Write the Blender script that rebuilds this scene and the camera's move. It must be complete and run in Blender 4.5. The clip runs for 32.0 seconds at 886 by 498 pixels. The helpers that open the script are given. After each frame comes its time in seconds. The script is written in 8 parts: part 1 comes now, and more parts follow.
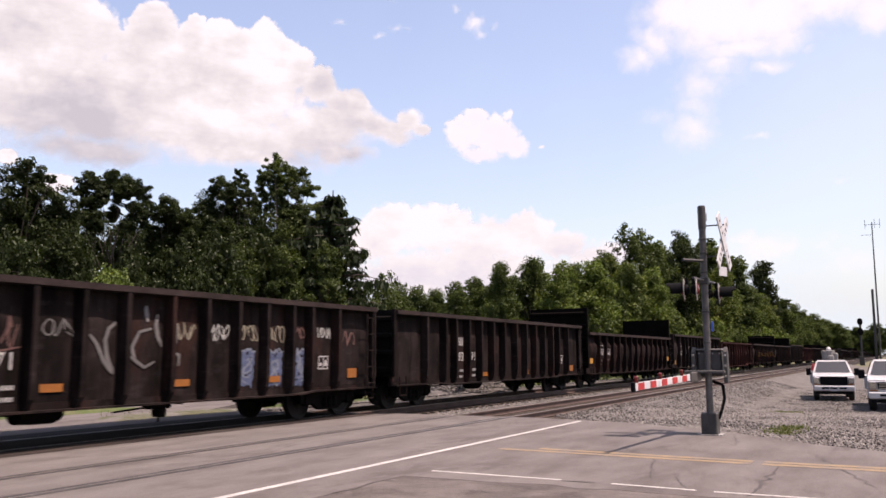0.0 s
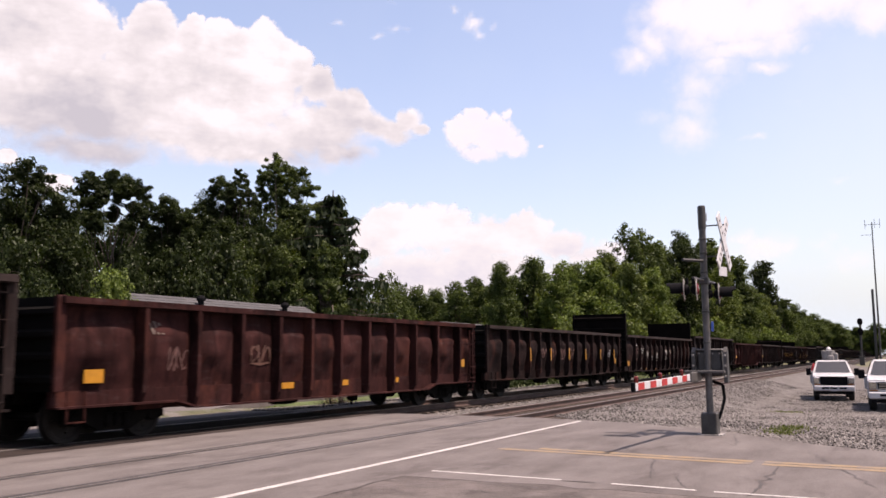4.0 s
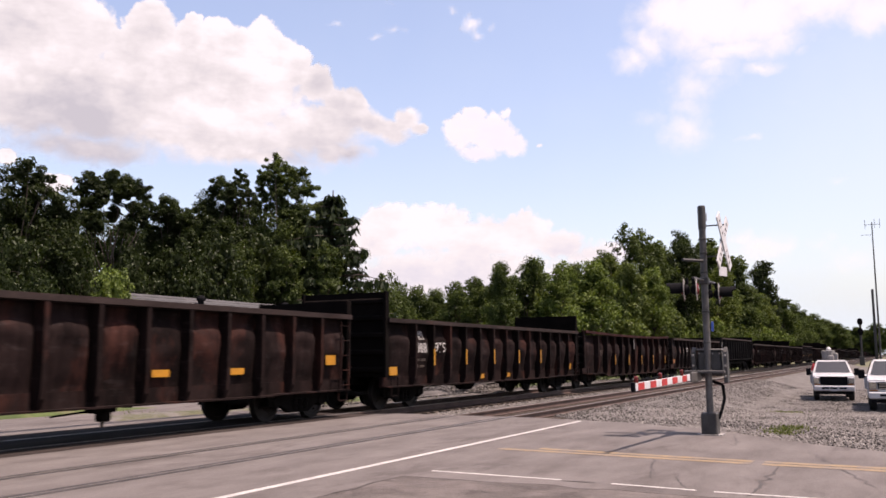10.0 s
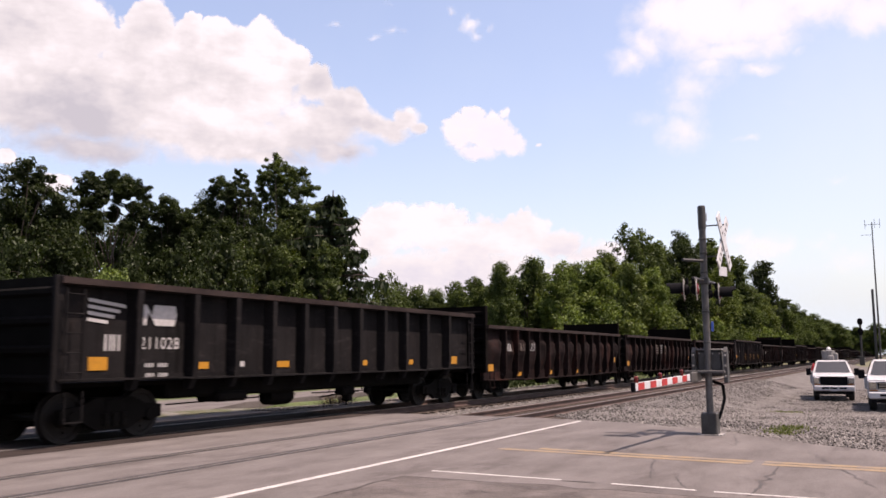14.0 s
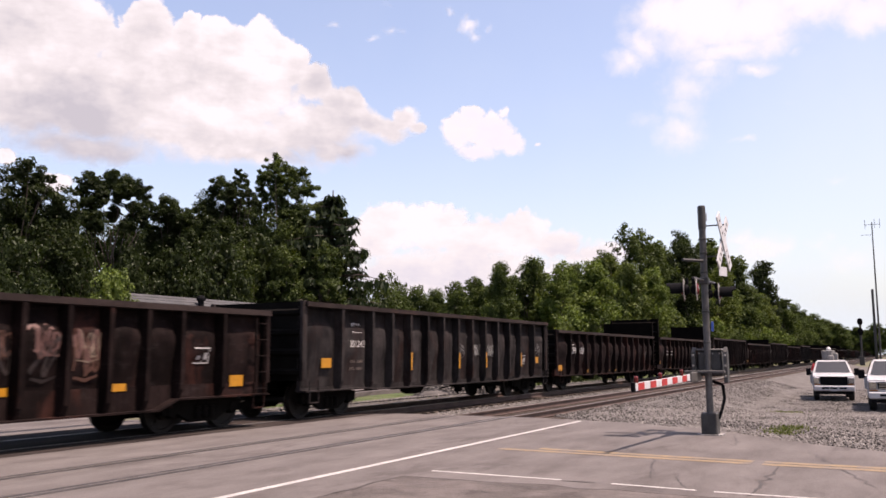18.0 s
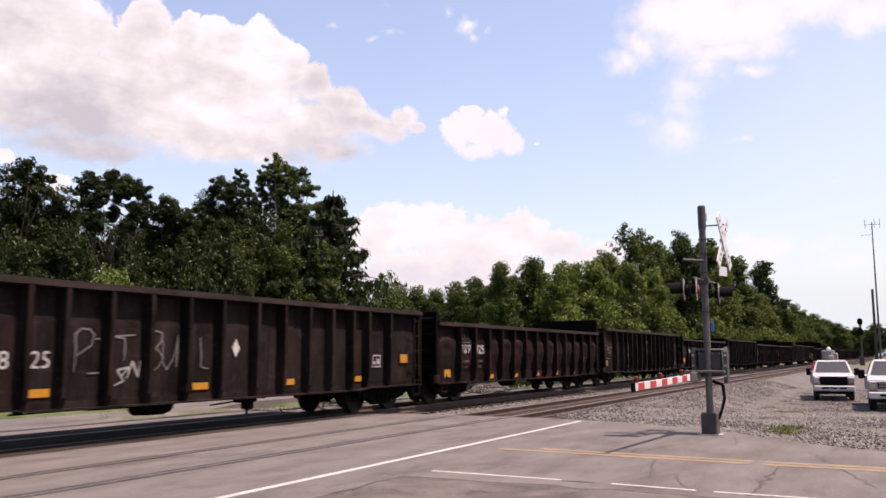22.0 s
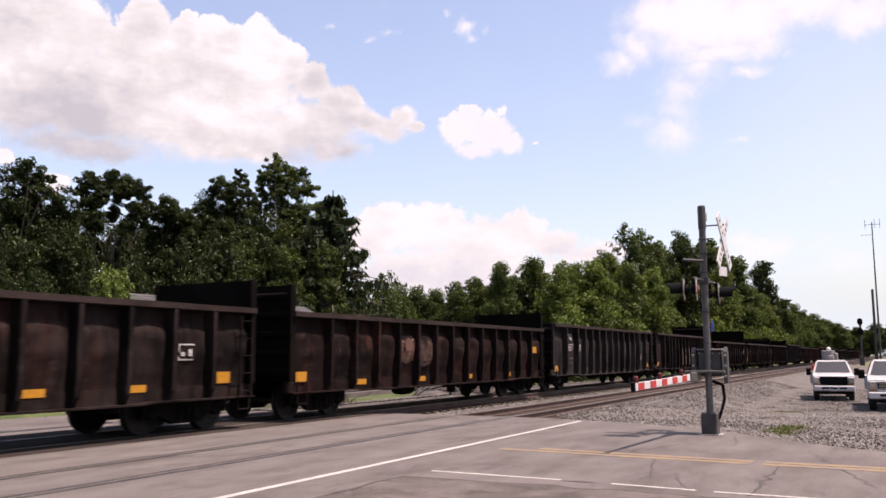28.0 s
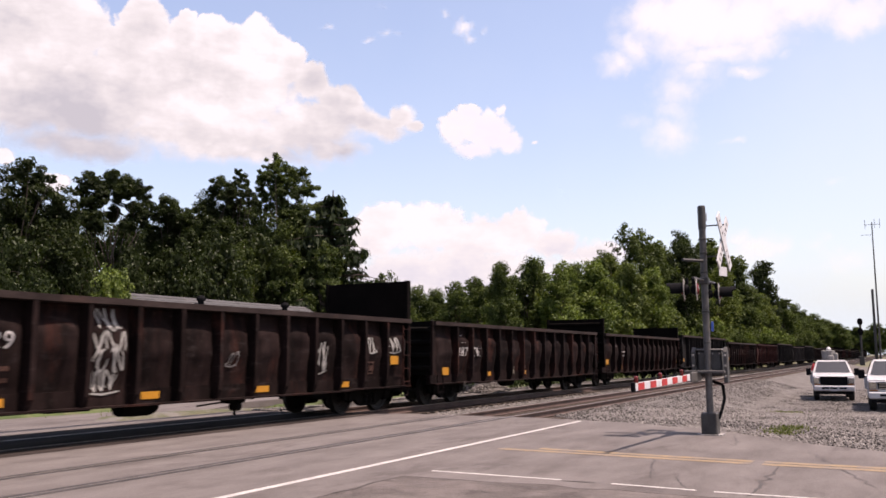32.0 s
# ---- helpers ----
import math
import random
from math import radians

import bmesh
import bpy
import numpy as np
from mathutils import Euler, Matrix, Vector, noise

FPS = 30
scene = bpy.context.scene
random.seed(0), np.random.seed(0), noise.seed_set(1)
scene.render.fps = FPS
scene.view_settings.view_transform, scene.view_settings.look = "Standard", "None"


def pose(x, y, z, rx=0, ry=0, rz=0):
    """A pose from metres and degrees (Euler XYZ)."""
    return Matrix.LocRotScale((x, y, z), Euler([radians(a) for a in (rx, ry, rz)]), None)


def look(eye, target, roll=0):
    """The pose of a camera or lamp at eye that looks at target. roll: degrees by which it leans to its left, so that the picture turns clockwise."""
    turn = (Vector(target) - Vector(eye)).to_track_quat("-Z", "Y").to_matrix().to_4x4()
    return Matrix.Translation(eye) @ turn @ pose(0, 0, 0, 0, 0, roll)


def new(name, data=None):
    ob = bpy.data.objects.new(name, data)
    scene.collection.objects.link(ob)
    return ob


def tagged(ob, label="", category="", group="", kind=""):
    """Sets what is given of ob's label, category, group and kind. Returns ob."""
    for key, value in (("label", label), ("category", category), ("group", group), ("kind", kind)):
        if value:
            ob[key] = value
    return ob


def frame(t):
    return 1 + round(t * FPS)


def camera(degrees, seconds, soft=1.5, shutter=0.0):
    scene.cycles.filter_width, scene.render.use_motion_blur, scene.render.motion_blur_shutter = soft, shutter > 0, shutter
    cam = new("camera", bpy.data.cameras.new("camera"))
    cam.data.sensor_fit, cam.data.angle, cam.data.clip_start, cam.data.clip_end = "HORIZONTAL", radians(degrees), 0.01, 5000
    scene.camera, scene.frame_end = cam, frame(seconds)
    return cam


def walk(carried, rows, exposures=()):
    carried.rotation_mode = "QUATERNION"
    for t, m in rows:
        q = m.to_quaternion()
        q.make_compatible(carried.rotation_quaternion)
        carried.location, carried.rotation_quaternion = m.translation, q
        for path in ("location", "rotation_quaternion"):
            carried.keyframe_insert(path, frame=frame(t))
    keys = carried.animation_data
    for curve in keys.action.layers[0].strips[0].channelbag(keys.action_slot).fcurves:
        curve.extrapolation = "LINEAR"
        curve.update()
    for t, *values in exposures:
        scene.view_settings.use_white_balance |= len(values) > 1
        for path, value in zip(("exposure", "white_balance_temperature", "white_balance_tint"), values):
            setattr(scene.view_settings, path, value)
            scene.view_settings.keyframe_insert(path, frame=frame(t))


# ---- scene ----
SPEED = 15.74          # metres a second, towards -x
cam = camera(54.847, 32.0, soft=1.6, shutter=0.15)
EYE = (0.0, 0.0, 1.527)
STAND = look(EYE, (87.8355, 46.146, 1.527 + 12.4686), -0.294)
walk(cam, [(0.0, STAND), (32.0, STAND)], [(0.0, 0.9, 7350, 25), (32.0, 0.9, 7350, 25)])

# ---- world and sun ----
SUN_TO = Vector((0.07, -0.40, 0.915)).normalized()
world = bpy.data.worlds.new("sky")
scene.world = world
world.use_nodes = True
wn = world.node_tree.nodes
sky = wn.new("ShaderNodeTexSky")
sky.sky_type = "NISHITA"
sky.sun_disc = False
sky.sun_elevation = math.asin(SUN_TO.z)
sky.sun_rotation = math.atan2(SUN_TO.x, SUN_TO.y)
sky.air_density, sky.dust_density, sky.ozone_density = 1.0, 2.4, 1.0
wn["Background"].inputs["Strength"].default_value = 0.14
world.node_tree.links.new(sky.outputs[0], wn["Background"].inputs["Color"])
sun_data = bpy.data.lights.new("sun", "SUN")
sun_data.energy, sun_data.angle, sun_data.color = 5.0, radians(0.5), (1.0, 0.94, 0.87)
sun = new("sun", sun_data)
sun.matrix_world = look(SUN_TO * 60, (0, 0, 0))


# ---- materials ----
def nodes_of(name):
    m = bpy.data.materials.new(name)
    m.use_nodes = True
    return m, m.node_tree.nodes, m.node_tree.links


def ramp(nodes, stops):
    r = nodes.new("ShaderNodeValToRGB")
    els = r.color_ramp.elements
    while len(els) < len(stops):
        els.new(0.5)
    for e, (p, c) in zip(els, stops):
        e.position = p
        e.color = (*c, 1) if len(c) == 3 else c
    return r


def surface(name, a, b, rough=0.8, metal=0.0, scale=3.0, fine=40.0, bump=0.15, stain=None, stain_at=(0.55, 0.7), stretch=(1, 1, 1), each=True, spread=(0.35, 0.65), spec=0.3):
    """Two tones by a coarse noise, fine grain in the relief and tone, and optional stains; each object is offset by its own random number."""
    m, n, l = nodes_of(name)
    bs = n["Principled BSDF"]
    tc, mp = n.new("ShaderNodeTexCoord"), n.new("ShaderNodeMapping")
    mp.inputs["Scale"].default_value = stretch
    if each:
        oi, mul = n.new("ShaderNodeObjectInfo"), n.new("ShaderNodeMath")
        mul.operation = "MULTIPLY"
        mul.inputs[1].default_value = 37.0
        l.new(oi.outputs["Random"], mul.inputs[0])
        comb = n.new("ShaderNodeCombineXYZ")
        for k in range(3):
            l.new(mul.outputs[0], comb.inputs[k])
        l.new(comb.outputs[0], mp.inputs["Location"])
    l.new(tc.outputs["Object"], mp.inputs["Vector"])
    big, small = n.new("ShaderNodeTexNoise"), n.new("ShaderNodeTexNoise")
    big.inputs["Scale"].default_value, big.inputs["Detail"].default_value = scale, 6
    big.inputs["Roughness"].default_value = 0.65
    small.inputs["Scale"].default_value, small.inputs["Detail"].default_value = fine, 4
    for t in (big, small):
        l.new(mp.outputs[0], t.inputs["Vector"])
    cr = ramp(n, [(spread[0], a), (spread[1], b)])
    l.new(big.outputs["Fac"], cr.inputs["Fac"])
    colour = cr.outputs["Color"]
    if stain:
        st = n.new("ShaderNodeTexNoise")
        st.inputs["Scale"].default_value, st.inputs["Detail"].default_value = scale * 0.6, 8
        st.inputs["Roughness"].default_value, st.inputs["Distortion"].default_value = 0.7, 0.6
        l.new(mp.outputs[0], st.inputs["Vector"])
        sr = ramp(n, [(stain_at[0], (0, 0, 0)), (stain_at[1], (1, 1, 1))])
        l.new(st.outputs["Fac"], sr.inputs["Fac"])
        mx = n.new("ShaderNodeMixRGB")
        mx.inputs["Color2"].default_value = (*stain, 1)
        l.new(sr.outputs["Color"], mx.inputs["Fac"])
        l.new(colour, mx.inputs["Color1"])
        colour = mx.outputs["Color"]
    gr = n.new("ShaderNodeMixRGB")
    gr.blend_type = "OVERLAY"
    gr.inputs["Fac"].default_value = 0.35
    l.new(colour, gr.inputs["Color1"])
    l.new(small.outputs["Fac"], gr.inputs["Color2"])
    l.new(gr.outputs["Color"], bs.inputs["Base Color"])
    bs.inputs["Roughness"].default_value, bs.inputs["Metallic"].default_value = rough, metal
    bs.inputs["Specular IOR Level"].default_value = spec
    bp = n.new("ShaderNodeBump")
    bp.inputs["Strength"].default_value, bp.inputs["Distance"].default_value = bump, 0.02
    l.new(small.outputs["Fac"], bp.inputs["Height"])
    l.new(bp.outputs["Normal"], bs.inputs["Normal"])
    return m


def plain(name, colour, rough=0.5, metal=0.0, spec=0.4):
    m, n, l = nodes_of(name)
    bs = n["Principled BSDF"]
    no = n.new("ShaderNodeTexNoise")
    no.inputs["Scale"].default_value, no.inputs["Detail"].default_value = 9.0, 5
    tc = n.new("ShaderNodeTexCoord")
    l.new(tc.outputs["Object"], no.inputs["Vector"])
    cr = ramp(n, [(0.3, tuple(c * 0.72 for c in colour)), (0.7, colour)])
    l.new(no.outputs["Fac"], cr.inputs["Fac"])
    l.new(cr.outputs["Color"], bs.inputs["Base Color"])
    bs.inputs["Roughness"].default_value, bs.inputs["Metallic"].default_value = rough, metal
    bs.inputs["Specular IOR Level"].default_value = spec
    return m


def leaf_material(name, dark, light, hue=0.0):
    m, n, l = nodes_of(name)
    n.remove(n["Principled BSDF"])
    ge = n.new("ShaderNodeNewGeometry")
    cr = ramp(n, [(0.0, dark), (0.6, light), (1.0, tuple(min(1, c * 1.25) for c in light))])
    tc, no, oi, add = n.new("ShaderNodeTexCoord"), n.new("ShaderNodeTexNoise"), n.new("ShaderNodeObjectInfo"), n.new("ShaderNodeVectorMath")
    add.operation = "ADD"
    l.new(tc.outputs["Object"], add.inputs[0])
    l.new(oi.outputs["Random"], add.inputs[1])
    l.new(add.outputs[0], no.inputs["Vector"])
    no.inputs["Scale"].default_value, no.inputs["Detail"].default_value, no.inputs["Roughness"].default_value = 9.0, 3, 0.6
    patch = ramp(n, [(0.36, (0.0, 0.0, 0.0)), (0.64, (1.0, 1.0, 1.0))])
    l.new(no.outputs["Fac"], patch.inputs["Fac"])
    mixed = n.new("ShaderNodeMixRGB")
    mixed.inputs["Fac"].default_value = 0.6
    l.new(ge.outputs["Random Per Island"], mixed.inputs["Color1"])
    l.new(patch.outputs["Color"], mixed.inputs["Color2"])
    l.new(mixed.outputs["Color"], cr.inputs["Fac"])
    di, tr, gl = n.new("ShaderNodeBsdfDiffuse"), n.new("ShaderNodeBsdfTranslucent"), n.new("ShaderNodeBsdfGlossy")
    gl.inputs["Roughness"].default_value = 0.45
    gl.inputs["Color"].default_value = (0.6, 0.65, 0.6, 1)
    l.new(cr.outputs["Color"], di.inputs["Color"])
    ye = n.new("ShaderNodeMixRGB")
    ye.blend_type = "MULTIPLY"
    ye.inputs["Fac"].default_value = 1.0
    ye.inputs["Color2"].default_value = (1.5, 1.6, 0.5, 1)
    l.new(cr.outputs["Color"], ye.inputs["Color1"])
    l.new(ye.outputs["Color"], tr.inputs["Color"])
    m1, m2 = n.new("ShaderNodeMixShader"), n.new("ShaderNodeMixShader")
    m1.inputs["Fac"].default_value, m2.inputs["Fac"].default_value = 0.28, 0.012
    l.new(di.outputs[0], m1.inputs[1])
    l.new(tr.outputs[0], m1.inputs[2])
    l.new(m1.outputs[0], m2.inputs[1])
    l.new(gl.outputs[0], m2.inputs[2])
    l.new(m2.outputs[0], n["Material Output"].inputs["Surface"])
    return m


M_PAINT = {
    "brown": surface("brown_car_paint", (0.00544, 0.003944, 0.003808), (0.01632, 0.0119, 0.01122), 0.62, 0, 1.3, 26, 0.12, (0.02176, 0.01088, 0.00884), (0.54, 0.66), (1, 1, 0.45), True, (0.40, 0.6)),
    "umber": surface("umber_car_paint", (0.0046, 0.0028, 0.0026), (0.0135, 0.0082, 0.0077), 0.7, 0, 1.1, 24, 0.15, (0.0306, 0.01224, 0.00952), (0.54, 0.66), (1, 1, 0.5), True, (0.40, 0.6)),
    "black": surface("black_car_paint", (0.00544, 0.0051, 0.005304), (0.01224, 0.01102, 0.01115), 0.55, 0, 0.8, 30, 0.08, (0.01768, 0.0136, 0.01224), (0.6, 0.75), (1, 1, 0.5)),
    "grey": surface("weathered_grey_car_paint", (0.0068, 0.00612, 0.00646), (0.03128, 0.0272, 0.02686), 0.65, 0, 1.4, 26, 0.12, (0.01768, 0.00952, 0.00816), (0.52, 0.68), (1, 1, 0.4)),
    "red": surface("oxide_red_car_paint", (0.0090, 0.0034, 0.0033), (0.0340, 0.0125, 0.0115), 0.68, 0, 1.2, 24, 0.15, (0.04352, 0.01469, 0.01088), (0.55, 0.67), (1, 1, 0.5)),
}
for paint in M_PAINT.values():
    shader = paint.node_tree.nodes["Principled BSDF"]
    pn, pl = paint.node_tree.nodes, paint.node_tree.links
    colour = shader.inputs["Base Color"].links[0].from_socket
    place = pn["Mapping"].outputs[0]
    # pale scuffs along the car, dark runs of soot down its side
    for stretch, scale, stops, mode, tint, amount in (((0.9, 1.0, 7.0), 2.2, (0.57, 0.72), "ADD", (0.014, 0.012, 0.012), 0.8), ((7.0, 1.0, 0.35), 1.3, (0.50, 0.66), "MULTIPLY", (0.35, 0.32, 0.32), 0.75), ((1.0, 1.0, 1.0), 7.0, (0.60, 0.70), "ADD", (0.016, 0.013, 0.012), 0.6)):
        mp, no, mx = pn.new("ShaderNodeMapping"), pn.new("ShaderNodeTexNoise"), pn.new("ShaderNodeMixRGB")
        mp.inputs["Scale"].default_value = stretch
        pl.new(place, mp.inputs["Vector"])
        no.inputs["Scale"].default_value, no.inputs["Detail"].default_value, no.inputs["Roughness"].default_value = scale, 7, 0.65
        pl.new(mp.outputs[0], no.inputs["Vector"])
        cr = ramp(pn, [(stops[0], (0, 0, 0)), (stops[1], (amount, amount, amount))])
        pl.new(no.outputs["Fac"], cr.inputs["Fac"])
        mx.blend_type = mode
        mx.inputs["Color2"].default_value = (*tint, 1)
        pl.new(cr.outputs["Color"], mx.inputs["Fac"])
        pl.new(colour, mx.inputs["Color1"])
        colour = mx.outputs["Color"]
    pl.new(colour, shader.inputs["Base Color"])
    shader.inputs["Roughness"].default_value, shader.inputs["Specular IOR Level"].default_value = 0.82, 0.05
# Lighter than the sides: sunlight on the top rail put into the colour.
M_CHORD = surface("sunlit_top_rail", (0.013, 0.0088, 0.0082), (0.026, 0.0185, 0.0172), 0.8, 0, 1.6, 26, 0.15, (0.034, 0.020, 0.017), (0.54, 0.68), (0.5, 1, 1), True, (0.38, 0.62), 0.1)
# Sooty running gear; on the car ends its black stands in for shade.
M_DIRT_SHADE = surface("sooty_shade_dark_steel", (0.00272, 0.002448, 0.002244), (0.00612, 0.00544, 0.004896), 0.9, 0, 2.0, 30, 0.2, spec=0.05)
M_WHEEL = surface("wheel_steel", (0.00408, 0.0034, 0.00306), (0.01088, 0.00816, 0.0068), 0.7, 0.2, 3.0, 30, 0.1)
# Nearly black: the shade of the unlit end walls is in this colour.
M_INSIDE = surface("rusted_shade_dark_steel", (0.0014, 0.0011, 0.0010), (0.0042, 0.0030, 0.0026), 0.9, 0, 1.2, 20, 0.2, spec=0.05)
M_YELLOW = plain("yellow_reflective_sheet", (0.34, 0.1496, 0.0068), 0.45)
M_ORANGE = plain("faded_orange_sheet", (0.204, 0.068, 0.00816), 0.55)
M_LETTER = plain("worn_white_lettering", (0.35, 0.335, 0.325), 0.7)
M_FADED = plain("faded_lettering", (0.0816, 0.0612, 0.051), 0.75)
M_SPRAY = {
    "white": plain("white_spray_paint", (0.2448, 0.238, 0.2244), 0.6),
    "silver": plain("silver_spray_paint", (0.102, 0.0952, 0.0918), 0.5),
    "cream": plain("cream_spray_paint", (0.1632, 0.1428, 0.1054), 0.65),
    "gold": plain("tan_spray_paint", (0.128, 0.092, 0.066), 0.65),
    "pink": plain("pink_spray_paint", (0.0884, 0.0408, 0.034), 0.65),
    "blue": plain("pale_blue_spray_paint", (0.0578, 0.0748, 0.136), 0.6),
    "ice": plain("ice_blue_spray_paint", (0.136, 0.1496, 0.1836), 0.6),
    "umber": plain("dark_brown_spray_paint", (0.016, 0.009, 0.008), 0.7),
    "rust": plain("rust_spray_paint", (0.068, 0.0272, 0.017), 0.7),
}
M_RAIL = surface("rail_steel", (0.035, 0.021, 0.017), (0.075, 0.048, 0.040), 0.7, 0.2, 2.0, 30, 0.1)
M_RAILTOP = plain("worn_rail_head", (0.26, 0.225, 0.205), 0.45, 0.8)
M_TIE = surface("creosoted_timber", (0.0238, 0.01768, 0.0136), (0.068, 0.051, 0.0408), 0.9, 0, 3, 30, 0.4, None, (0, 1), (1, 6, 1))
M_ASPHALT = surface("pale_worn_asphalt", (0.068, 0.0595, 0.0565), (0.110, 0.098, 0.094), 0.92, 0, 1.1, 55, 0.25, (0.052, 0.0445, 0.042), (0.54, 0.68), (0.5, 1.2, 1), False, (0.32, 0.66), 0.15)
M_ROADOLD = surface("cracked_old_asphalt", (0.0612, 0.05304, 0.04964), (0.0986, 0.085, 0.08024), 0.95, 0, 1.6, 30, 0.6, (0.04216, 0.03536, 0.03332), (0.52, 0.66), (1, 1, 1), False, (0.35, 0.65), 0.15)
M_TAR = plain("tar_crack_sealer", (0.042, 0.036, 0.034), 0.85)
M_RUBBER = surface("crossing_rubber", (0.0204, 0.01904, 0.01904), (0.0476, 0.04216, 0.0408), 0.9, 0, 4, 30, 0.3)
# Dark colour that stands in for the shade under the passing cars.
M_SHADE_SHEET = surface("train_shade_sheet", (0.014, 0.0105, 0.0095), (0.034, 0.026, 0.023), 0.9, 0, 1.4, 30, 0.4, (0.036, 0.031, 0.028), (0.56, 0.7), (0.4, 1.4, 1), False, (0.35, 0.65), 0.1)
M_LINE = surface("worn_white_road_paint", (0.2448, 0.2346, 0.2244), (0.34, 0.3264, 0.3128), 0.8, 0, 6, 40, 0.1, (0.204, 0.1836, 0.1768), (0.6, 0.72))
M_YLINE = surface("worn_yellow_road_paint", (0.158, 0.112, 0.064), (0.20, 0.142, 0.078), 0.8, 0, 5, 40, 0.1, (0.115, 0.097, 0.086), (0.44, 0.62))
M_SOIL = surface("dry_grass_and_soil", (0.0408, 0.0442, 0.01904), (0.0816, 0.0782, 0.0374), 0.95, 0, 0.6, 12, 0.6, (0.0952, 0.0816, 0.0646), (0.5, 0.62), (1, 1, 1), False)
M_GRASS = surface("mown_grass", (0.030, 0.046, 0.0110), (0.056, 0.076, 0.021), 0.95, 0, 0.9, 18, 0.7, (0.0884, 0.0816, 0.0408), (0.5, 0.66), (1, 1, 1), False)
M_WEEDY = surface("weedy_gravel", (0.044, 0.050, 0.021), (0.078, 0.074, 0.046), 0.95, 0, 1.6, 22, 0.9, (0.100, 0.092, 0.083), (0.50, 0.60), (1, 1, 1), False)
M_GRAVEL = surface("pale_gravel", (0.0612, 0.05508, 0.05168), (0.1122, 0.1034, 0.09792), 0.95, 0, 1.3, 14, 0.9, (0.0578, 0.051, 0.04624), (0.56, 0.66), (1, 1, 1), False, (0.35, 0.65), 0.1)
M_BED = surface("oily_ballast", (0.011, 0.0085, 0.0075), (0.029, 0.0235, 0.021), 0.95, 0, 2.5, 16, 0.9, (0.018, 0.015, 0.013), (0.52, 0.66), (1, 1, 1), False, (0.35, 0.65), 0.1)
# Oily stone, darkened further to paint in the shade under the train.
M_OILYSHADE = surface("oily_shade_dark_ballast", (0.006, 0.005, 0.0045), (0.017, 0.0135, 0.012), 0.95, 0, 2.5, 16, 0.9, (0.025, 0.02, 0.018), (0.58, 0.7), (1, 1, 1), False, (0.35, 0.65), 0.1)
M_GALV = surface("galvanised_steel", (0.0578, 0.0544, 0.05304), (0.1088, 0.1034, 0.1006), 0.5, 0.4, 3, 40, 0.05)
M_ALU = surface("grey_painted_steel", (0.0306, 0.02924, 0.02788), (0.0578, 0.05576, 0.0544), 0.6, 0.2, 3, 40, 0.05)
M_BLACK = plain("black_paint", (0.006, 0.006, 0.007), 0.8, 0.0, 0.05)
M_WHITE = plain("white_enamel", (0.40, 0.40, 0.41), 0.3, 0, 0.5)
M_SIGNW = plain("white_sign_sheet", (0.44, 0.44, 0.45), 0.55)
M_RED = plain("red_reflective_sheet", (0.3536, 0.0204, 0.0204), 0.5)
M_REDLENS = plain("red_lens", (0.1088, 0.00816, 0.00816), 0.15, 0, 0.6)
M_BLUE = plain("blue_sign", (0.0204, 0.0612, 0.272), 0.5)
M_CHROME = plain("chrome", (0.6, 0.6, 0.6), 0.12, 1.0)
M_TYRE = plain("tyre_rubber", (0.0136, 0.0136, 0.0136), 0.85)
M_CONCRETE = surface("weathered_concrete", (0.136, 0.1292, 0.1224), (0.2244, 0.2142, 0.204), 0.9, 0, 3, 40, 0.3)
M_SHINGLE = surface("grey_roof_shingle", (0.034, 0.034, 0.03536), (0.0578, 0.05712, 0.05916), 0.9, 0, 1.5, 30, 0.4)
M_SIDING = surface("pale_siding", (0.306, 0.2992, 0.2856), (0.3808, 0.374, 0.3604), 0.7, 0, 1, 20, 0.1)
M_GLASSDARK = plain("tinted_glass", (0.0136, 0.017, 0.0204), 0.05, 0, 0.8)
M_BARK = surface("tree_bark", (0.0238, 0.01904, 0.01496), (0.068, 0.0544, 0.0442), 0.95, 0, 4, 30, 0.8, None, (0, 1), (1, 1, 0.3))
M_LEAF = {
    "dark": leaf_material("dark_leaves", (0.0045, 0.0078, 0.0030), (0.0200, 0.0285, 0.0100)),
    "olive": leaf_material("olive_leaves", (0.0204, 0.03128, 0.00884), (0.068, 0.08704, 0.02448)),
    "mid": leaf_material("mid_green_leaves", (0.01292, 0.02108, 0.0068), (0.04488, 0.0612, 0.01904)),
    "light": leaf_material("light_green_leaves", (0.02176, 0.03808, 0.00884), (0.0782, 0.1054, 0.0272)),
    "needle": leaf_material("spruce_needles", (0.00612, 0.01088, 0.00544), (0.01768, 0.02584, 0.01224)),
    "brush": leaf_material("dry_brush_twigs", (0.0408, 0.0306, 0.0238), (0.1088, 0.085, 0.068)),
    "grass": leaf_material("grass_blades", (0.034, 0.0476, 0.01224), (0.0884, 0.102, 0.034)),
}


# ---- mesh helpers ----
def mesh_of(bm, name="mesh"):
    me = bpy.data.meshes.new(name)
    bm.to_mesh(me)
    bm.free()
    return me


def part(name, data, material, parent=None, label="", at=None):
    """Links a mesh or bmesh as one mesh object under a thing or a part; the material sits on the object, so meshes can be shared."""
    me = data if isinstance(data, bpy.types.Mesh) else mesh_of(data, name)
    if not me.materials:
        me.materials.append(None)
    ob = new(name, me)
    ob.material_slots[0].link = "OBJECT"
    ob.material_slots[0].material = material
    ob.parent = parent
    if at is not None:
        ob.matrix_basis = at if isinstance(at, Matrix) else Matrix.Translation(at)
    if label:
        ob["label"] = label
    return ob


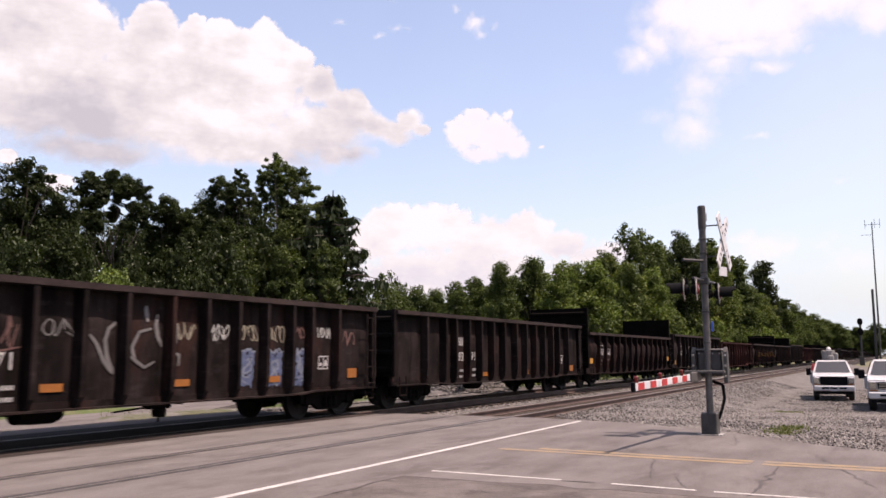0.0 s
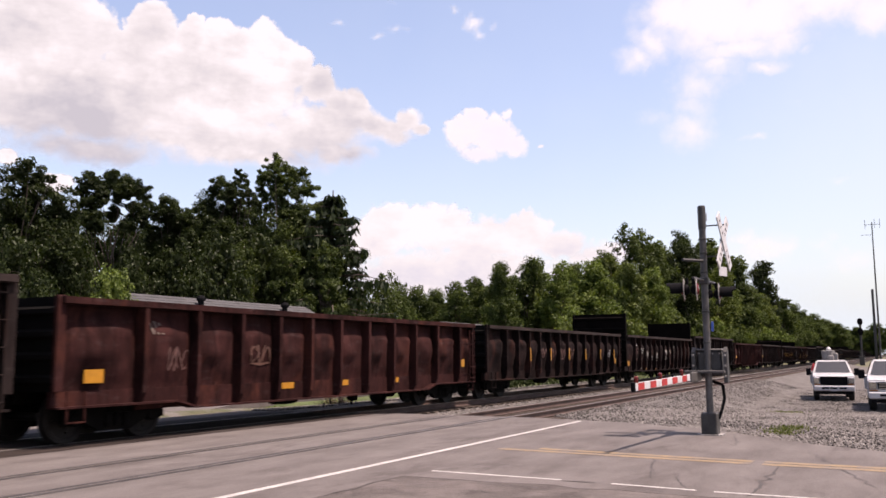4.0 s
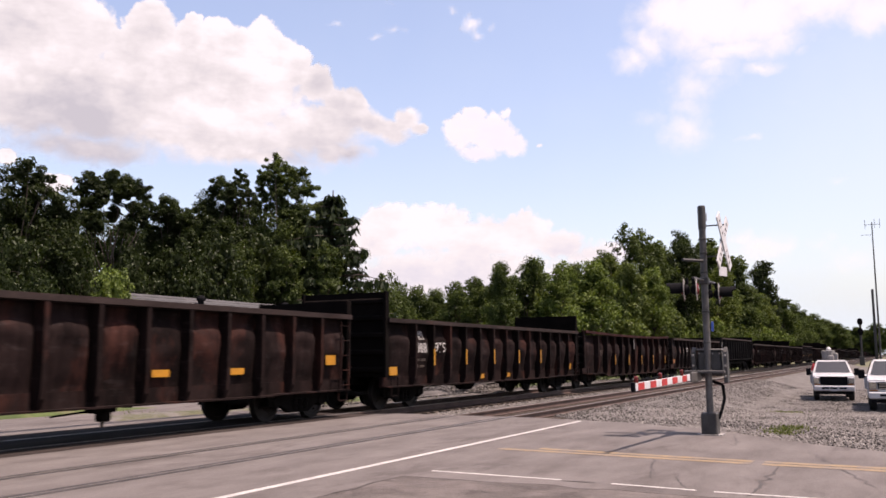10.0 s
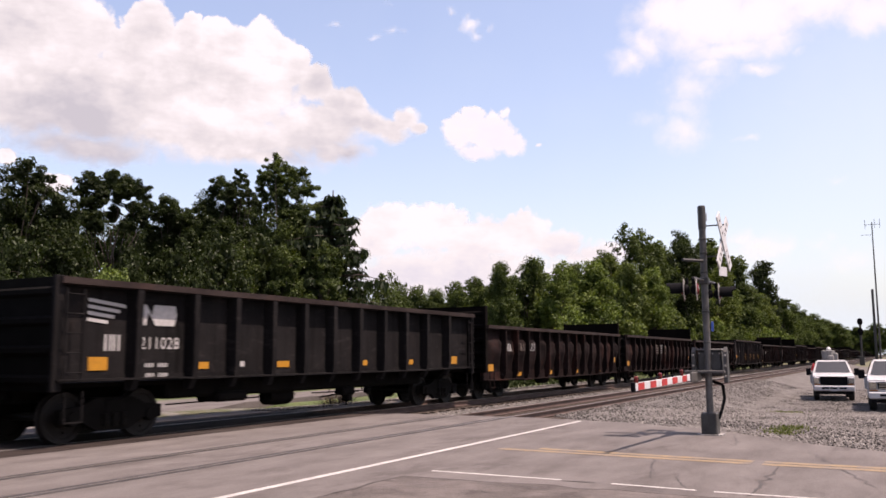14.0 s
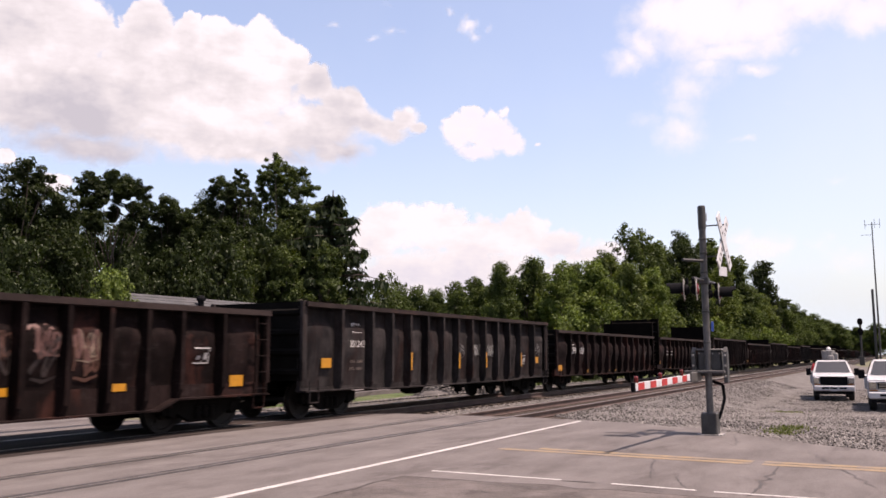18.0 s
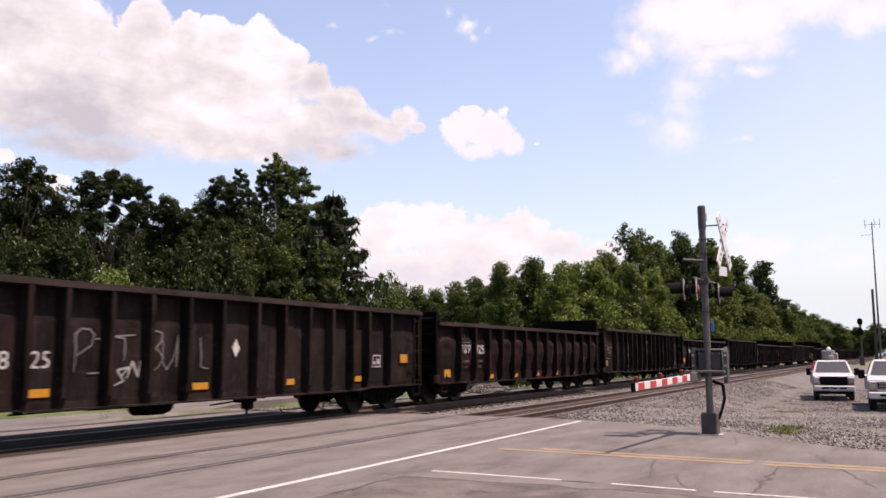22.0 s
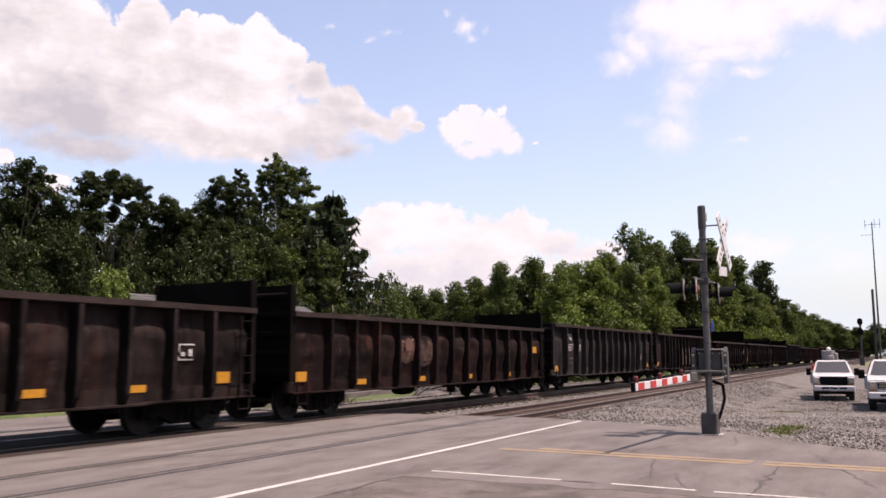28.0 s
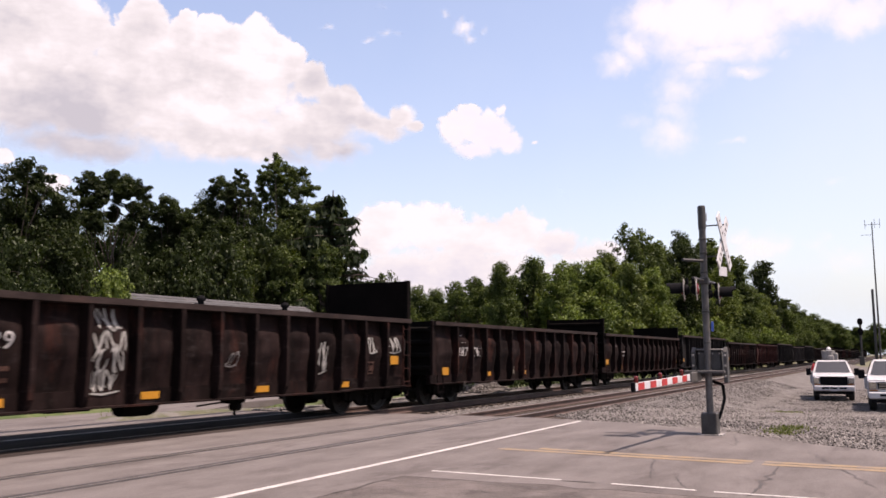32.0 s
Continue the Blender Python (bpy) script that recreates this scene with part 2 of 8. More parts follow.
def thing(name, label, category, at=None, group="", kind=""):
    ob = new(name)
    ob.empty_display_size = 0.2
    if at is not None:
        ob.matrix_basis = at
    return tagged(ob, label, category, group, kind)


def box(bm, x0, x1, y0, y1, z0, z1, bevel=0.0):
    v = [bm.verts.new((x, y, z)) for x in (x0, x1) for y in (y0, y1) for z in (z0, z1)]
    fs = [bm.faces.new([v[i] for i in q]) for q in ((0, 1, 3, 2), (4, 6, 7, 5), (0, 4, 5, 1), (2, 3, 7, 6), (0, 2, 6, 4), (1, 5, 7, 3))]
    if bevel:
        es = list({e for f in fs for e in f.edges})
        bmesh.ops.bevel(bm, geom=es, offset=bevel, segments=1, affect="EDGES")
    return v


def boxed(x0, x1, y0, y1, z0, z1, bevel=0.0):
    bm = bmesh.new()
    box(bm, x0, x1, y0, y1, z0, z1, bevel)
    return bm


def tube(bm, a, b, r0, r1=None, seg=8, caps=True):
    a, b = Vector(a), Vector(b)
    r1 = r0 if r1 is None else r1
    q = (b - a).to_track_quat("Z", "Y")
    rings = []
    for c, r in ((a, r0), (b, r1)):
        rings.append([bm.verts.new(c + q @ Vector((r * math.cos(2 * math.pi * k / seg), r * math.sin(2 * math.pi * k / seg), 0))) for k in range(seg)])
    for k in range(seg):
        bm.faces.new((rings[0][k], rings[0][(k + 1) % seg], rings[1][(k + 1) % seg], rings[1][k]))
    if caps:
        bm.faces.new(rings[0][::-1])
        bm.faces.new(rings[1])


def tubed(a, b, r0, r1=None, seg=8):
    bm = bmesh.new()
    tube(bm, a, b, r0, r1, seg)
    return bm


def lathe(bm, profile, seg=16, axis="Z", at=(0, 0, 0)):
    """Turns (radius, height) pairs round an axis."""
    turn = {"Z": Matrix.Identity(3), "Y": Matrix.Rotation(-math.pi / 2, 3, "X"), "X": Matrix.Rotation(math.pi / 2, 3, "Y")}[axis]
    rings = []
    for r, h in profile:
        rings.append([bm.verts.new(turn @ Vector((r * math.cos(2 * math.pi * k / seg), r * math.sin(2 * math.pi * k / seg), h)) + Vector(at)) for k in range(seg)])
    for p, q in zip(rings, rings[1:]):
        for k in range(seg):
            bm.faces.new((p[k], p[(k + 1) % seg], q[(k + 1) % seg], q[k]))
    bm.faces.new(rings[0][::-1])
    bm.faces.new(rings[-1])


def prism(bm, outline, y0, y1):
    """An outline of (x, z) pairs pushed from y0 to y1."""
    f = [bm.verts.new((x, y0, z)) for x, z in outline]
    g = [bm.verts.new((x, y1, z)) for x, z in outline]
    bm.faces.new(f)
    bm.faces.new(g[::-1])
    n = len(outline)
    for k in range(n):
        bm.faces.new((f[k], g[k], g[(k + 1) % n], f[(k + 1) % n]))


def sheet(name, outline, z, material, step=None, label="", category=""):
    """A flat piece of the setting with a real edge, from (x, y) pairs."""
    bm = bmesh.new()
    top = [bm.verts.new((x, y, z)) for x, y in outline]
    low = [bm.verts.new((x, y, z - 0.55)) for x, y in outline]
    bm.faces.new(top)
    n = len(outline)
    for k in range(n):
        bm.faces.new((top[k], low[k], low[(k + 1) % n], top[(k + 1) % n]))
    bmesh.ops.recalc_face_normals(bm, faces=bm.faces)
    return tagged(part(name, bm, material), label, category, "", "structure")


def soup(name, verts, faces):
    me = bpy.data.meshes.new(name)
    me.from_pydata(verts, [], faces)
    return me


def quads(name, v):
    """A mesh from an array (n, 4, 3) of separate quads."""
    n = len(v)
    me = bpy.data.meshes.new(name)
    me.vertices.add(n * 4)
    me.vertices.foreach_set("co", np.ascontiguousarray(v, dtype=np.float32).ravel())
    me.loops.add(n * 4)
    me.loops.foreach_set("vertex_index", np.arange(n * 4, dtype=np.int32))
    me.polygons.add(n)
    me.polygons.foreach_set("loop_start", np.arange(0, n * 4, 4, dtype=np.int32))
    me.update()
    return me


def write_mesh(text, size, spacing=1.0):
    cu = bpy.data.curves.new("lettering", "FONT")
    cu.body, cu.size, cu.align_x, cu.align_y, cu.extrude = text, size, "CENTER", "CENTER", 0.002
    cu.space_character = spacing
    cu.resolution_u = 3
    ob = bpy.data.objects.new("lettering", cu)
    scene.collection.objects.link(ob)
    bpy.context.view_layer.update()
    me = bpy.data.meshes.new_from_object(ob.evaluated_get(bpy.context.evaluated_depsgraph_get()))
    bpy.data.objects.remove(ob)
    bpy.data.curves.remove(cu)
    me.materials.clear()
    return me


# ---- the ground ----
def ground_height(x, y):
    """The lot beyond the road lies lower than the crossing; the far side falls slightly too."""
    lot = min(1.0, max(0.0, (x - 21.0) / 16.0)) * min(1.0, max(0.0, (7.6 - y) / 3.0))
    lot = lot * lot * (3 - 2 * lot)
    far = min(1.0, max(0.0, (y - 15.6) / 3.0)) * min(1.0, max(0.0, (x - 18) / 5.0))
    return -0.55 * lot - 0.25 * far


def build_ground():
    xs = [-2600, -1200, -500, -200, -90, -40, -15, 0, 10] + [15 + 1.0 * k for k in range(46)] + [64, 70, 80, 95, 120, 160, 220, 320, 500, 900, 1600, 2600]
    ys = [-2600, -1200, -500, -200, -90, -40, -18, -8] + [-4 + 1.0 * k for k in range(30)] + [28, 32, 38, 46, 60, 90, 150, 300, 700, 1500, 2600]
    def dip(x, y):
        """Room for the ballast under both tracks."""
        return -0.75 * min(1.0, max(0.0, (x - 18.5) / 1.2)) * min(1.0, max(0.0, y - 6.6)) * min(1.0, max(0.0, 17.0 - y))
    verts = [(x, y, ground_height(x, y) + dip(x, y) - 0.14 + (0.03 * noise.noise((x * 0.35, y * 0.35, 0)) if abs(x) < 80 else 0)) for x in xs for y in ys]
    n = len(ys)
    faces = [(i * n + j, (i + 1) * n + j, (i + 1) * n + j + 1, i * n + j + 1) for i in range(len(xs) - 1) for j in range(n - 1)]
    tagged(part("ground", soup("ground", verts, faces), M_SOIL), "dry grass and bare soil round the crossing", "ground", "", "structure")


NEAR_TRACK, TRAIN_TRACK = 9.49, 14.03


def gridded(name, x0, x1, y0, y1, step, lift, material, label, category, edge=0.0, xstep=None):
    """A piece of ground that follows ground_height, with an uneven rim."""
    nx, ny = max(2, int((x1 - x0) / (xstep or step))), max(2, int((y1 - y0) / step))
    verts, faces = [], []
    for i in range(nx + 1):
        for j in range(ny + 1):
            x, y = x0 + (x1 - x0) * i / nx, y0 + (y1 - y0) * j / ny
            rim = i in (0, nx) or j in (0, ny)
            if rim and edge:
                x += edge * noise.noise((x * 0.7, y * 0.7, 3.0))
                y += edge * noise.noise((x * 0.7, y * 0.7, 7.0))
            z = ground_height(x, y) + lift + 0.05 * noise.noise((x * 0.6, y * 0.6, 1.0)) * (0 if rim else 1)
            verts.append((x, y, z - (0.2 if rim else 0)))
    for i in range(nx):
        for j in range(ny):
            a = i * (ny + 1) + j
            faces.append((a, a + ny + 1, a + ny + 2, a + 1))
    ob = part(name, soup(name, verts, faces), material)
    for p in ob.data.polygons:
        p.use_smooth = True
    return tagged(ob, label, category, "", "structure")


def build_roads():
    sheet("crossing", [(-60, 6.9), (19.9, 6.9), (20.2, 8.0), (20.2, 12.0), (19.6, 12.6), (19.5, 17.2), (-60, 17.2)], 0.0, M_ASPHALT, label="pale worn asphalt of the rail crossing", category="road")
    rag = [(9.75 + 0.22 * noise.noise((k * 0.9, 2.0, 1.0)), -6 + 11.7 * k / 30) for k in range(31)]
    rag2 = [(9.6 - 0.8 * k, 5.72 + 0.16 * noise.noise((k * 1.3, 8.0, 1.0))) for k in range(14)]
    sheet("road", [(9.7, -60), (15.0, -60), (15.1, -6), (15.35, 0.2), (16.2, 1.4), (17.9, 3.0), (19.4, 5.2), (19.9, 6.896), (-60, 6.896), (-60, 5.7)] + rag2[::-1] + rag[::-1], 0.004, M_ASPHALT, label="pale two-lane asphalt road with patched cracks", category="road")
    # Added sheet: paints the shade below the train on the crossing.
    sheet("crossing_deck", [(-60, 12.35), (19.55, 12.35), (19.5, 15.75), (-60, 15.75)], 0.004, M_SHADE_SHEET, label="dark sheet painted for the shade under the train", category="road")
    sheet("road_shoulder", [(-60, -60), (10.2, -60), (10.2, 6.2), (-60, 6.2)], 0.001, M_ROADOLD, label="rough cracked old asphalt shoulder", category="road")
    sheet("far_road", [(-60, 17.204), (17.2, 17.204), (24.0, 20.6), (40, 22.0), (40, 24.4), (20, 24.4), (12, 40), (4, 70), (-60, 70)], -0.055, M_ASPHALT, label="pale road beyond the tracks", category="road")
    for name, a, b, w, mt, lab in (
        ("stop_line", (-30, 6.62), (19.5, 6.62), 0.12, M_LINE, "worn white stop line painted along the crossing"),
        ("centre_line", (13.20, 5.9), (12.90, 1.9), 0.19, M_YLINE, "worn yellow centre line"),
        ("centre_line", (12.89, 1.75), (12.05, -30), 0.20, M_YLINE, "worn yellow centre line"),
        ("centre_line", (13.48, 5.3), (13.18, 1.9), 0.19, M_YLINE, "worn yellow centre line"),
        ("centre_line", (13.17, 1.75), (12.33, -30), 0.20, M_YLINE, "worn yellow centre line"),
        ("edge_line", (10.30, 5.6), (10.24, 3.75), 0.075, M_LINE, "broken white edge line"),
        ("edge_line", (10.2, 3.1), (10.12, 2.1), 0.075, M_LINE, "broken white edge line"),
        ("edge_line", (10.10, 1.9), (9.95, -30), 0.075, M_LINE, "broken white edge line"),
    ):
        d = (Vector(b) - Vector(a)).normalized()
        s = Vector((-d.y, d.x)) * w / 2
        n = 24
        bm = bmesh.new()
        rows = []
        for k in range(n + 1):
            c = Vector(a).lerp(Vector(b), k / n)
            j = 0.012 * noise.noise((k * 3.1, w, a[0]))
            rows.append([bm.verts.new((c.x + s.x + j, c.y + s.y + j, 0.0085)), bm.verts.new((c.x - s.x + j, c.y - s.y - j, 0.0085))])
        for p, q in zip(rows, rows[1:]):
            bm.faces.new((p[0], q[0], q[1], p[1]))
        bmesh.ops.recalc_face_normals(bm, faces=bm.faces)
        tagged(part(name, bm, mt), lab, "road marking", "", "structure")


def crack(x0, y0, x1, y1, w=0.035, seed=0.0):
    """A wandering crack in the asphalt, with its ragged dark gap."""
    n = max(6, int(math.hypot(x1 - x0, y1 - y0) * 9))
    ln = math.hypot(x1 - x0, y1 - y0)
    dx, dy = -(y1 - y0) / ln, (x1 - x0) / ln
    bm = bmesh.new()
    rows = []
    for k in range(n + 1):
        t = k / n
        s = 0.09 * noise.noise((t * 4 * ln, seed, 1.0)) + 0.03 * noise.noise((t * 17 * ln, seed, 5.0))
        h = w * (0.25 + 0.75 * math.sin(math.pi * t)) * (0.55 + 0.9 * abs(noise.noise((t * 9 * ln, seed, 9.0))))
        x, y = x0 + (x1 - x0) * t + dx * s, y0 + (y1 - y0) * t + dy * s
        rows.append((bm.verts.new((x + dx * h / 2, y + dy * h / 2, 0.0075)), bm.verts.new((x - dx * h / 2, y - dy * h / 2, 0.0075))))
    for p, q in zip(rows, rows[1:]):
        bm.faces.new((p[0], q[0], q[1], p[1]))
    bmesh.ops.recalc_face_normals(bm, faces=bm.faces)
    tagged(part("road_crack", bm, M_TAR), "dark crack in the worn asphalt", "crack", "", "structure")


def build_track(y, name, label):
    """Rails with head, web and foot; in the crossing they lie flush between rubber strips."""
    tr = thing(name, label, "railway track", pose(0, y, 0), kind="structure")
    for s in (-0.7525, 0.7525):
        bm = bmesh.new()
        for x0, x1 in ((-60, 60), (60, 200), (200, 1400)):
            prof = [(-0.07, -0.165), (0.07, -0.165), (0.07, -0.15), (0.012, -0.13), (0.012, -0.045), (0.036, -0.035), (0.036, -0.003), (-0.036, -0.003), (-0.036, -0.035), (-0.012, -0.045), (-0.012, -0.13), (-0.07, -0.15)]
            a = [bm.verts.new((x0, s + u, w)) for u, w in prof]
            b = [bm.verts.new((x1, s + u, w)) for u, w in prof]
            for k in range(len(prof)):
                bm.faces.new((a[k], b[k], b[(k + 1) % len(prof)], a[(k + 1) % len(prof)]))
        bmesh.ops.recalc_face_normals(bm, faces=bm.faces)
        part("rail", bm, M_RAIL, tr)
        part("rail_head", boxed(-60, 1400, s - 0.030, s + 0.030, -0.003, 0.006), M_RAILTOP, tr)
        part("crossing_strip", boxed(-60, 20.0, s - 0.125, s - 0.04, -0.1, 0.007), M_RUBBER, tr)
        part("crossing_strip", boxed(-60, 20.0, s + 0.04, s + 0.125, -0.1, 0.007), M_RUBBER, tr)
    tie = boxed(-0.115, 0.115, -1.3, 1.3, -0.34, -0.172, 0.015)
    tie_me = mesh_of(tie, "tie")
    x = 20.6
    for k in range(150):
        part("tie", tie_me, M_TIE, tr, "", pose(x, 0.03 * noise.noise((k, y, 0)), 0, 0, 0, 0.6 * noise.noise((k, 5, y))))
        x += 0.53


def build_beds():
    for y, lo, hi, tag in ((NEAR_TRACK, 2.6, 2.2, "near"), (TRAIN_TRACK, 2.2, 2.6, "far")):
        xs = [20.0] + [20.5 + 1.5 * k for k in range(60)] + [130, 180, 260, 400, 700, 1400]
        prof = [(-lo, -0.75), (-1.62, -0.235), (-1.0, -0.205), (0, -0.215), (1.0, -0.205), (1.62, -0.235), (hi, -0.75)]
        verts = [(x, y + u + 0.06 * noise.noise((x * 0.8, u, 2.0)), w + 0.03 * noise.noise((x * 0.9, u * 2, 4.0))) for x in xs for u, w in prof]
        n = len(prof)
        faces = [(i * n + j, (i + 1) * n + j, (i + 1) * n + j + 1, i * n + j + 1) for i in range(len(xs) - 1) for j in range(n - 1)]
        # The train's bed takes the stone with the painted shade.
        ob = part("ballast_bed", soup("ballast_bed", verts, faces), M_OILYSHADE if tag == "far" else M_BED)
        tagged(ob, "oily crushed stone ballast, shade-dark under the train", "ballast", "", "structure")
    gridded("gravel_lot", 15.6, 160, -30, 8.4, 0.9, -0.06, M_GRAVEL, "pale crushed stone lot beside the tracks", "gravel", 0.3, 1.3)
    gridded("gravel_between_tracks", 20.0, 160, 10.9, 12.4, 0.5, -0.2, M_GRAVEL, "pale crushed stone between the two tracks", "gravel", 0.05, 1.5)
    gridded("far_gravel", 17.4, 60, 15.6, 19.6, 0.6, 0.02, M_GRAVEL, "pale crushed stone beyond the far track", "gravel", 0.3, 1.0)
    gridded("weedy_strip", 14.8, 30.0, 16.5, 18.2, 0.35, 0.06, M_WEEDY, "thin weeds and stones beside the far road", "weeds", 0.25, 0.5)
    gridded("lawn", 14.0, 24.0, 20.4, 24.0, 0.6, 0.05, M_GRASS, "green corner of lawn beyond the far road", "lawn", 0.3, 0.8)
    gridded("lawn", 20, 75, 23.0, 60, 2.0, 0.02, M_GRASS, "green lawn in front of the house", "lawn", 0.8, 2.0)
    gridded("verge", 24.5, 140, 18.0, 23.0, 0.9, 0.0, M_GRASS, "grassy verge beyond the tracks", "lawn", 0.6, 1.5)


def stones(name, count, zone, sizes, material, label, on):
    """Loose crushed stones, each its own small uneven solid."""
    rng = np.random.default_rng(sum(map(ord, label)))
    base = np.array([(1, 0, 0), (-1, 0, 0), (0, 1, 0), (0, -1, 0), (0, 0, 1), (0, 0, -1)], float)
    tri = np.array([(0, 2, 4), (2, 1, 4), (1, 3, 4), (3, 0, 4), (2, 0, 5), (1, 2, 5), (3, 1, 5), (0, 3, 5)])
    pts = []
    while len(pts) < count:
        x, y = zone(rng)
        pts.append((x, y, on(x, y)))
    pts = np.array(pts)
    r = rng.uniform(*sizes, (count, 1, 1)) * rng.uniform(0.5, 1.1, (count, 6, 1))
    ang = rng.uniform(0, 6.28, count)
    c, s = np.cos(ang), np.sin(ang)
    v = base[None] * r
    v = v + rng.normal(0, 0.15, v.shape) * r
    v = np.stack([v[..., 0] * c[:, None] - v[..., 1] * s[:, None], v[..., 0] * s[:, None] + v[..., 1] * c[:, None], v[..., 2] * 0.8], -1) + pts[:, None]
    f = (tri[None] + 6 * np.arange(count)[:, None, None]).reshape(-1, 3)
    me = bpy.data.meshes.new(name)
    me.vertices.add(count * 6)
    me.vertices.foreach_set("co", v.astype(np.float32).ravel())
    me.loops.add(len(f) * 3)
    me.loops.foreach_set("vertex_index", f.astype(np.int32).ravel())
    me.polygons.add(len(f))
    me.polygons.foreach_set("loop_start", np.arange(0, len(f) * 3, 3, dtype=np.int32))
    me.update()
    return tagged(part(name, me, material), label, "gravel", "", "stuff")


def stone_material(name, lo, hi):
    m, n, l = nodes_of(name)
    ge = n.new("ShaderNodeNewGeometry")
    cr = ramp(n, [(0.0, lo), (0.5, tuple((a + b) / 2 for a, b in zip(lo, hi))), (1.0, hi)])
    l.new(ge.outputs["Random Per Island"], cr.inputs["Fac"])
    l.new(cr.outputs["Color"], n["Principled BSDF"].inputs["Base Color"])
    n["Principled BSDF"].inputs["Roughness"].default_value = 0.95
    n["Principled BSDF"].inputs["Specular IOR Level"].default_value = 0.15
    return m


M_STONE = stone_material("crushed_stone", (0.028, 0.025, 0.023), (0.185, 0.171, 0.162))
M_STONEBED = stone_material("oily_stone", (0.010, 0.008, 0.007), (0.062, 0.052, 0.046))


def build_stones():
    def lot(rng):
        while True:
            d = rng.uniform(0, 1) ** 1.6
            x, y = 15.8 + 42 * d, rng.uniform(-2.5, 8.2)
            if x > 15.5 + 0.55 * max(0, y) + 0.25 + (0 if y < 5 else (y - 5) * 0.5) and not (x < 20.4 and y > 6.7):
                return x, y
    stones("loose_stones", 42000, lot, (0.018, 0.05), M_STONE, "loose pale crushed stones over the lot", lambda x, y: ground_height(x, y) - 0.055)

    def bed(rng):
        d = rng.uniform(0, 1) ** 1.7
        return 20.05 + 55 * d, NEAR_TRACK + rng.uniform(-2.35, 1.7)

    def bed_z(x, y):
        u = abs(y - NEAR_TRACK)
        return -0.205 if u < 1.62 else -0.235 - (u - 1.62) * 0.55
    stones("ballast_stones", 16000, bed, (0.02, 0.05), M_STONEBED, "crushed stones of the near track's ballast", bed_z)

    def mid(rng):
        d = rng.uniform(0, 1) ** 1.7
        return 20.1 + 60 * d, rng.uniform(11.0, 12.45)
    stones("gap_stones", 12000, mid, (0.02, 0.05), M_STONE, "pale crushed stones between the tracks", lambda x, y: -0.195)

    def back(rng):
        d = rng.uniform(0, 1) ** 1.3
        return 19.8 + 40 * d, rng.uniform(15.7, 18.8)
    stones("verge_stones", 9000, back, (0.02, 0.06), M_STONE, "pale stones beyond the far track", lambda x, y: ground_height(x, y) + 0.03)


build_ground()
build_roads()
crack(15.0, 1.35, 11.2, 0.3, 0.045, 51.0)
crack(13.14, 6.1, 13.2, 5.0, 0.05, 61.0)
crack(13.5, 4.86, 13.6, 3.9, 0.05, 64.0)
crack(10.17, 3.72, 10.2, 3.3, 0.09, 67.0)
crack(13.22, 5.44, 13.68, 4.27, 0.035, 1.7)
crack(10.21, 3.76, 10.19, 3.36, 0.035, 4.8)
crack(12.78, 1.51, 9.94, 1.5, 0.06, 7.9)
crack(13.25, 3.35, 10.74, 2.78, 0.035, 11)
crack(11.38, 2.61, 9.96, 2.17, 0.03, 14.1)
crack(11.27, 4.99, 11.29, 4.65, 0.03, 17.2)
crack(17.4, 2.84, 15.29, 2.45, 0.035, 20.3)
crack(15.85, 2.83, 15.27, 2.5, 0.025, 23.4)
crack(16.27, 6.82, 16.01, 5.88, 0.04, 26.5)
crack(9.59, 5.74, 7.82, 5.68, 0.03, 29.6)
crack(9.63, 4.01, 9.41, 3.67, 0.03, 32.7)
crack(10.01, 2.72, 9.86, 2.37, 0.025, 35.8)
crack(9.1, 4.31, 8.93, 4.02, 0.03, 38.9)
crack(14.48, 4.21, 13.71, 3.8, 0.03, 42)
build_track(NEAR_TRACK, "track_near", "empty railway track with rusty rails and dark ties")
build_track(TRAIN_TRACK, "track_far", "railway track that carries the freight train")
build_beds()
build_stones()


# ---- the freight train ----
BODY = 16.2            # length of a car's body
KIND = {
    # places of the ribs behind the leading end; top, underside in the middle, underside over the bogies
    "tall": ((1.80, 3.03, 3.76, 4.72, 5.67, 6.66, 7.63, 8.76, 9.72, 10.68, 11.63, 12.57, 13.32, 14.44), 2.85, 0.63, 0.68),
    "even": ((1.53, 2.98) + tuple(4.01 + 1.035 * k for k in range(10)) + (14.72,), 2.86, 0.63, 0.68),
    "low": (tuple(1.545 + 1.113 * k for k in range(13)), 2.60, 0.63, 0.66),
    "close": ((1.53,) + tuple(2.89 + 0.885 * k for k in range(13)) + (14.70,), 2.56, 0.50, 0.69),
    "wide": ((1.85, 3.25, 4.57, 5.86, 7.08, 8.32, 9.64, 10.95, 12.20, 13.55, 15.07), 2.58, 0.52, 0.66),
    "plain": ((1.73, 3.22, 4.46, 5.69, 6.89, 8.09, 9.29, 10.52, 11.72, 12.97, 14.40), 2.92, 1.10, 1.12),
}
FACE = -1.295          # the side sheet's outer face
SHAPES = {}


def rib_places(kind):
    return list(KIND[kind][0])


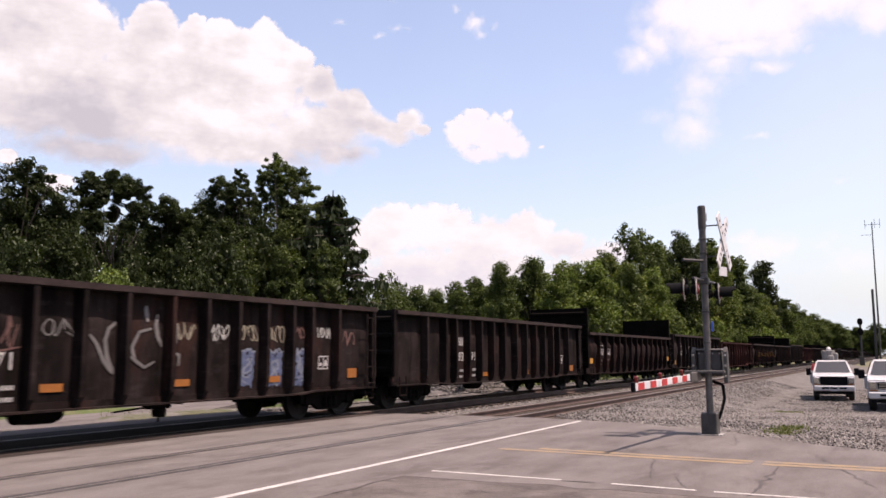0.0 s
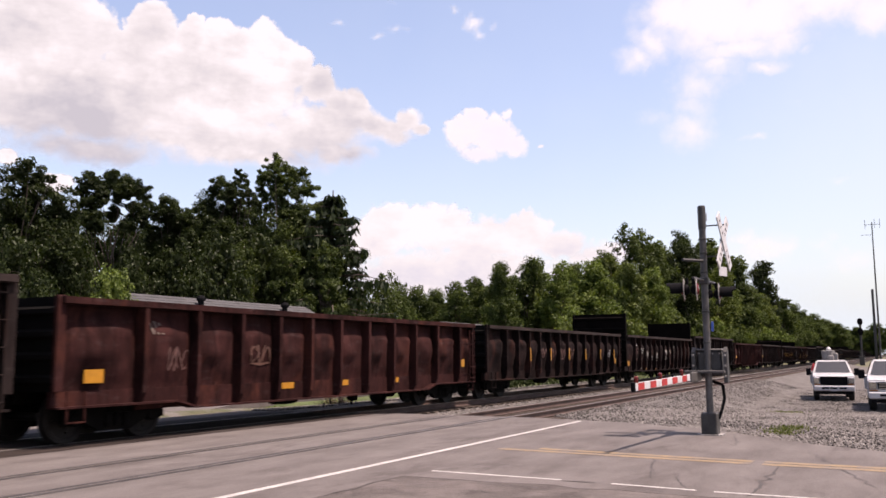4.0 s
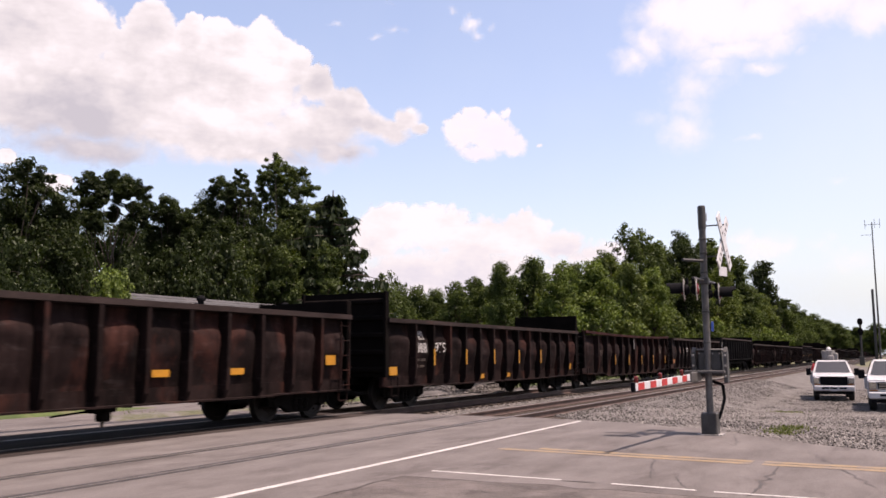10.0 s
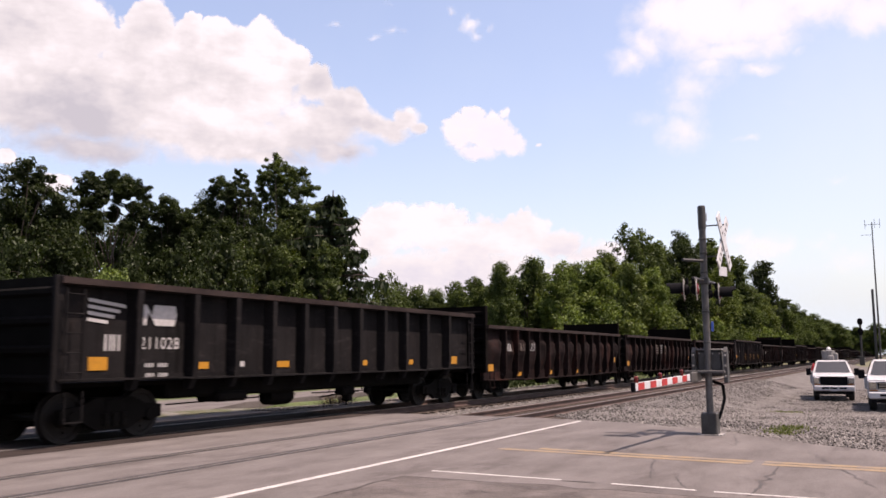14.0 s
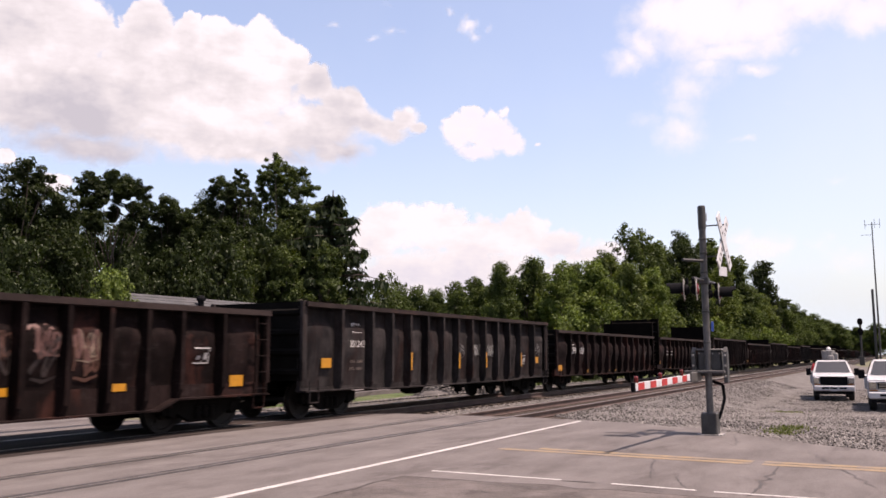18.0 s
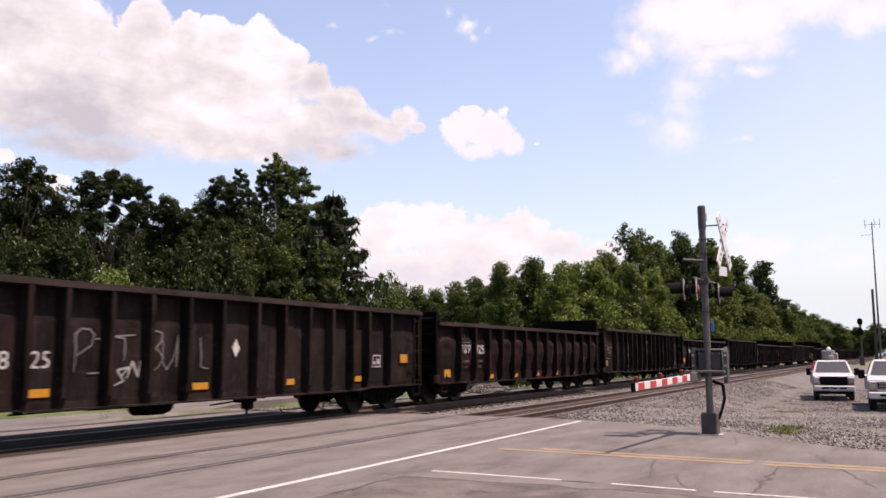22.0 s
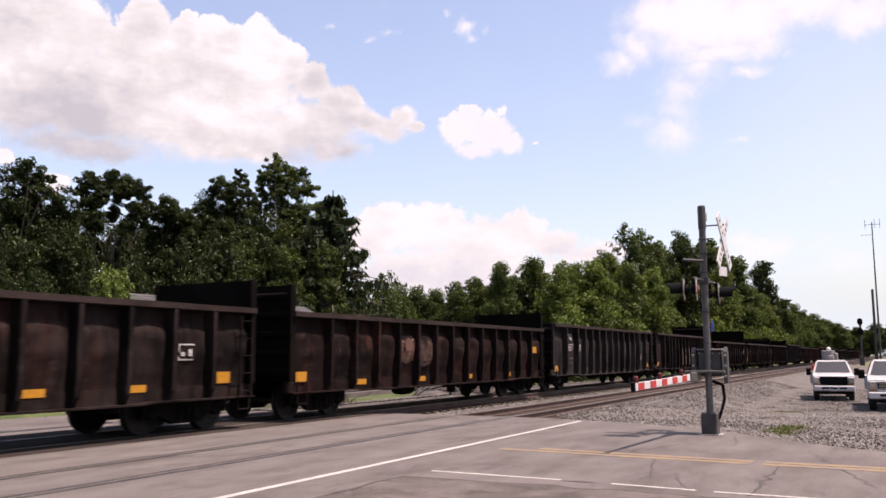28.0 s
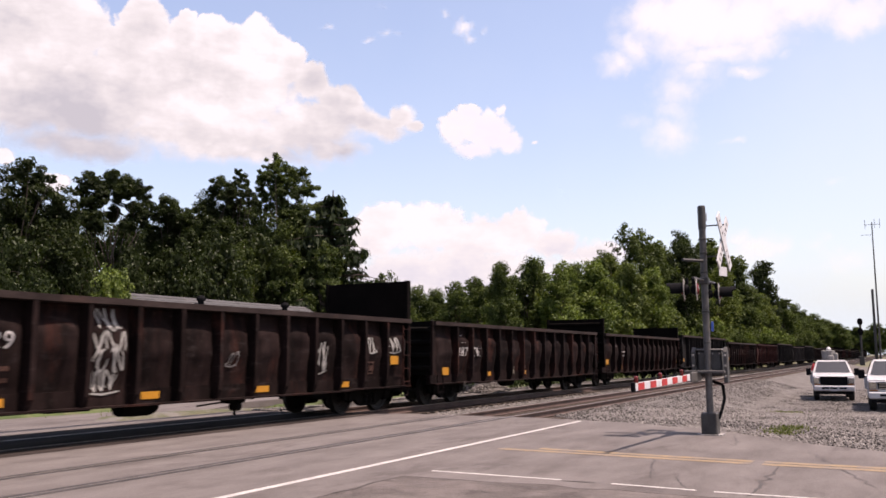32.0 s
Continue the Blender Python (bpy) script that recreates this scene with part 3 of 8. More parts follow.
def bulge(kind, w, x, z, v):
    """How far a side panel of width w is pressed out at x from its middle, at height z; v: which of the panel shapes."""
    top = KIND[kind][1]
    if kind == "plain":
        deep, z0, z1 = 0.012, 1.2, top - 0.2
    elif kind in ("low", "close", "wide"):
        deep, z0, z1 = 0.15, 1.0, top - 0.36
    elif kind == "even":
        deep, z0, z1 = 0.11, 0.95, top - 0.42
    else:
        deep, z0, z1 = 0.055, 0.8, top - 0.40
    u, t = x / w + 0.5, (z - z0) / (z1 - z0)
    if not (0 < u < 1 and 0 < t < 1):
        return 0.0
    rnd = 0.85 + 0.5 * noise.noise((u * 1.7 + v * 5.3, t * 1.9, v * 2.7 + len(kind)))
    dent = 0.22 * noise.noise((u * 3.3 + v * 3.1, t * 4.6, v * 1.9)) + 0.16 * abs(noise.noise((u * 1.4 + v, t * 5.5 + v * 0.7, 6.0)))
    # an arch: steep at the sides and the shoulder, flat in the middle
    edge = min(1.0, 4.2 * max(0.0, math.sin(math.pi * u) - 0.2))
    arch = min(1.0, max(0.0, (1.0 - t - 0.10 * (2 * u - 1) ** 2) * 7.0)) * min(1.0, 2.2 * t)
    return deep * edge * arch * (rnd + dent * 1.2)


def panel_mesh(kind, w, z0, z1, v):
    """A side panel, pressed out between its ribs by years of loads."""
    bm = bmesh.new()
    nx, nz = 12, 18
    g = [[None] * (nz + 1) for _ in range(nx + 1)]
    for i in range(nx + 1):
        for k in range(nz + 1):
            x, z = w * (i / nx - 0.5), z0 + (z1 - z0) * k / nz
            g[i][k] = bm.verts.new((x, FACE - bulge(kind, w, x, z, v), z))
    for i in range(nx):
        for k in range(nz):
            f = bm.faces.new((g[i][k], g[i + 1][k], g[i + 1][k + 1], g[i][k + 1]))
            f.smooth = True
    rim = [g[i][0] for i in range(nx + 1)] + [g[nx][k] for k in range(1, nz + 1)] + [g[i][nz] for i in range(nx - 1, -1, -1)] + [g[0][k] for k in range(nz - 1, 0, -1)]
    back = [bm.verts.new((q.co.x, FACE + 0.05, q.co.z)) for q in rim]
    for k in range(len(rim)):
        bm.faces.new((rim[k], back[k], back[(k + 1) % len(rim)], rim[(k + 1) % len(rim)]))
    bm.faces.new(back[::-1])
    return mesh_of(bm, "side_panel")


def rib_mesh(z0, z1, width, deep):
    """A pressed stake, wider at the sheet than at its face, that runs out to the sheet at its foot."""
    bm = bmesh.new()
    rows = []
    for z, d in ((z0, deep * 0.45), (z0 + 0.22, deep * 0.9), (z0 + 0.5, deep), (z1, deep)):
        rows.append([bm.verts.new((x, y, z)) for x, y in ((-width / 2, FACE + 0.01), (-width * 0.36, FACE - d), (width * 0.36, FACE - d), (width / 2, FACE + 0.01))])
    for p, q in zip(rows, rows[1:]):
        for k in range(3):
            bm.faces.new((p[k], p[k + 1], q[k + 1], q[k]))
    bm.faces.new(rows[0][::-1])
    bm.faces.new(rows[-1])
    bmesh.ops.recalc_face_normals(bm, faces=bm.faces)
    return mesh_of(bm, "side_rib")


def chord_mesh(top, bow, side):
    """The rail along the top of a side; bow lifts or drops it like a bent one."""
    bm = bmesh.new()
    prof = [(0.0, 0.0), (0.0, -0.115), (0.05, -0.125), (0.25, -0.125), (0.25, -0.02), (0.23, 0.0)]
    rows = []
    n = 28
    for k in range(n + 1):
        x = -8.1 + 16.2 * k / n
        z = top + bow * ((2 * k / n - 1) ** 2) + 0.008 * noise.noise((x * 0.6, top, bow * 9))
        y = 0.012 * noise.noise((x * 0.5, 4.0, top + bow))
        rows.append([bm.verts.new((x, side * (-1.555 + u + y), z + w)) for u, w in prof])
    for p, q in zip(rows, rows[1:]):
        for k in range(len(prof)):
            bm.faces.new((p[k], p[(k + 1) % len(prof)], q[(k + 1) % len(prof)], q[k]))
    bm.faces.new(rows[0])
    bm.faces.new(rows[-1][::-1])
    bmesh.ops.recalc_face_normals(bm, faces=bm.faces)
    return mesh_of(bm, "top_chord")


def end_mesh(top, rise):
    """An end wall's sheet, raised above the sides where rise is given."""
    bm = bmesh.new()
    box(bm, -0.04, 0.04, -1.42, 1.42, 0.95, top + rise)
    return mesh_of(bm, "end_wall")


def end_rib_mesh():
    bm = bmesh.new()
    prism(bm, [(-0.04, -0.09), (-0.12, -0.04), (-0.12, 0.04), (-0.04, 0.09)], -1.36, 1.36)
    bmesh.ops.recalc_face_normals(bm, faces=bm.faces)
    return mesh_of(bm, "end_rib")


def plate_top(kind):
    """How high the sill's plate reaches up the side."""
    return KIND[kind][3] + (0.29 if kind in ("low", "close", "wide") else 0.10)


def sill_mesh(zm, ze, up):
    """The side sill: deeper between the bogies, stepped up over them."""
    bm = bmesh.new()
    prism(bm, [(-8.1, ze), (-5.35, ze), (-4.85, zm), (4.85, zm), (5.35, ze), (8.1, ze), (8.1, up), (-8.1, up)], FACE - 0.022, FACE + 0.09)
    # Thin flange added to bring the car's shadow edge outwards.
    prism(bm, [(-8.1, ze), (-5.35, ze), (-4.85, zm), (4.85, zm), (5.35, ze), (8.1, ze), (8.1, ze + 0.035), (5.33, ze + 0.035), (4.83, zm + 0.035), (-4.83, zm + 0.035), (-5.33, ze + 0.035), (-8.1, ze + 0.035)], FACE - 0.235, FACE - 0.02)
    bmesh.ops.recalc_face_normals(bm, faces=bm.faces)
    return mesh_of(bm, "side_sill")


def ladder_mesh(z0, z1, w=0.36):
    bm = bmesh.new()
    for x in (-w / 2, w / 2):
        box(bm, x - 0.018, x + 0.018, -1.60, -1.565, z0, z1)
    n = 5
    for k in range(n):
        z = z0 + 0.1 + (z1 - z0 - 0.2) * k / (n - 1)
        tube(bm, (-w / 2, -1.60, z), (w / 2, -1.60, z), 0.013, seg=6)
    return mesh_of(bm, "ladder")


def stirrup_mesh():
    bm = bmesh.new()
    for x in (-0.18, 0.18):
        box(bm, x - 0.012, x + 0.012, -1.52, -1.49, 0.42, 0.95)
    box(bm, -0.19, 0.19, -1.53, -1.48, 0.41, 0.435)
    return mesh_of(bm, "stirrup")


def side_frame_mesh():
    bm = bmesh.new()
    prism(bm, [(-1.16, 0.38), (-1.16, 0.62), (-0.75, 0.66), (-0.42, 0.80), (0.42, 0.80), (0.75, 0.66), (1.16, 0.62), (1.16, 0.38), (0.92, 0.36), (0.74, 0.40), (0.36, 0.20), (-0.36, 0.20), (-0.74, 0.40), (-0.92, 0.36)], -0.07, 0.07)
    for s in (-1, 1):
        lathe(bm, [(0.0, -0.10), (0.13, -0.10), (0.14, -0.06), (0.14, 0.05)], 12, "Y", (0.89 * s, 0, 0.45))
    for x in (-0.2, 0.0, 0.2):
        lathe(bm, [(0.075, 0.0), (0.085, 0.06), (0.075, 0.12), (0.085, 0.18), (0.075, 0.24)], 8, "Z", (x, -0.08, 0.28))
    bmesh.ops.recalc_face_normals(bm, faces=bm.faces)
    return mesh_of(bm, "side_frame")


def wheelset_mesh():
    bm = bmesh.new()
    for s in (-1, 1):
        prof = [(0.08, -0.09), (0.16, -0.085), (0.18, -0.03), (0.36, -0.035), (0.38, -0.06), (0.455, -0.062), (0.46, 0.04), (0.485, 0.05), (0.483, 0.075), (0.38, 0.07), (0.36, 0.02), (0.1, 0.03)]
        lathe(bm, [(r, h * -s) for r, h in prof] if s > 0 else prof, 28, "Y", (0, s * 0.755, 0))
        for k in range(4):
            a = k * math.pi / 2
            box(bm, 0.26 * math.cos(a) - 0.02, 0.26 * math.cos(a) + 0.02, s * 0.80 - 0.02, s * 0.80 + 0.02, 0.26 * math.sin(a) - 0.02, 0.26 * math.sin(a) + 0.02)
    tube(bm, (0, -1.02, 0), (0, 1.02, 0), 0.075, seg=10)
    bmesh.ops.recalc_face_normals(bm, faces=bm.faces)
    return mesh_of(bm, "wheelset")


def bolster_mesh():
    bm = bmesh.new()
    box(bm, -0.22, 0.22, -1.12, 1.12, 0.50, 0.78, 0.03)
    lathe(bm, [(0.3, 0.78), (0.3, 0.86)], 14, "Z")
    for s in (-0.55, 0.55):
        box(bm, s - 0.06, s + 0.06, -0.7, 0.7, 0.36, 0.48)
    return mesh_of(bm, "bogie")


def coupler_mesh():
    bm = bmesh.new()
    box(bm, -0.35, 0.28, -0.10, 0.10, 0.80, 0.98, 0.02)
    prism(bm, [(0.25, 0.74), (0.5, 0.72), (0.58, 0.80), (0.58, 0.98), (0.5, 1.06), (0.25, 1.04)], -0.16, 0.16)
    tube(bm, (0.1, -0.35, 0.75), (0.35, -0.33, 0.45), 0.025, seg=6)
    tube(bm, (0.35, -0.33, 0.45), (0.57, -0.32, 0.5), 0.025, seg=6)
    bmesh.ops.recalc_face_normals(bm, faces=bm.faces)
    return mesh_of(bm, "coupler")


def shape(key, make):
    if key not in SHAPES:
        SHAPES[key] = make()
    return SHAPES[key]


def bogie(car, x):
    b = part("bogie", shape("bogie", bolster_mesh), M_DIRT_SHADE, car, "", (x, 0, 0))
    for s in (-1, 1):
        part("side_frame", shape("side_frame", side_frame_mesh), M_DIRT_SHADE, b, "", pose(0, s * 1.02, 0, 0, 0, 0 if s < 0 else 180))
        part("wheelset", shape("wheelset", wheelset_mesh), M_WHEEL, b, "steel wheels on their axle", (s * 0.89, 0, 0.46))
    return b


CARS, PANELS = {}, {}


def gondola(index, lead, kind, paint, rise=(0.0, 0.0), label="", ladders=(False, True), bow=0.0, chord=None):
    """An open gondola car; x runs back from its leading end, its origin is the middle of the car on the rail."""
    top, zm, ze = KIND[kind][1:]
    pt = M_PAINT[paint]
    car = thing("gondola_car", label, "freight car", pose(lead + 8.1, TRAIN_TRACK, 0.006), "cars of the freight train")
    rng = random.Random(index * 7 + 3)
    ribs = rib_places(kind)
    cuts = [0.0] + ribs + [BODY]
    shapes = []
    for k, (a, b) in enumerate(zip(cuts, cuts[1:])):
        low = ze if b < 2.9 or a > 13.3 else zm
        v = rng.randrange(3)
        me = shape(("panel", kind, round(b - a, 3), low, v), lambda: panel_mesh(kind, b - a, low + 0.03, top - 0.1, v))
        shapes.append(v)
        part("side_panel", me, pt, car, "", ((a + b) / 2 - 8.1, 0, 0))
    wide, deep = (0.14, 0.25) if kind != "plain" else (0.2, 0.25)
    rise_foot = 0.0 if kind != "plain" else -0.2
    for x in ribs:
        low = ze if x < 2.9 or x > 13.3 else zm
        part("side_rib", shape(("rib", kind, low), lambda: rib_mesh(low + rise_foot, top - 0.12, wide, deep)), pt, car, "", (x - 8.1, 0, 0))
    # Unless red, top rails take the tone with sunlight painted in.
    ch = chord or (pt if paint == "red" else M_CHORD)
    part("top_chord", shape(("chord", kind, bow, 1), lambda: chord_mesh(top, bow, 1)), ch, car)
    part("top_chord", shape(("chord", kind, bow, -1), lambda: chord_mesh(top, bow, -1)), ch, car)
    if kind == "plain":
        part("underframe", shape("underframe", lambda: mesh_of(boxed(-5.2, 5.2, -1.1, 1.1, 0.70, 1.12, 0.06), "underframe")), M_DIRT_SHADE, car, "sooty underframe")
    part("side_sill", shape(("sill", kind), lambda: sill_mesh(zm, ze, plate_top(kind))), pt, car)
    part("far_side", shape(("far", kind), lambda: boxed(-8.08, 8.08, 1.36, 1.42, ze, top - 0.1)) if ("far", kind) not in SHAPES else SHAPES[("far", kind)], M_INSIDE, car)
    if not isinstance(SHAPES[("far", kind)], bpy.types.Mesh):
        SHAPES[("far", kind)] = car.children[-1].data
    for s, r in ((-1, rise[0]), (1, rise[1])):
        me = shape(("end", kind, round(r, 2)), lambda: end_mesh(top, r))
        # Ends are darker than the sides, with their shade painted in.
        ew = part("end_wall", me, M_INSIDE if r else M_DIRT_SHADE, car, "raised rusty end wall with painted shade" if r else "", pose(s * 8.06, 0, 0, 0, 0, 0 if s < 0 else 180))
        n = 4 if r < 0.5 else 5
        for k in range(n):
            part("end_rib", shape("end_rib", end_rib_mesh), M_INSIDE if r else M_DIRT_SHADE, ew, "", (0, 0, 1.15 + (top + r - 1.4) * k / (n - 1)))
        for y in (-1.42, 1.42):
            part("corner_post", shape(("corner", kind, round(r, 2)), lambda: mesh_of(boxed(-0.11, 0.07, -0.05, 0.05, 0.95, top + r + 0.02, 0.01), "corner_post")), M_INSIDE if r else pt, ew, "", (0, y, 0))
        part("coupler", shape("coupler", coupler_mesh), M_DIRT_SHADE, car, "", pose(s * 8.08, 0, 0, 0, 0, 180 if s < 0 else 0))
        part("stirrup", shape("stirrup", stirrup_mesh), pt, car, "", (s * 7.75, 0, 0))
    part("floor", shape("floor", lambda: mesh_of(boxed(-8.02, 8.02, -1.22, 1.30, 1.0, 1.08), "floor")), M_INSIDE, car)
    part("centre_sill", shape("centre_sill", lambda: mesh_of(boxed(-8.0, 8.0, -0.28, 0.28, 0.72, 1.0, 0.02), "centre_sill")), M_DIRT_SHADE, car)
    for has, x in zip(ladders, (-7.85, 7.72)):
        if has:
            part("ladder", shape(("ladder", kind), lambda: ladder_mesh(ze + 0.05, top - 0.2)), pt, car, "", (x, 0, 0))
    # brake gear under the floor
    def cylinder():
        bm = bmesh.new()
        lathe(bm, [(0.05, -0.5), (0.2, -0.46), (0.22, -0.1), (0.22, 0.3), (0.18, 0.42), (0.05, 0.45)], 12, "X", (0, -0.75, 0.60))
        return mesh_of(bm, "air_reservoir")

    def valve():
        bm = bmesh.new()
        box(bm, -0.28, 0.28, -1.15, -0.85, 0.52, 0.74, 0.04)
        box(bm, -0.12, 0.1, -1.2, -0.95, 0.36, 0.56, 0.04)
        tube(bm, (0.0, -1.05, 0.36), (0.0, -1.05, 0.26), 0.03, seg=6)
        tube(bm, (0.28, -1.0, 0.62), (0.8, -0.9, 0.58), 0.02, seg=6)
        tube(bm, (-0.28, -1.0, 0.56), (-1.0, -0.9, 0.50), 0.02, seg=6)
        return mesh_of(bm, "brake_valve")

    def rods():
        bm = bmesh.new()
        tube(bm, (-4.6, -0.45, 0.55), (-0.4, -0.6, 0.60), 0.018, seg=6)
        tube(bm, (0.3, -0.6, 0.60), (4.6, -0.4, 0.55), 0.018, seg=6)
        for x in (-3.2, -1.6, 1.2, 2.8):
            tube(bm, (x, -0.5, 0.57), (x, -0.5, 0.9), 0.015, seg=6)
        return mesh_of(bm, "brake_rod")
    o = rng.uniform(-0.6, 0.6)
    part("air_reservoir", shape("air_reservoir", cylinder), M_DIRT_SHADE, car, "", (-1.4 + o, 0, 0))
    part("brake_valve", shape("brake_valve", valve), M_DIRT_SHADE, car, "", (1.1 + o, 0, 0))
    part("brake_rod", shape("brake_rod", rods), M_DIRT_SHADE, car)
    part("brake_beam", shape("brake_beam", lambda: mesh_of(boxed(-0.5, 0.5, -1.25, -0.6, 0.58, 0.80, 0.06), "brake_beam")), M_DIRT_SHADE, car, "", (-3.3 - o, 0, 0))
    for s in (-1, 1):
        bogie(car, s * 6.5)
    CARS[index] = (car, kind)
    PANELS[index] = shapes
    return car


# ---- what is painted on the cars ----
def settle_x(kind, x, half):
    """The nearest place on a side for something that wide that clears the ribs."""
    cuts = [0.0] + rib_places(kind) + [BODY]
    for a, b in zip(cuts, cuts[1:]):
        if a <= x < b:
            room = (b - a) / 2 - 0.10 - half
            return (a + b) / 2 if room < 0 else min(max(x, a + 0.10 + half), b - 0.10 - half)
    return x


def skin(index, x, z):
    """How far the side sheet stands out at x behind the leading end and height z."""
    kind = CARS[index][1]
    cuts = [0.0] + rib_places(kind) + [BODY]
    if z < plate_top(kind) + 0.02:
        return 0.024
    for k, (a, b) in enumerate(zip(cuts, cuts[1:])):
        if a <= x < b:
            return bulge(kind, b - a, x - (a + b) / 2, z, PANELS[index][k])
    return 0.0


def laid(index, mesh, x, z, off=0.006):
    """Lays a flat mesh (x, y outwards, z) on the side sheet round that place."""
    for v in mesh.vertices:
        v.co.y += FACE - off - skin(index, x + v.co.x, z + v.co.z)
    return mesh


def slab(car, name, x, z, w, h, material, label="", y=None, tilt=0.0):
    index = [k for k, c in CARS.items() if c[0] == car][0]
    y0 = FACE - 0.008 - max(skin(index, x + i * w * 0.45, z + j * h * 0.5) for i in (-1, 0, 1) for j in (-1, 0, 1)) if y is None else y
    me = shape(("slab", w, h), lambda: mesh_of(boxed(-w / 2, w / 2, -0.003, 0.003, -h / 2, h / 2), name))
    return part(name, me, material, car, label, pose(x - 8.1, y0, z, 0, tilt, 0))


def yellow(index, x, z, form="h", material=None):
    car, kind = CARS[index]
    w, h = {"h": (0.45, 0.14), "sq": (0.42, 0.24), "v": (0.085, 0.50)}[form]
    if form == "h" and kind == "low":
        z -= 0.06
    if form == "v":
        rib = min(rib_places(kind), key=lambda r: abs(r - x))
        slab(car, "reflector", rib, z, w, h, material or M_YELLOW, "yellow reflective strip", FACE - 0.254)
    else:
        slab(car, "reflector", settle_x(kind, x, w / 2), z, w, h, material or M_YELLOW, "yellow reflective sheet")


def yellows(index, z, *xs, form="h", material=None):
    for x in xs:
        yellow(index, x, z, form, material)


def number(index, text, x, z, size=0.42, material=None):
    car, kind = CARS[index]
    me = write_mesh(text, size, 1.05)
    for v in me.vertices:
        v.co.y, v.co.z = -v.co.z, v.co.y
    x = settle_x(kind, x, max(v.co.x for v in me.vertices))
    part("lettering", laid(index, me, x, z), material or M_LETTER, car, "white stencilled number", pose(x - 8.1, 0, z))


def bars_mesh(rows):
    """Thin upright bars: rows of (first x, last x, number of bars, z, height, width)."""
    bm = bmesh.new()
    for x0, x1, n, z, h, w in rows:
        for k in range(n):
            x = x0 + (x1 - x0) * k / max(1, n - 1)
            box(bm, x - w / 2, x + w / 2, -0.003, 0.003, z - h / 2, z + h / 2)
    return mesh_of(bm, "bars")


def mark_bars(index, x, z, w=0.42, h=0.26, material=None):
    """A reporting mark, as plain upright bars."""
    car, kind = CARS[index]
    x = settle_x(kind, x, w / 2)
    for s in (-1, 1):
        me = laid(index, bars_mesh(((-0.055, 0.055, 2, 0.0, h, 0.05),)), x + s * w * 0.27, z)
        part("reporting_mark", me, material or M_LETTER, car, "", pose(x + s * w * 0.27 - 8.1, 0, z))


def data_bars(index, x, z, material=None, rows=2):
    """Small weight lettering, as short bars."""
    car, kind = CARS[index]
    x = settle_x(kind, x, 0.3)
    me = bars_mesh([q for k in range(rows) for q in ((-0.26, -0.08, 4, -0.19 * k, 0.075, 0.032), (0.06, 0.28, 6, -0.19 * k, 0.075, 0.026))])
    small = part("weight_lettering", laid(index, me, x, z), material or M_FADED, car, "", pose(x - 8.1, 0, z))
    small["kind"] = "stuff"


def stencil_box(index, x, z, material=None):
    """The lined inspection stencil."""
    car, kind = CARS[index]

    def make():
        bm = bmesh.new()
        for a, b, c, d in ((-0.22, 0.22, 0.14, 0.165), (-0.22, 0.22, -0.165, -0.14), (-0.22, -0.195, -0.15, 0.15), (0.195, 0.22, -0.15, 0.15), (-0.01, 0.01, -0.15, 0.15), (-0.16, -0.06, -0.08, 0.0), (0.06, 0.16, -0.08, 0.06)):
            box(bm, a, b, -0.003, 0.003, c, d)
        return mesh_of(bm, "inspection_stencil")
    x = settle_x(kind, x, 0.22)
    part("inspection_stencil", laid(index, make(), x, z), material or M_LETTER, car, "", pose(x - 8.1, 0, z))


def ribbon(bm, pts, w, y=0.0):
    n = len(pts)
    rows = []
    for k in range(n):
        d = Vector(pts[min(k + 1, n - 1)]) - Vector(pts[max(k - 1, 0)])
        d = d.normalized() if d.length else Vector((1, 0))
        s = Vector((-d.y, d.x)) * w / 2 * (0.6 + 0.4 * math.sin(math.pi * k / (n - 1)))
        p = Vector(pts[k])
        rows.append((bm.verts.new((p.x + s.x, y, p.y + s.y)), bm.verts.new((p.x - s.x, y, p.y - s.y))))
    for p, q in zip(rows, rows[1:]):
        bm.faces.new((p[0], p[1], q[1], q[0]))


def scribble(index, x, z, w, h, colour, seed, letters=4, thick=0.035):
    """A sprayed tag: a run of looping strokes that cannot be read."""
    car, kind = CARS[index]
    rng = random.Random(seed * 31 + index)
    bm = bmesh.new()
    for k in range(letters):
        cx = (k + 0.5) / letters * w - w / 2
        a, b, p, q = rng.uniform(0.8, 1.6), rng.uniform(1.2, 2.6), rng.uniform(0, 6.3), rng.uniform(0, 6.3)
        hh = h * rng.uniform(0.7, 1.0) / 2
        pts = [(cx + w / letters * 0.62 * math.sin(a * t + p), hh * math.sin(b * t + q) + h * 0.05 * math.sin(5 * t)) for t in [j * 0.33 for j in range(rng.randrange(11, 17))]]
        ribbon(bm, pts, thick, -0.0004 * k)
    if rng.random() < 0.5:
        ribbon(bm, [(-w / 2, -h * 0.52), (0, -h * 0.6), (w / 2, -h * 0.48)], thick, -0.004)
    x = settle_x(kind, x, w / 2)
    part("graffiti", laid(index, mesh_of(bm, "graffiti"), x, z, 0.013), M_SPRAY[colour], car, "sprayed graffiti tag", pose(x - 8.1, 0, z))


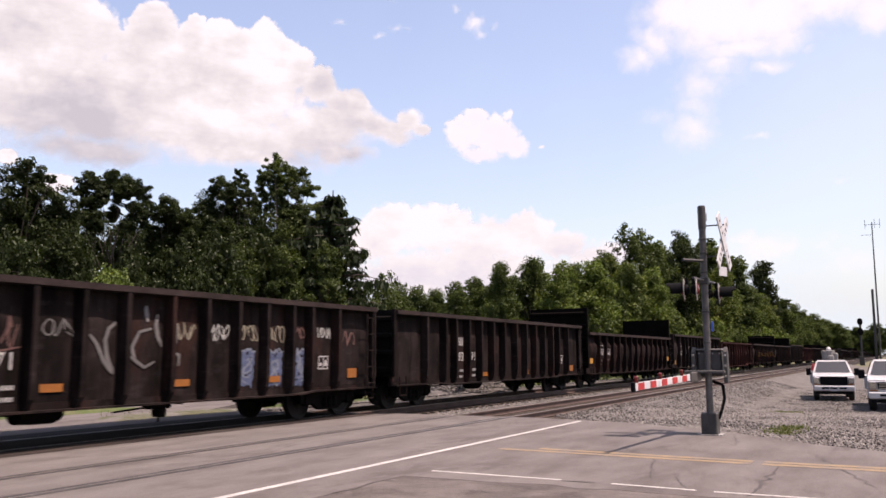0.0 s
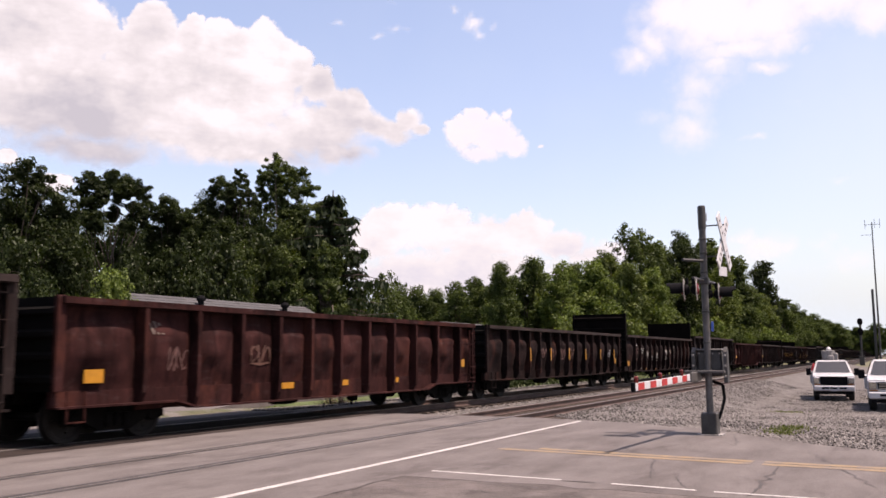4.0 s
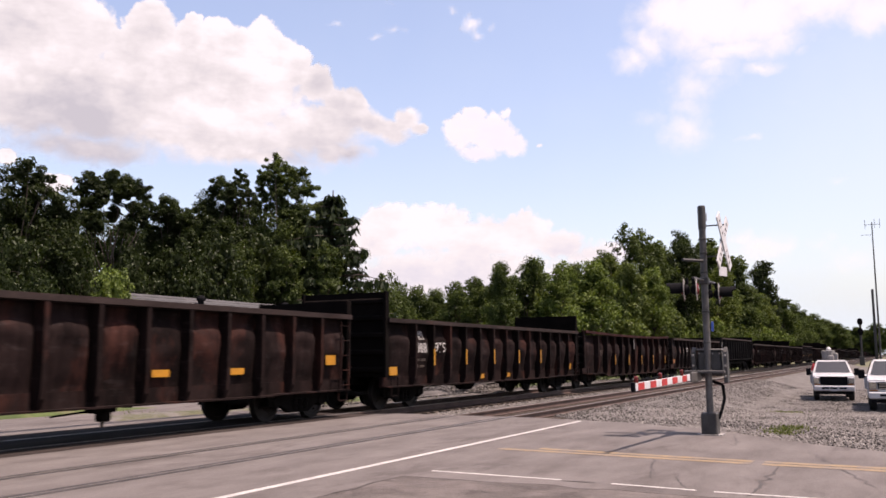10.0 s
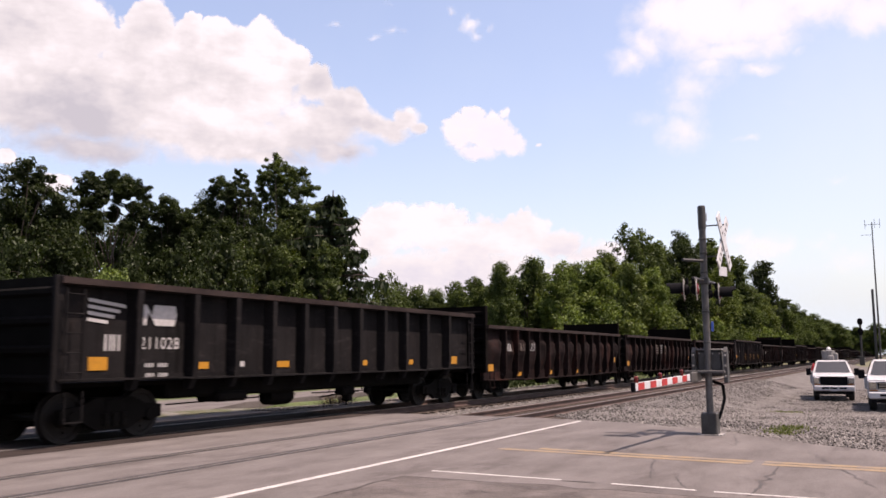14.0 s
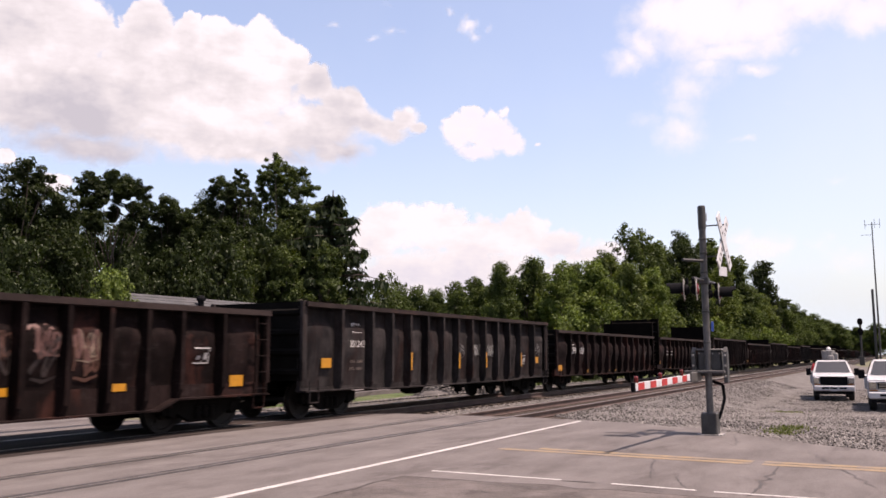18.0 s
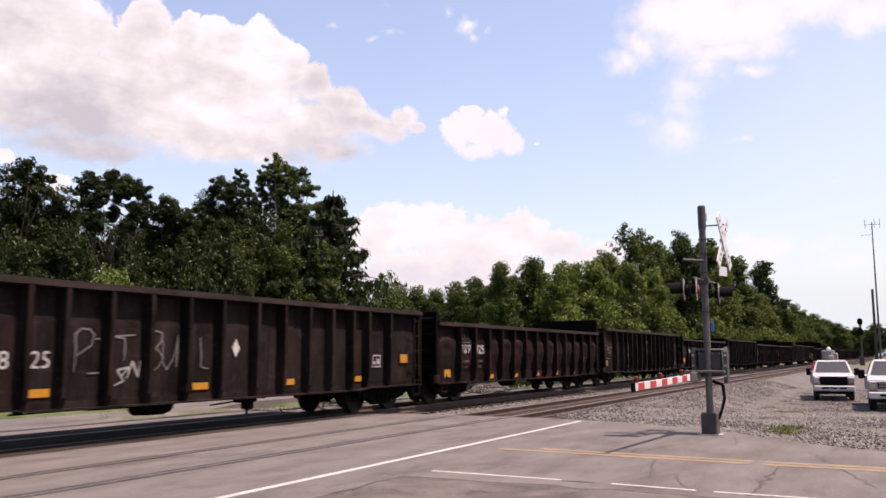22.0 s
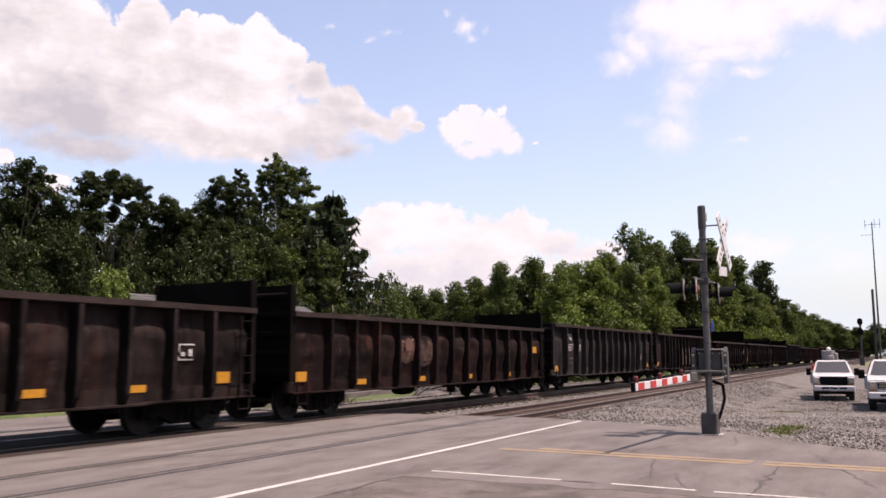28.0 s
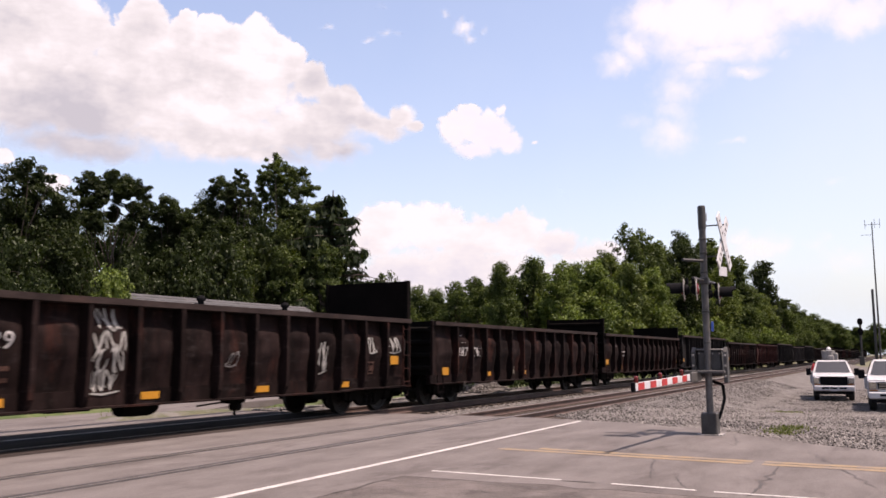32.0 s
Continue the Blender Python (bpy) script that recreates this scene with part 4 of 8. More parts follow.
def stroke(index, path, colour, thick):
    """One long sprayed stroke (x behind the leading end, z), laid on each panel that it crosses."""
    car, kind = CARS[index]
    fine = []
    for p, q in zip(path, path[1:]):
        n = max(1, int(math.hypot(q[0] - p[0], q[1] - p[1]) / 0.04))
        fine += [(p[0] + (q[0] - p[0]) * j / n, p[1] + (q[1] - p[1]) * j / n) for j in range(n)]
    fine.append(path[-1])
    cuts = [0.0] + rib_places(kind) + [BODY]
    for a, b in zip(cuts, cuts[1:]):
        run = []
        for p in fine + [None]:
            if p and a + 0.08 < p[0] < b - 0.08 and 0.7 < p[1] < KIND[kind][1] - 0.15:
                run.append(p)
                continue
            if len(run) > 2:
                x, z = run[0]
                bm = bmesh.new()
                ribbon(bm, [(u - x, w - z) for u, w in run], thick, 0.0)
                part("graffiti", laid(index, mesh_of(bm, "graffiti"), x, z, 0.017), M_SPRAY[colour], car, "sprayed graffiti line", pose(x - 8.1, 0, z))
            run = []


def filled(index, x0, x1, z0, z1, colour, outline, seed, soft=0.12):
    """A large sprayed piece that runs over panels and ribs: a block with lumpy edges on each panel, and its outline."""
    car, kind = CARS[index]
    cuts = [0.0] + rib_places(kind) + [BODY]
    rng = random.Random(seed)
    for a, b in zip(cuts, cuts[1:]):
        l, r = max(a + 0.085, x0), min(b - 0.085, x1)
        if r - l < 0.15:
            continue
        w = r - l
        h = z1 - z0
        nx, nz = max(3, int(w / 0.06)), max(3, int(h / 0.06))
        ends = [(soft * rng.uniform(-1, 0.6), soft * rng.uniform(-1, 0.6), rng.uniform(0, 0.06), rng.uniform(0, 0.06)) for _ in range(max(nx, nz) + 2)]
        bm = bmesh.new()
        g = {}
        for i in range(nx + 1):
            for k in range(nz + 1):
                px, pz = w * (i / nx - 0.5), h * (k / nz - 0.5)
                if k == 0:
                    pz -= ends[i][0]
                if k == nz:
                    pz += ends[i][1]
                if i == 0:
                    px += ends[k][2]
                if i == nx:
                    px -= ends[k][3]
                g[i, k] = bm.verts.new((px, 0, pz))
        for i in range(nx):
            for k in range(nz):
                if rng.random() > 0.05:
                    bm.faces.new((g[i, k], g[i + 1, k], g[i + 1, k + 1], g[i, k + 1]))
        x, z = (l + r) / 2, (z0 + z1) / 2
        part("graffiti", laid(index, mesh_of(bm, "graffiti"), x, z), M_SPRAY[colour], car, "large sprayed graffiti piece", pose(x - 8.1, 0, z))
        bm = bmesh.new()
        ribbon(bm, [(w * (i / nx - 0.5), h / 2 + ends[i][1]) for i in range(nx + 1)], 0.05, -0.004)
        for k in range(3):
            c, d = rng.uniform(-0.2, 0.2) * w, rng.uniform(-0.25, 0.25) * h
            ribbon(bm, [(c + 0.22 * w * math.sin(1.3 * j * 0.4 + k), d + 0.24 * h * math.cos(0.7 * j * 0.4 + seed + k)) for j in range(18)], 0.04, -0.004 - 0.0005 * k)
        part("graffiti_outline", laid(index, mesh_of(bm, "graffiti_outline"), x, z), M_SPRAY[outline], car, "", pose(x - 8.1, 0, z))


def on_ribs(index, x0, x1, z0, z1, colour):
    """The same piece where it runs over the ribs' faces."""
    car, kind = CARS[index]
    for r in rib_places(kind):
        if x0 < r < x1:
            slab(car, "graffiti", r, (z0 + z1) / 2, 0.09, round(z1 - z0, 2), M_SPRAY[colour], "sprayed graffiti on a rib", FACE - 0.254)


def diamond(index, x, z, size=0.3):
    car, kind = CARS[index]
    bm = bmesh.new()
    prism(bm, [(-size * 0.6, 0), (0, -size), (size * 0.6, 0), (0, size)], -0.003, 0.003)
    x = settle_x(kind, x, size * 0.6)
    part("placard", bm, M_LETTER, car, "white diamond placard", pose(x - 8.1, FACE - 0.008 - skin(index, x, z), z))

# leading end at 0 s, kind, paint, rise of the two end walls
DARK = "dark brown open gondola car with ribbed steel sides"
LOW = "low rusty brown gondola car with dented ribbed sides"
gondola(-1, -13.8, "low", "umber", label=LOW)
gondola(0, 3.68, "tall", "brown", label="dark brown gondola car covered in silver and blue graffiti")
gondola(1, 20.99, "tall", "brown", label=DARK)
gondola(2, 38.36, "low", "umber", (1.12, 1.12), "low dark brown gondola car with raised end walls")
gondola(3, 55.75, "even", "brown", label="dark brown gondola car with large cream graffiti")
gondola(4, 72.85, "wide", "red", label="low faded oxide red gondola car")
gondola(5, 90.2, "low", "umber", label="low rusty gondola car with vertical yellow strips")
gondola(6, 107.68, "low", "umber", (1.12, 1.12), "low dark gondola car with white graffiti and raised ends")
gondola(7, 125.11, "even", "brown", label=DARK)
gondola(8, 142.45, "close", "red", label="low faded oxide red gondola car")
gondola(9, 159.85, "low", "umber", (0.0, 0.35), LOW)
gondola(10, 177.92, "low", "umber", (0.73, 0.68), "low rusty gondola car with vertical yellow strips")
gondola(11, 195.2, "wide", "umber", bow=0.10, chord=M_PAINT["red"], label="sagging rusty gondola car with a red top rail")
gondola(12, 212.7, "low", "brown", label=LOW)
gondola(13, 230.19, "plain", "black", ladders=(True, True), label="clean black gondola car with flat panels and ladders")
gondola(14, 247.5, "low", "umber", (0.65, 0.55), LOW)
gondola(15, 265.0, "low", "umber", (0.0, 0.72), "low rusty gondola car with traces of old lettering")
gondola(16, 282.5, "close", "umber", label="low rusty gondola car with faded pink graffiti")
gondola(17, 300.05, "even", "grey", label="weathered grey gondola car with white scribbles")
gondola(18, 317.5, "low", "umber", (0.0, 0.8), LOW)
gondola(19, 335.1, "low", "umber", (1.08, 1.08), "low dark brown gondola car with raised end walls")
gondola(20, 352.5, "tall", "brown", label="dark brown gondola car with thin white scrawl")
gondola(21, 369.8, "low", "umber", (0.3, 0.6), LOW)
gondola(22, 387.2, "tall", "brown", label="dark brown gondola car with small white tags")
gondola(23, 404.5, "low", "umber", (0.2, 0.3), LOW)
gondola(24, 422.15, "tall", "black", label="nearly black gondola car with ribbed steel sides")
gondola(25, 439.4, "low", "brown", (0.0, 0.62), LOW)
gondola(26, 456.98, "low", "umber", (0.62, 0.62), LOW)
gondola(27, 474.5, "even", "grey", label="weathered grey gondola car with a stencilled number")
gondola(28, 491.9, "tall", "brown", label="dark brown gondola car with tan and blue graffiti")
gondola(29, 509.25, "low", "umber", (1.12, 1.12), "low dark gondola car with white tags and raised ends")
gondola(30, 526.95, "low", "umber", label=LOW)
tail = random.Random(4)
for k in range(31, 56):
    kind = tail.choice(("low", "low", "tall"))
    up = tail.choice((0.0, 0.0, 0.7, 1.12)) if kind == "low" else 0.0
    gondola(k, 544.5 + 17.45 * (k - 31), kind, tail.choice(("umber", "brown", "umber", "red", "grey")) if kind == "low" else tail.choice(("brown", "black")), (up, up), LOW if kind == "low" else DARK)
    yellows(k, 0.95, 3.2, 6.5, 9.8, 13.1)
    yellow(k, 0.7, 1.2, "sq")
    yellow(k, 15.4, 1.2, "sq")
    mark_bars(k, 2.1, 2.1)
    data_bars(k, 3.2, 1.7, M_LETTER)

# car 0
number(0, "71", 5.3, 1.46)
data_bars(0, 5.2, 1.05, M_LETTER)
yellows(0, 1.02, 6.2, 9.2, 12.1, material=M_ORANGE)
yellow(0, 15.3, 1.1, "sq", M_ORANGE)
stencil_box(0, 14.0, 1.38)
scribble(0, 5.3, 1.95, 0.7, 0.5, "pink", 1, 3)
scribble(0, 6.3, 2.05, 0.6, 0.3, "silver", 2, 3, 0.03)
for k, x in enumerate((9.2, 10.2, 11.15, 12.1)):
    scribble(0, x, 2.05, 0.6, 0.36, "cream" if k != 1 else "white", 6 + k, 4)
scribble(0, 13.05, 2.1, 0.5, 0.3, "pink", 11, 3)
scribble(0, 14.0, 2.12, 0.55, 0.3, "white", 12, 4)
scribble(0, 15.1, 2.0, 0.5, 0.36, "pink", 13, 3)
for k, x in enumerate((11.1, 12.1, 13.05)):
    filled(0, x - 0.3, x + 0.3, 0.85, 1.7, "blue", "ice", 20 + k, 0.08)
# car 1
mark_bars(1, 4.35, 2.0)
number(1, "193", 4.3, 1.49)
number(1, "991", 5.2, 1.5)
data_bars(1, 4.3, 1.05, M_LETTER)
data_bars(1, 5.35, 1.07, M_LETTER)
yellows(1, 0.90, 6.3, 10.1, material=M_ORANGE)
yellow(1, 15.3, 0.98, "sq", M_ORANGE)
diamond(1, 9.1, 1.7, 0.22)
stencil_box(1, 13.9, 1.37)
# car 2
mark_bars(2, 2.0, 2.12)
number(2, "192", 2.05, 1.68)
number(2, "862", 3.15, 1.68)
data_bars(2, 2.05, 1.28)
data_bars(2, 3.15, 1.3)
yellows(2, 1.0, 4.2, 7.55, 10.85, 14.1)
yellow(2, 0.6, 1.27, "sq")
yellow(2, 15.8, 1.3, "sq")
stencil_box(2, 14.2, 1.35, M_FADED)
# car 3
mark_bars(3, 2.45, 2.2)
number(3, "201", 2.45, 1.64)
number(3, "043", 3.45, 1.64)
yellow(3, 0.7, 1.05, "sq")
yellows(3, 0.97, 4.4, 6.4, 9.6, 11.7)
yellow(3, 15.2, 1.05, "sq")
stencil_box(3, 14.1, 1.35)
filled(3, 3.95, 7.15, 0.72, 2.08, "cream", "white", 31, 0.06)
filled(3, 7.2, 7.75, 0.75, 2.05, "cream", "white", 33, 0.05)
filled(3, 9.2, 12.15, 0.72, 2.02, "cream", "white", 34, 0.06)
for k, x in enumerate((4.53, 5.56, 6.6, 7.5, 9.7, 10.74, 11.77)):
    # lettering of several colours, one over another
    for j, (dz, h, colour, thick) in enumerate(((0.1, 1.0, "rust", 0.13), (-0.25, 0.6, "gold", 0.12), (0.3, 0.5, "umber", 0.10), (-0.1, 1.1, "umber", 0.045), (0.2, 0.9, "rust", 0.06), (0.05, 1.1, "white", 0.035))):
        scribble(3, x + 0.06 * math.sin(k * 2.0 + j), 1.42 + dz * 0.6, 0.62, h, colour, 400 + 20 * k + j, 2, thick)
scribble(3, 13.0, 1.6, 0.6, 0.3, "pink", 35, 3)
# car 4
yellow(4, 0.8, 1.2, "sq")
yellows(4, 0.86, 6.4, 8.7, 11.0)
mark_bars(4, 2.05, 2.1, material=M_FADED)
scribble(4, 3.2, 1.5, 0.6, 0.5, "pink", 41, 3)
scribble(4, 5.3, 1.6, 0.7, 0.4, "rust", 42, 3, 0.06)
yellow(4, 15.4, 1.3, "sq")
# car 5
yellows(5, 1.58, 6.0, 8.2, 10.5, 12.7, form="v")
yellows(5, 1.58, 3.7, 14.7, form="v")
yellow(5, 15.4, 1.25, "sq")
stencil_box(5, 14.3, 1.62)
for k, x in enumerate((5.35, 6.45, 7.55, 8.65)):
    scribble(5, x, 1.62, 0.7, 0.42, ("pink", "rust", "pink", "rust")[k], 50 + k, 3, 0.05)
# car 6
mark_bars(6, 2.05, 2.15)
number(6, "192", 2.05, 1.75, material=M_SPRAY["pink"])
number(6, "825", 3.15, 1.75)
data_bars(6, 2.05, 1.3, M_SPRAY["pink"])
data_bars(6, 3.15, 1.32)
yellow(6, 0.6, 1.1, "sq")
for k, x in enumerate((3.15, 4.25, 5.35, 6.45, 8.75, 9.8)):
    filled(6, x - 0.38, x + 0.38, 0.80, (1.02, 1.75, 1.5, 1.65, 1.85, 1.8)[k], "white", "gold", 60 + k, 0.06)
yellows(6, 0.84, 4.25, 6.45, 9.8)
yellows(6, 0.95, 13.1)
yellow(6, 15.4, 1.05, "sq")
scribble(6, 10.9, 1.7, 0.5, 0.7, "silver", 66, 2)
# car 7
mark_bars(7, 2.45, 2.2)
number(7, "201", 2.45, 1.73)
number(7, "792", 3.45, 1.73)
data_bars(7, 2.4, 1.25, M_LETTER, 1)
data_bars(7, 3.4, 1.3, M_LETTER, 1)
yellow(7, 0.8, 1.13, "sq")
yellows(7, 1.05, 3.5, 6.4, 9.4, 12.8)
yellow(7, 15.3, 1.13, "sq")
scribble(7, 1.1, 1.62, 0.9, 0.4, "silver", 71, 4)
# car 8
mark_bars(8, 2.1, 2.12)
number(8, "187", 2.1, 1.69)
number(8, "528", 3.15, 1.7)
yellow(8, 1.0, 1.35, "sq")
yellows(8, 0.93, 4.2, 6.6, 9.5, 12.0)
yellow(8, 15.3, 1.5, "sq")
stencil_box(8, 13.0, 1.6)
# car 9
mark_bars(9, 2.1, 1.93)
number(9, "189", 3.15, 1.92)
number(9, "769", 4.3, 1.92)
data_bars(9, 3.2, 1.5)
yellow(9, 0.6, 1.34, "sq")
yellows(9, 1.28, 4.5, 9.8, 12.0)
yellow(9, 15.4, 1.44, "sq")
# car 10
mark_bars(10, 2.05, 2.15)
data_bars(10, 2.05, 1.42)
number(10, "188", 2.05, 1.76)
number(10, "975", 3.2, 1.78)
yellows(10, 1.5, 2.6, 4.8, 7.0, 9.2, 11.4, form="v")
yellows(10, 0.9, 6.45, 8.7)
yellow(10, 0.5, 1.11, "sq")
yellow(10, 15.5, 1.06, "sq")
# car 11
yellows(11, 1.28, 4.8, 7.0, 9.2, 12.5, 14.7, form="v")
slab(CARS[11][0], "chalk_stripe", 8.10, 2.1, 0.06, 0.5, M_LETTER, "", FACE - 0.254)
number(11, "011", 2.7, 1.64, 0.36, M_FADED)
stencil_box(11, 14.2, 1.8, M_SPRAY["gold"])
# car 12
mark_bars(12, 2.05, 1.81, material=M_SPRAY["pink"])
number(12, "190", 3.1, 1.8, material=M_FADED)
number(12, "240", 4.2, 1.86)
data_bars(12, 4.2, 1.45)
yellow(12, 0.8, 1.12, "sq", M_ORANGE)
yellows(12, 0.95, 4.2, 7.5, material=M_ORANGE)
yellow(12, 15.2, 1.11, "sq", M_ORANGE)
stencil_box(12, 14.2, 1.7, M_FADED)
# car 13, with its plain stripe mark
for k in range(4):
    slab(CARS[13][0], "stripe_mark", 1.16 - 0.07 * k, 2.52 - 0.11 * k, 0.85 - 0.13 * k, 0.062, M_LETTER, "white stripe of the emblem", None, 6)
bm13 = bmesh.new()
prism(bm13, [(-0.42, -0.2), (-0.3, -0.2), (-0.25, 0.05), (-0.05, -0.2), (0.42, -0.2), (0.5, 0.0), (0.45, 0.2), (-0.1, 0.2), (-0.16, 0.0), (-0.3, 0.2), (-0.42, 0.2)], -0.003, 0.003)
part("emblem", bm13, M_LETTER, CARS[13][0], "white emblem block", pose(2.38 - 8.1, FACE - 0.02, 2.34))
mark_bars(13, 1.3, 1.80, 0.36, 0.3)
number(13, "211028", 2.46, 1.79, 0.33)
data_bars(13, 2.38, 1.38, M_LETTER)
yellow(13, 1.0, 1.42, "sq")
yellows(13, 1.36, 3.6, 6.3, 9.7, 12.2)
yellow(13, 15.1, 1.4, "sq")
slab(CARS[13][0], "data_plate", 4.83, 1.38, 0.22, 0.11, M_LETTER)
# car 14
mark_bars(14, 2.05, 1.83)
number(14, "181", 3.15, 1.83, material=M_FADED)
number(14, "035", 4.25, 1.84)
yellow(14, 0.6, 1.11, "sq")
yellows(14, 0.9, 3.2, 6.5, 9.8, 13.1)
yellow(14, 15.4, 1.3, "sq")
# car 15
for k in range(4):
    slab(CARS[15][0], "old_stripe", 6.6, 2.08 - 0.14 * k, 0.62, 0.05, M_FADED)
    slab(CARS[15][0], "old_stripe", 7.6, 2.08 - 0.14 * k, 0.66, 0.06, M_SPRAY["silver"])
scribble(15, 8.65, 1.85, 0.6, 0.5, "gold", 150, 3, 0.06)
yellows(15, 0.88, 5.3, 7.55, 9.8, 11.95, 14.15)
yellow(15, 15.4, 1.32, "sq")
yellow(15, 0.7, 1.1, "sq")
# car 16
mark_bars(16, 2.1, 2.1)
number(16, "87703", 2.1, 1.68, 0.36)
yellow(16, 1.2, 0.98, "sq")
yellows(16, 0.98, 4.25, 9.75, 12.0)
yellow(16, 15.3, 1.02, "sq")
stencil_box(16, 14.15, 1.56)
for k, x in enumerate((6.05, 6.95, 7.85)):
    scribble(16, x, 0.82, 0.36, 0.34, "cream", 160 + k, 2, 0.07)
for k, x in enumerate((6.05, 6.95, 7.85, 8.75, 9.6, 10.5, 11.35)):
    scribble(16, x, 1.75, 0.5, 0.5, ("rust", "umber", "pink", "silver", "rust", "pink", "gold")[k], 170 + k, 3, 0.03)
    scribble(16, x, 1.55, 0.5, 0.7, ("rust", "umber", "umber")[k % 3], 180 + k, 2, 0.07)
scribble(16, 10.2, 1.85, 0.65, 0.5, "pink", 165, 3, 0.06)
scribble(16, 11.2, 1.75, 0.6, 0.6, "pink", 166, 3, 0.06)
# car 17
mark_bars(17, 2.4, 2.28)
number(17, "201243", 2.4, 1.85, 0.26)
data_bars(17, 2.4, 1.4)
yellow(17, 1.0, 1.37, "sq")
yellows(17, 1.38, 5.3, 8.2, 10.3, 13.4, form="v")
yellow(17, 15.2, 1.36, "sq")
stencil_box(17, 13.9, 1.38)
for k, x in enumerate((8.25, 9.2, 10.2, 11.1)):
    scribble(17, x, 1.72, 0.55, 0.42, ("silver", "white")[k % 2], 170 + k, 4, 0.03)
scribble(17, 15.3, 1.75, 0.5, 0.7, "silver", 175, 2, 0.03)
# car 18
mark_bars(18, 2.05, 2.12)
number(18, "189", 2.05, 1.72)
number(18, "308", 3.2, 1.73)
yellow(18, 0.7, 1.0, "sq")
yellows(18, 0.9, 4.25, 7.55, 8.7, 12.0)
yellow(18, 15.3, 0.98, "sq")
stencil_box(18, 14.2, 1.55, M_FADED)
# car 19
mark_bars(19, 2.05, 2.1, material=M_FADED)
data_bars(19, 2.05, 1.75, M_LETTER)
data_bars(19, 3.15, 1.75, M_LETTER)
yellow(19, 0.5, 1.12, "sq")
yellows(19, 0.86, 3.15, 6.45, 9.75, 13.05)
yellow(19, 15.8, 1.2, "sq")
stencil_box(19, 14.2, 1.25, M_FADED)
# car 20
mark_bars(20, 2.4, 1.98)
number(20, "2008", 2.4, 1.48)
number(20, "25", 3.4, 1.48)
yellow(20, 1.0, 1.5, "sq")
yellows(20, 0.94, 3.4, 7.2, 10.1, 13.0)
yellow(20, 15.4, 1.46, "sq")
diamond(20, 8.2, 1.72, 0.2)
stencil_box(20, 13.95, 1.4)
# car 21
mark_bars(21, 2.05, 2.1)
number(21, "189", 2.05, 1.74)
number(21, "125", 3.15, 1.73)
data_bars(21, 2.05, 1.35)
data_bars(21, 3.15, 1.36)
yellow(21, 0.9, 0.98, "sq")
yellows(21, 0.87, 4.25, 6.45, 8.65, 10.85, 13.05)
yellow(21, 15.2, 0.98, "sq")
stencil_box(21, 14.2, 1.3, M_FADED)
# car 22
mark_bars(22, 4.35, 1.92)
number(22, "201", 4.35, 1.47)
number(22, "886", 5.35, 1.46)
data_bars(22, 4.35, 1.12, M_LETTER)
data_bars(22, 5.35, 1.12, M_LETTER)
yellow(22, 0.6, 1.15, "sq", M_ORANGE)
yellows(22, 1.19, 3.4, 6.3, 9.2, material=M_ORANGE)
yellow(22, 15.3, 1.05, "sq", M_ORANGE)
stencil_box(22, 14.0, 1.38)
# car 23
mark_bars(23, 2.1, 1.81)
number(23, "190", 3.2, 1.78)
number(23, "281", 4.3, 1.79)
data_bars(23, 2.1, 1.45, M_SPRAY["pink"], 1)
data_bars(23, 3.2, 1.45, M_SPRAY["pink"], 1)
yellow(23, 0.8, 1.21, "sq")
yellows(23, 0.97, 3.2, 6.5, 9.9, 13.1)
yellow(23, 15.5, 1.15, "sq")
stencil_box(23, 14.2, 1.5)
filled(23, 1.0, 1.4, 0.98, 1.2, "blue", "ice", 230, 0.04)
scribble(23, 12.0, 1.6, 0.6, 0.4, "silver", 231, 3)
# car 24
mark_bars(24, 2.45, 2.3)
number(24, "200", 2.45, 1.74)
number(24, "906", 3.45, 1.74)
data_bars(24, 2.45, 1.3, M_LETTER)
data_bars(24, 3.45, 1.3, M_LETTER)
slab(CARS[24][0], "reflector", 0.75, 1.45, 0.085, 0.9, M_ORANGE, "faded yellow strip")
# car 25
number(25, "033", 3.15, 1.72, 0.48)
data_bars(25, 3.15, 1.22)
mark_bars(25, 2.05, 2.1)
yellows(25, 1.0, 4.25, 7.55, 10.85, 13.05)
yellow(25, 0.7, 1.1, "sq")
yellow(25, 15.4, 1.1, "sq")
stencil_box(25, 14.2, 1.63)
# car 26
yellow(26, 0.5, 1.05, "sq")
yellows(26, 0.92, 3.2, 6.5, 9.75, 13.05)
yellow(26, 15.3, 1.75, "sq")
for k, (x, colour, thick) in enumerate(((5.45, "rust", 0.13), (5.4, "gold", 0.05), (5.5, "rust", 0.07), (6.55, "rust", 0.10), (6.5, "umber", 0.12), (6.6, "rust", 0.05))):
    scribble(26, x, 1.68, 0.62, 0.7, colour, 260 + k, 3, thick)
# car 27
mark_bars(27, 2.4, 2.33)
number(27, "5857", 2.25, 1.86, 0.44)
number(27, "59", 3.45, 1.85, 0.44)
data_bars(27, 2.4, 1.4)
yellow(27, 0.6, 0.98, "sq")
yellows(27, 0.95, 4.5, 7.6, 8.6, 11.7)
yellow(27, 15.6, 0.98, "sq")
stencil_box(27, 14.0, 1.4)
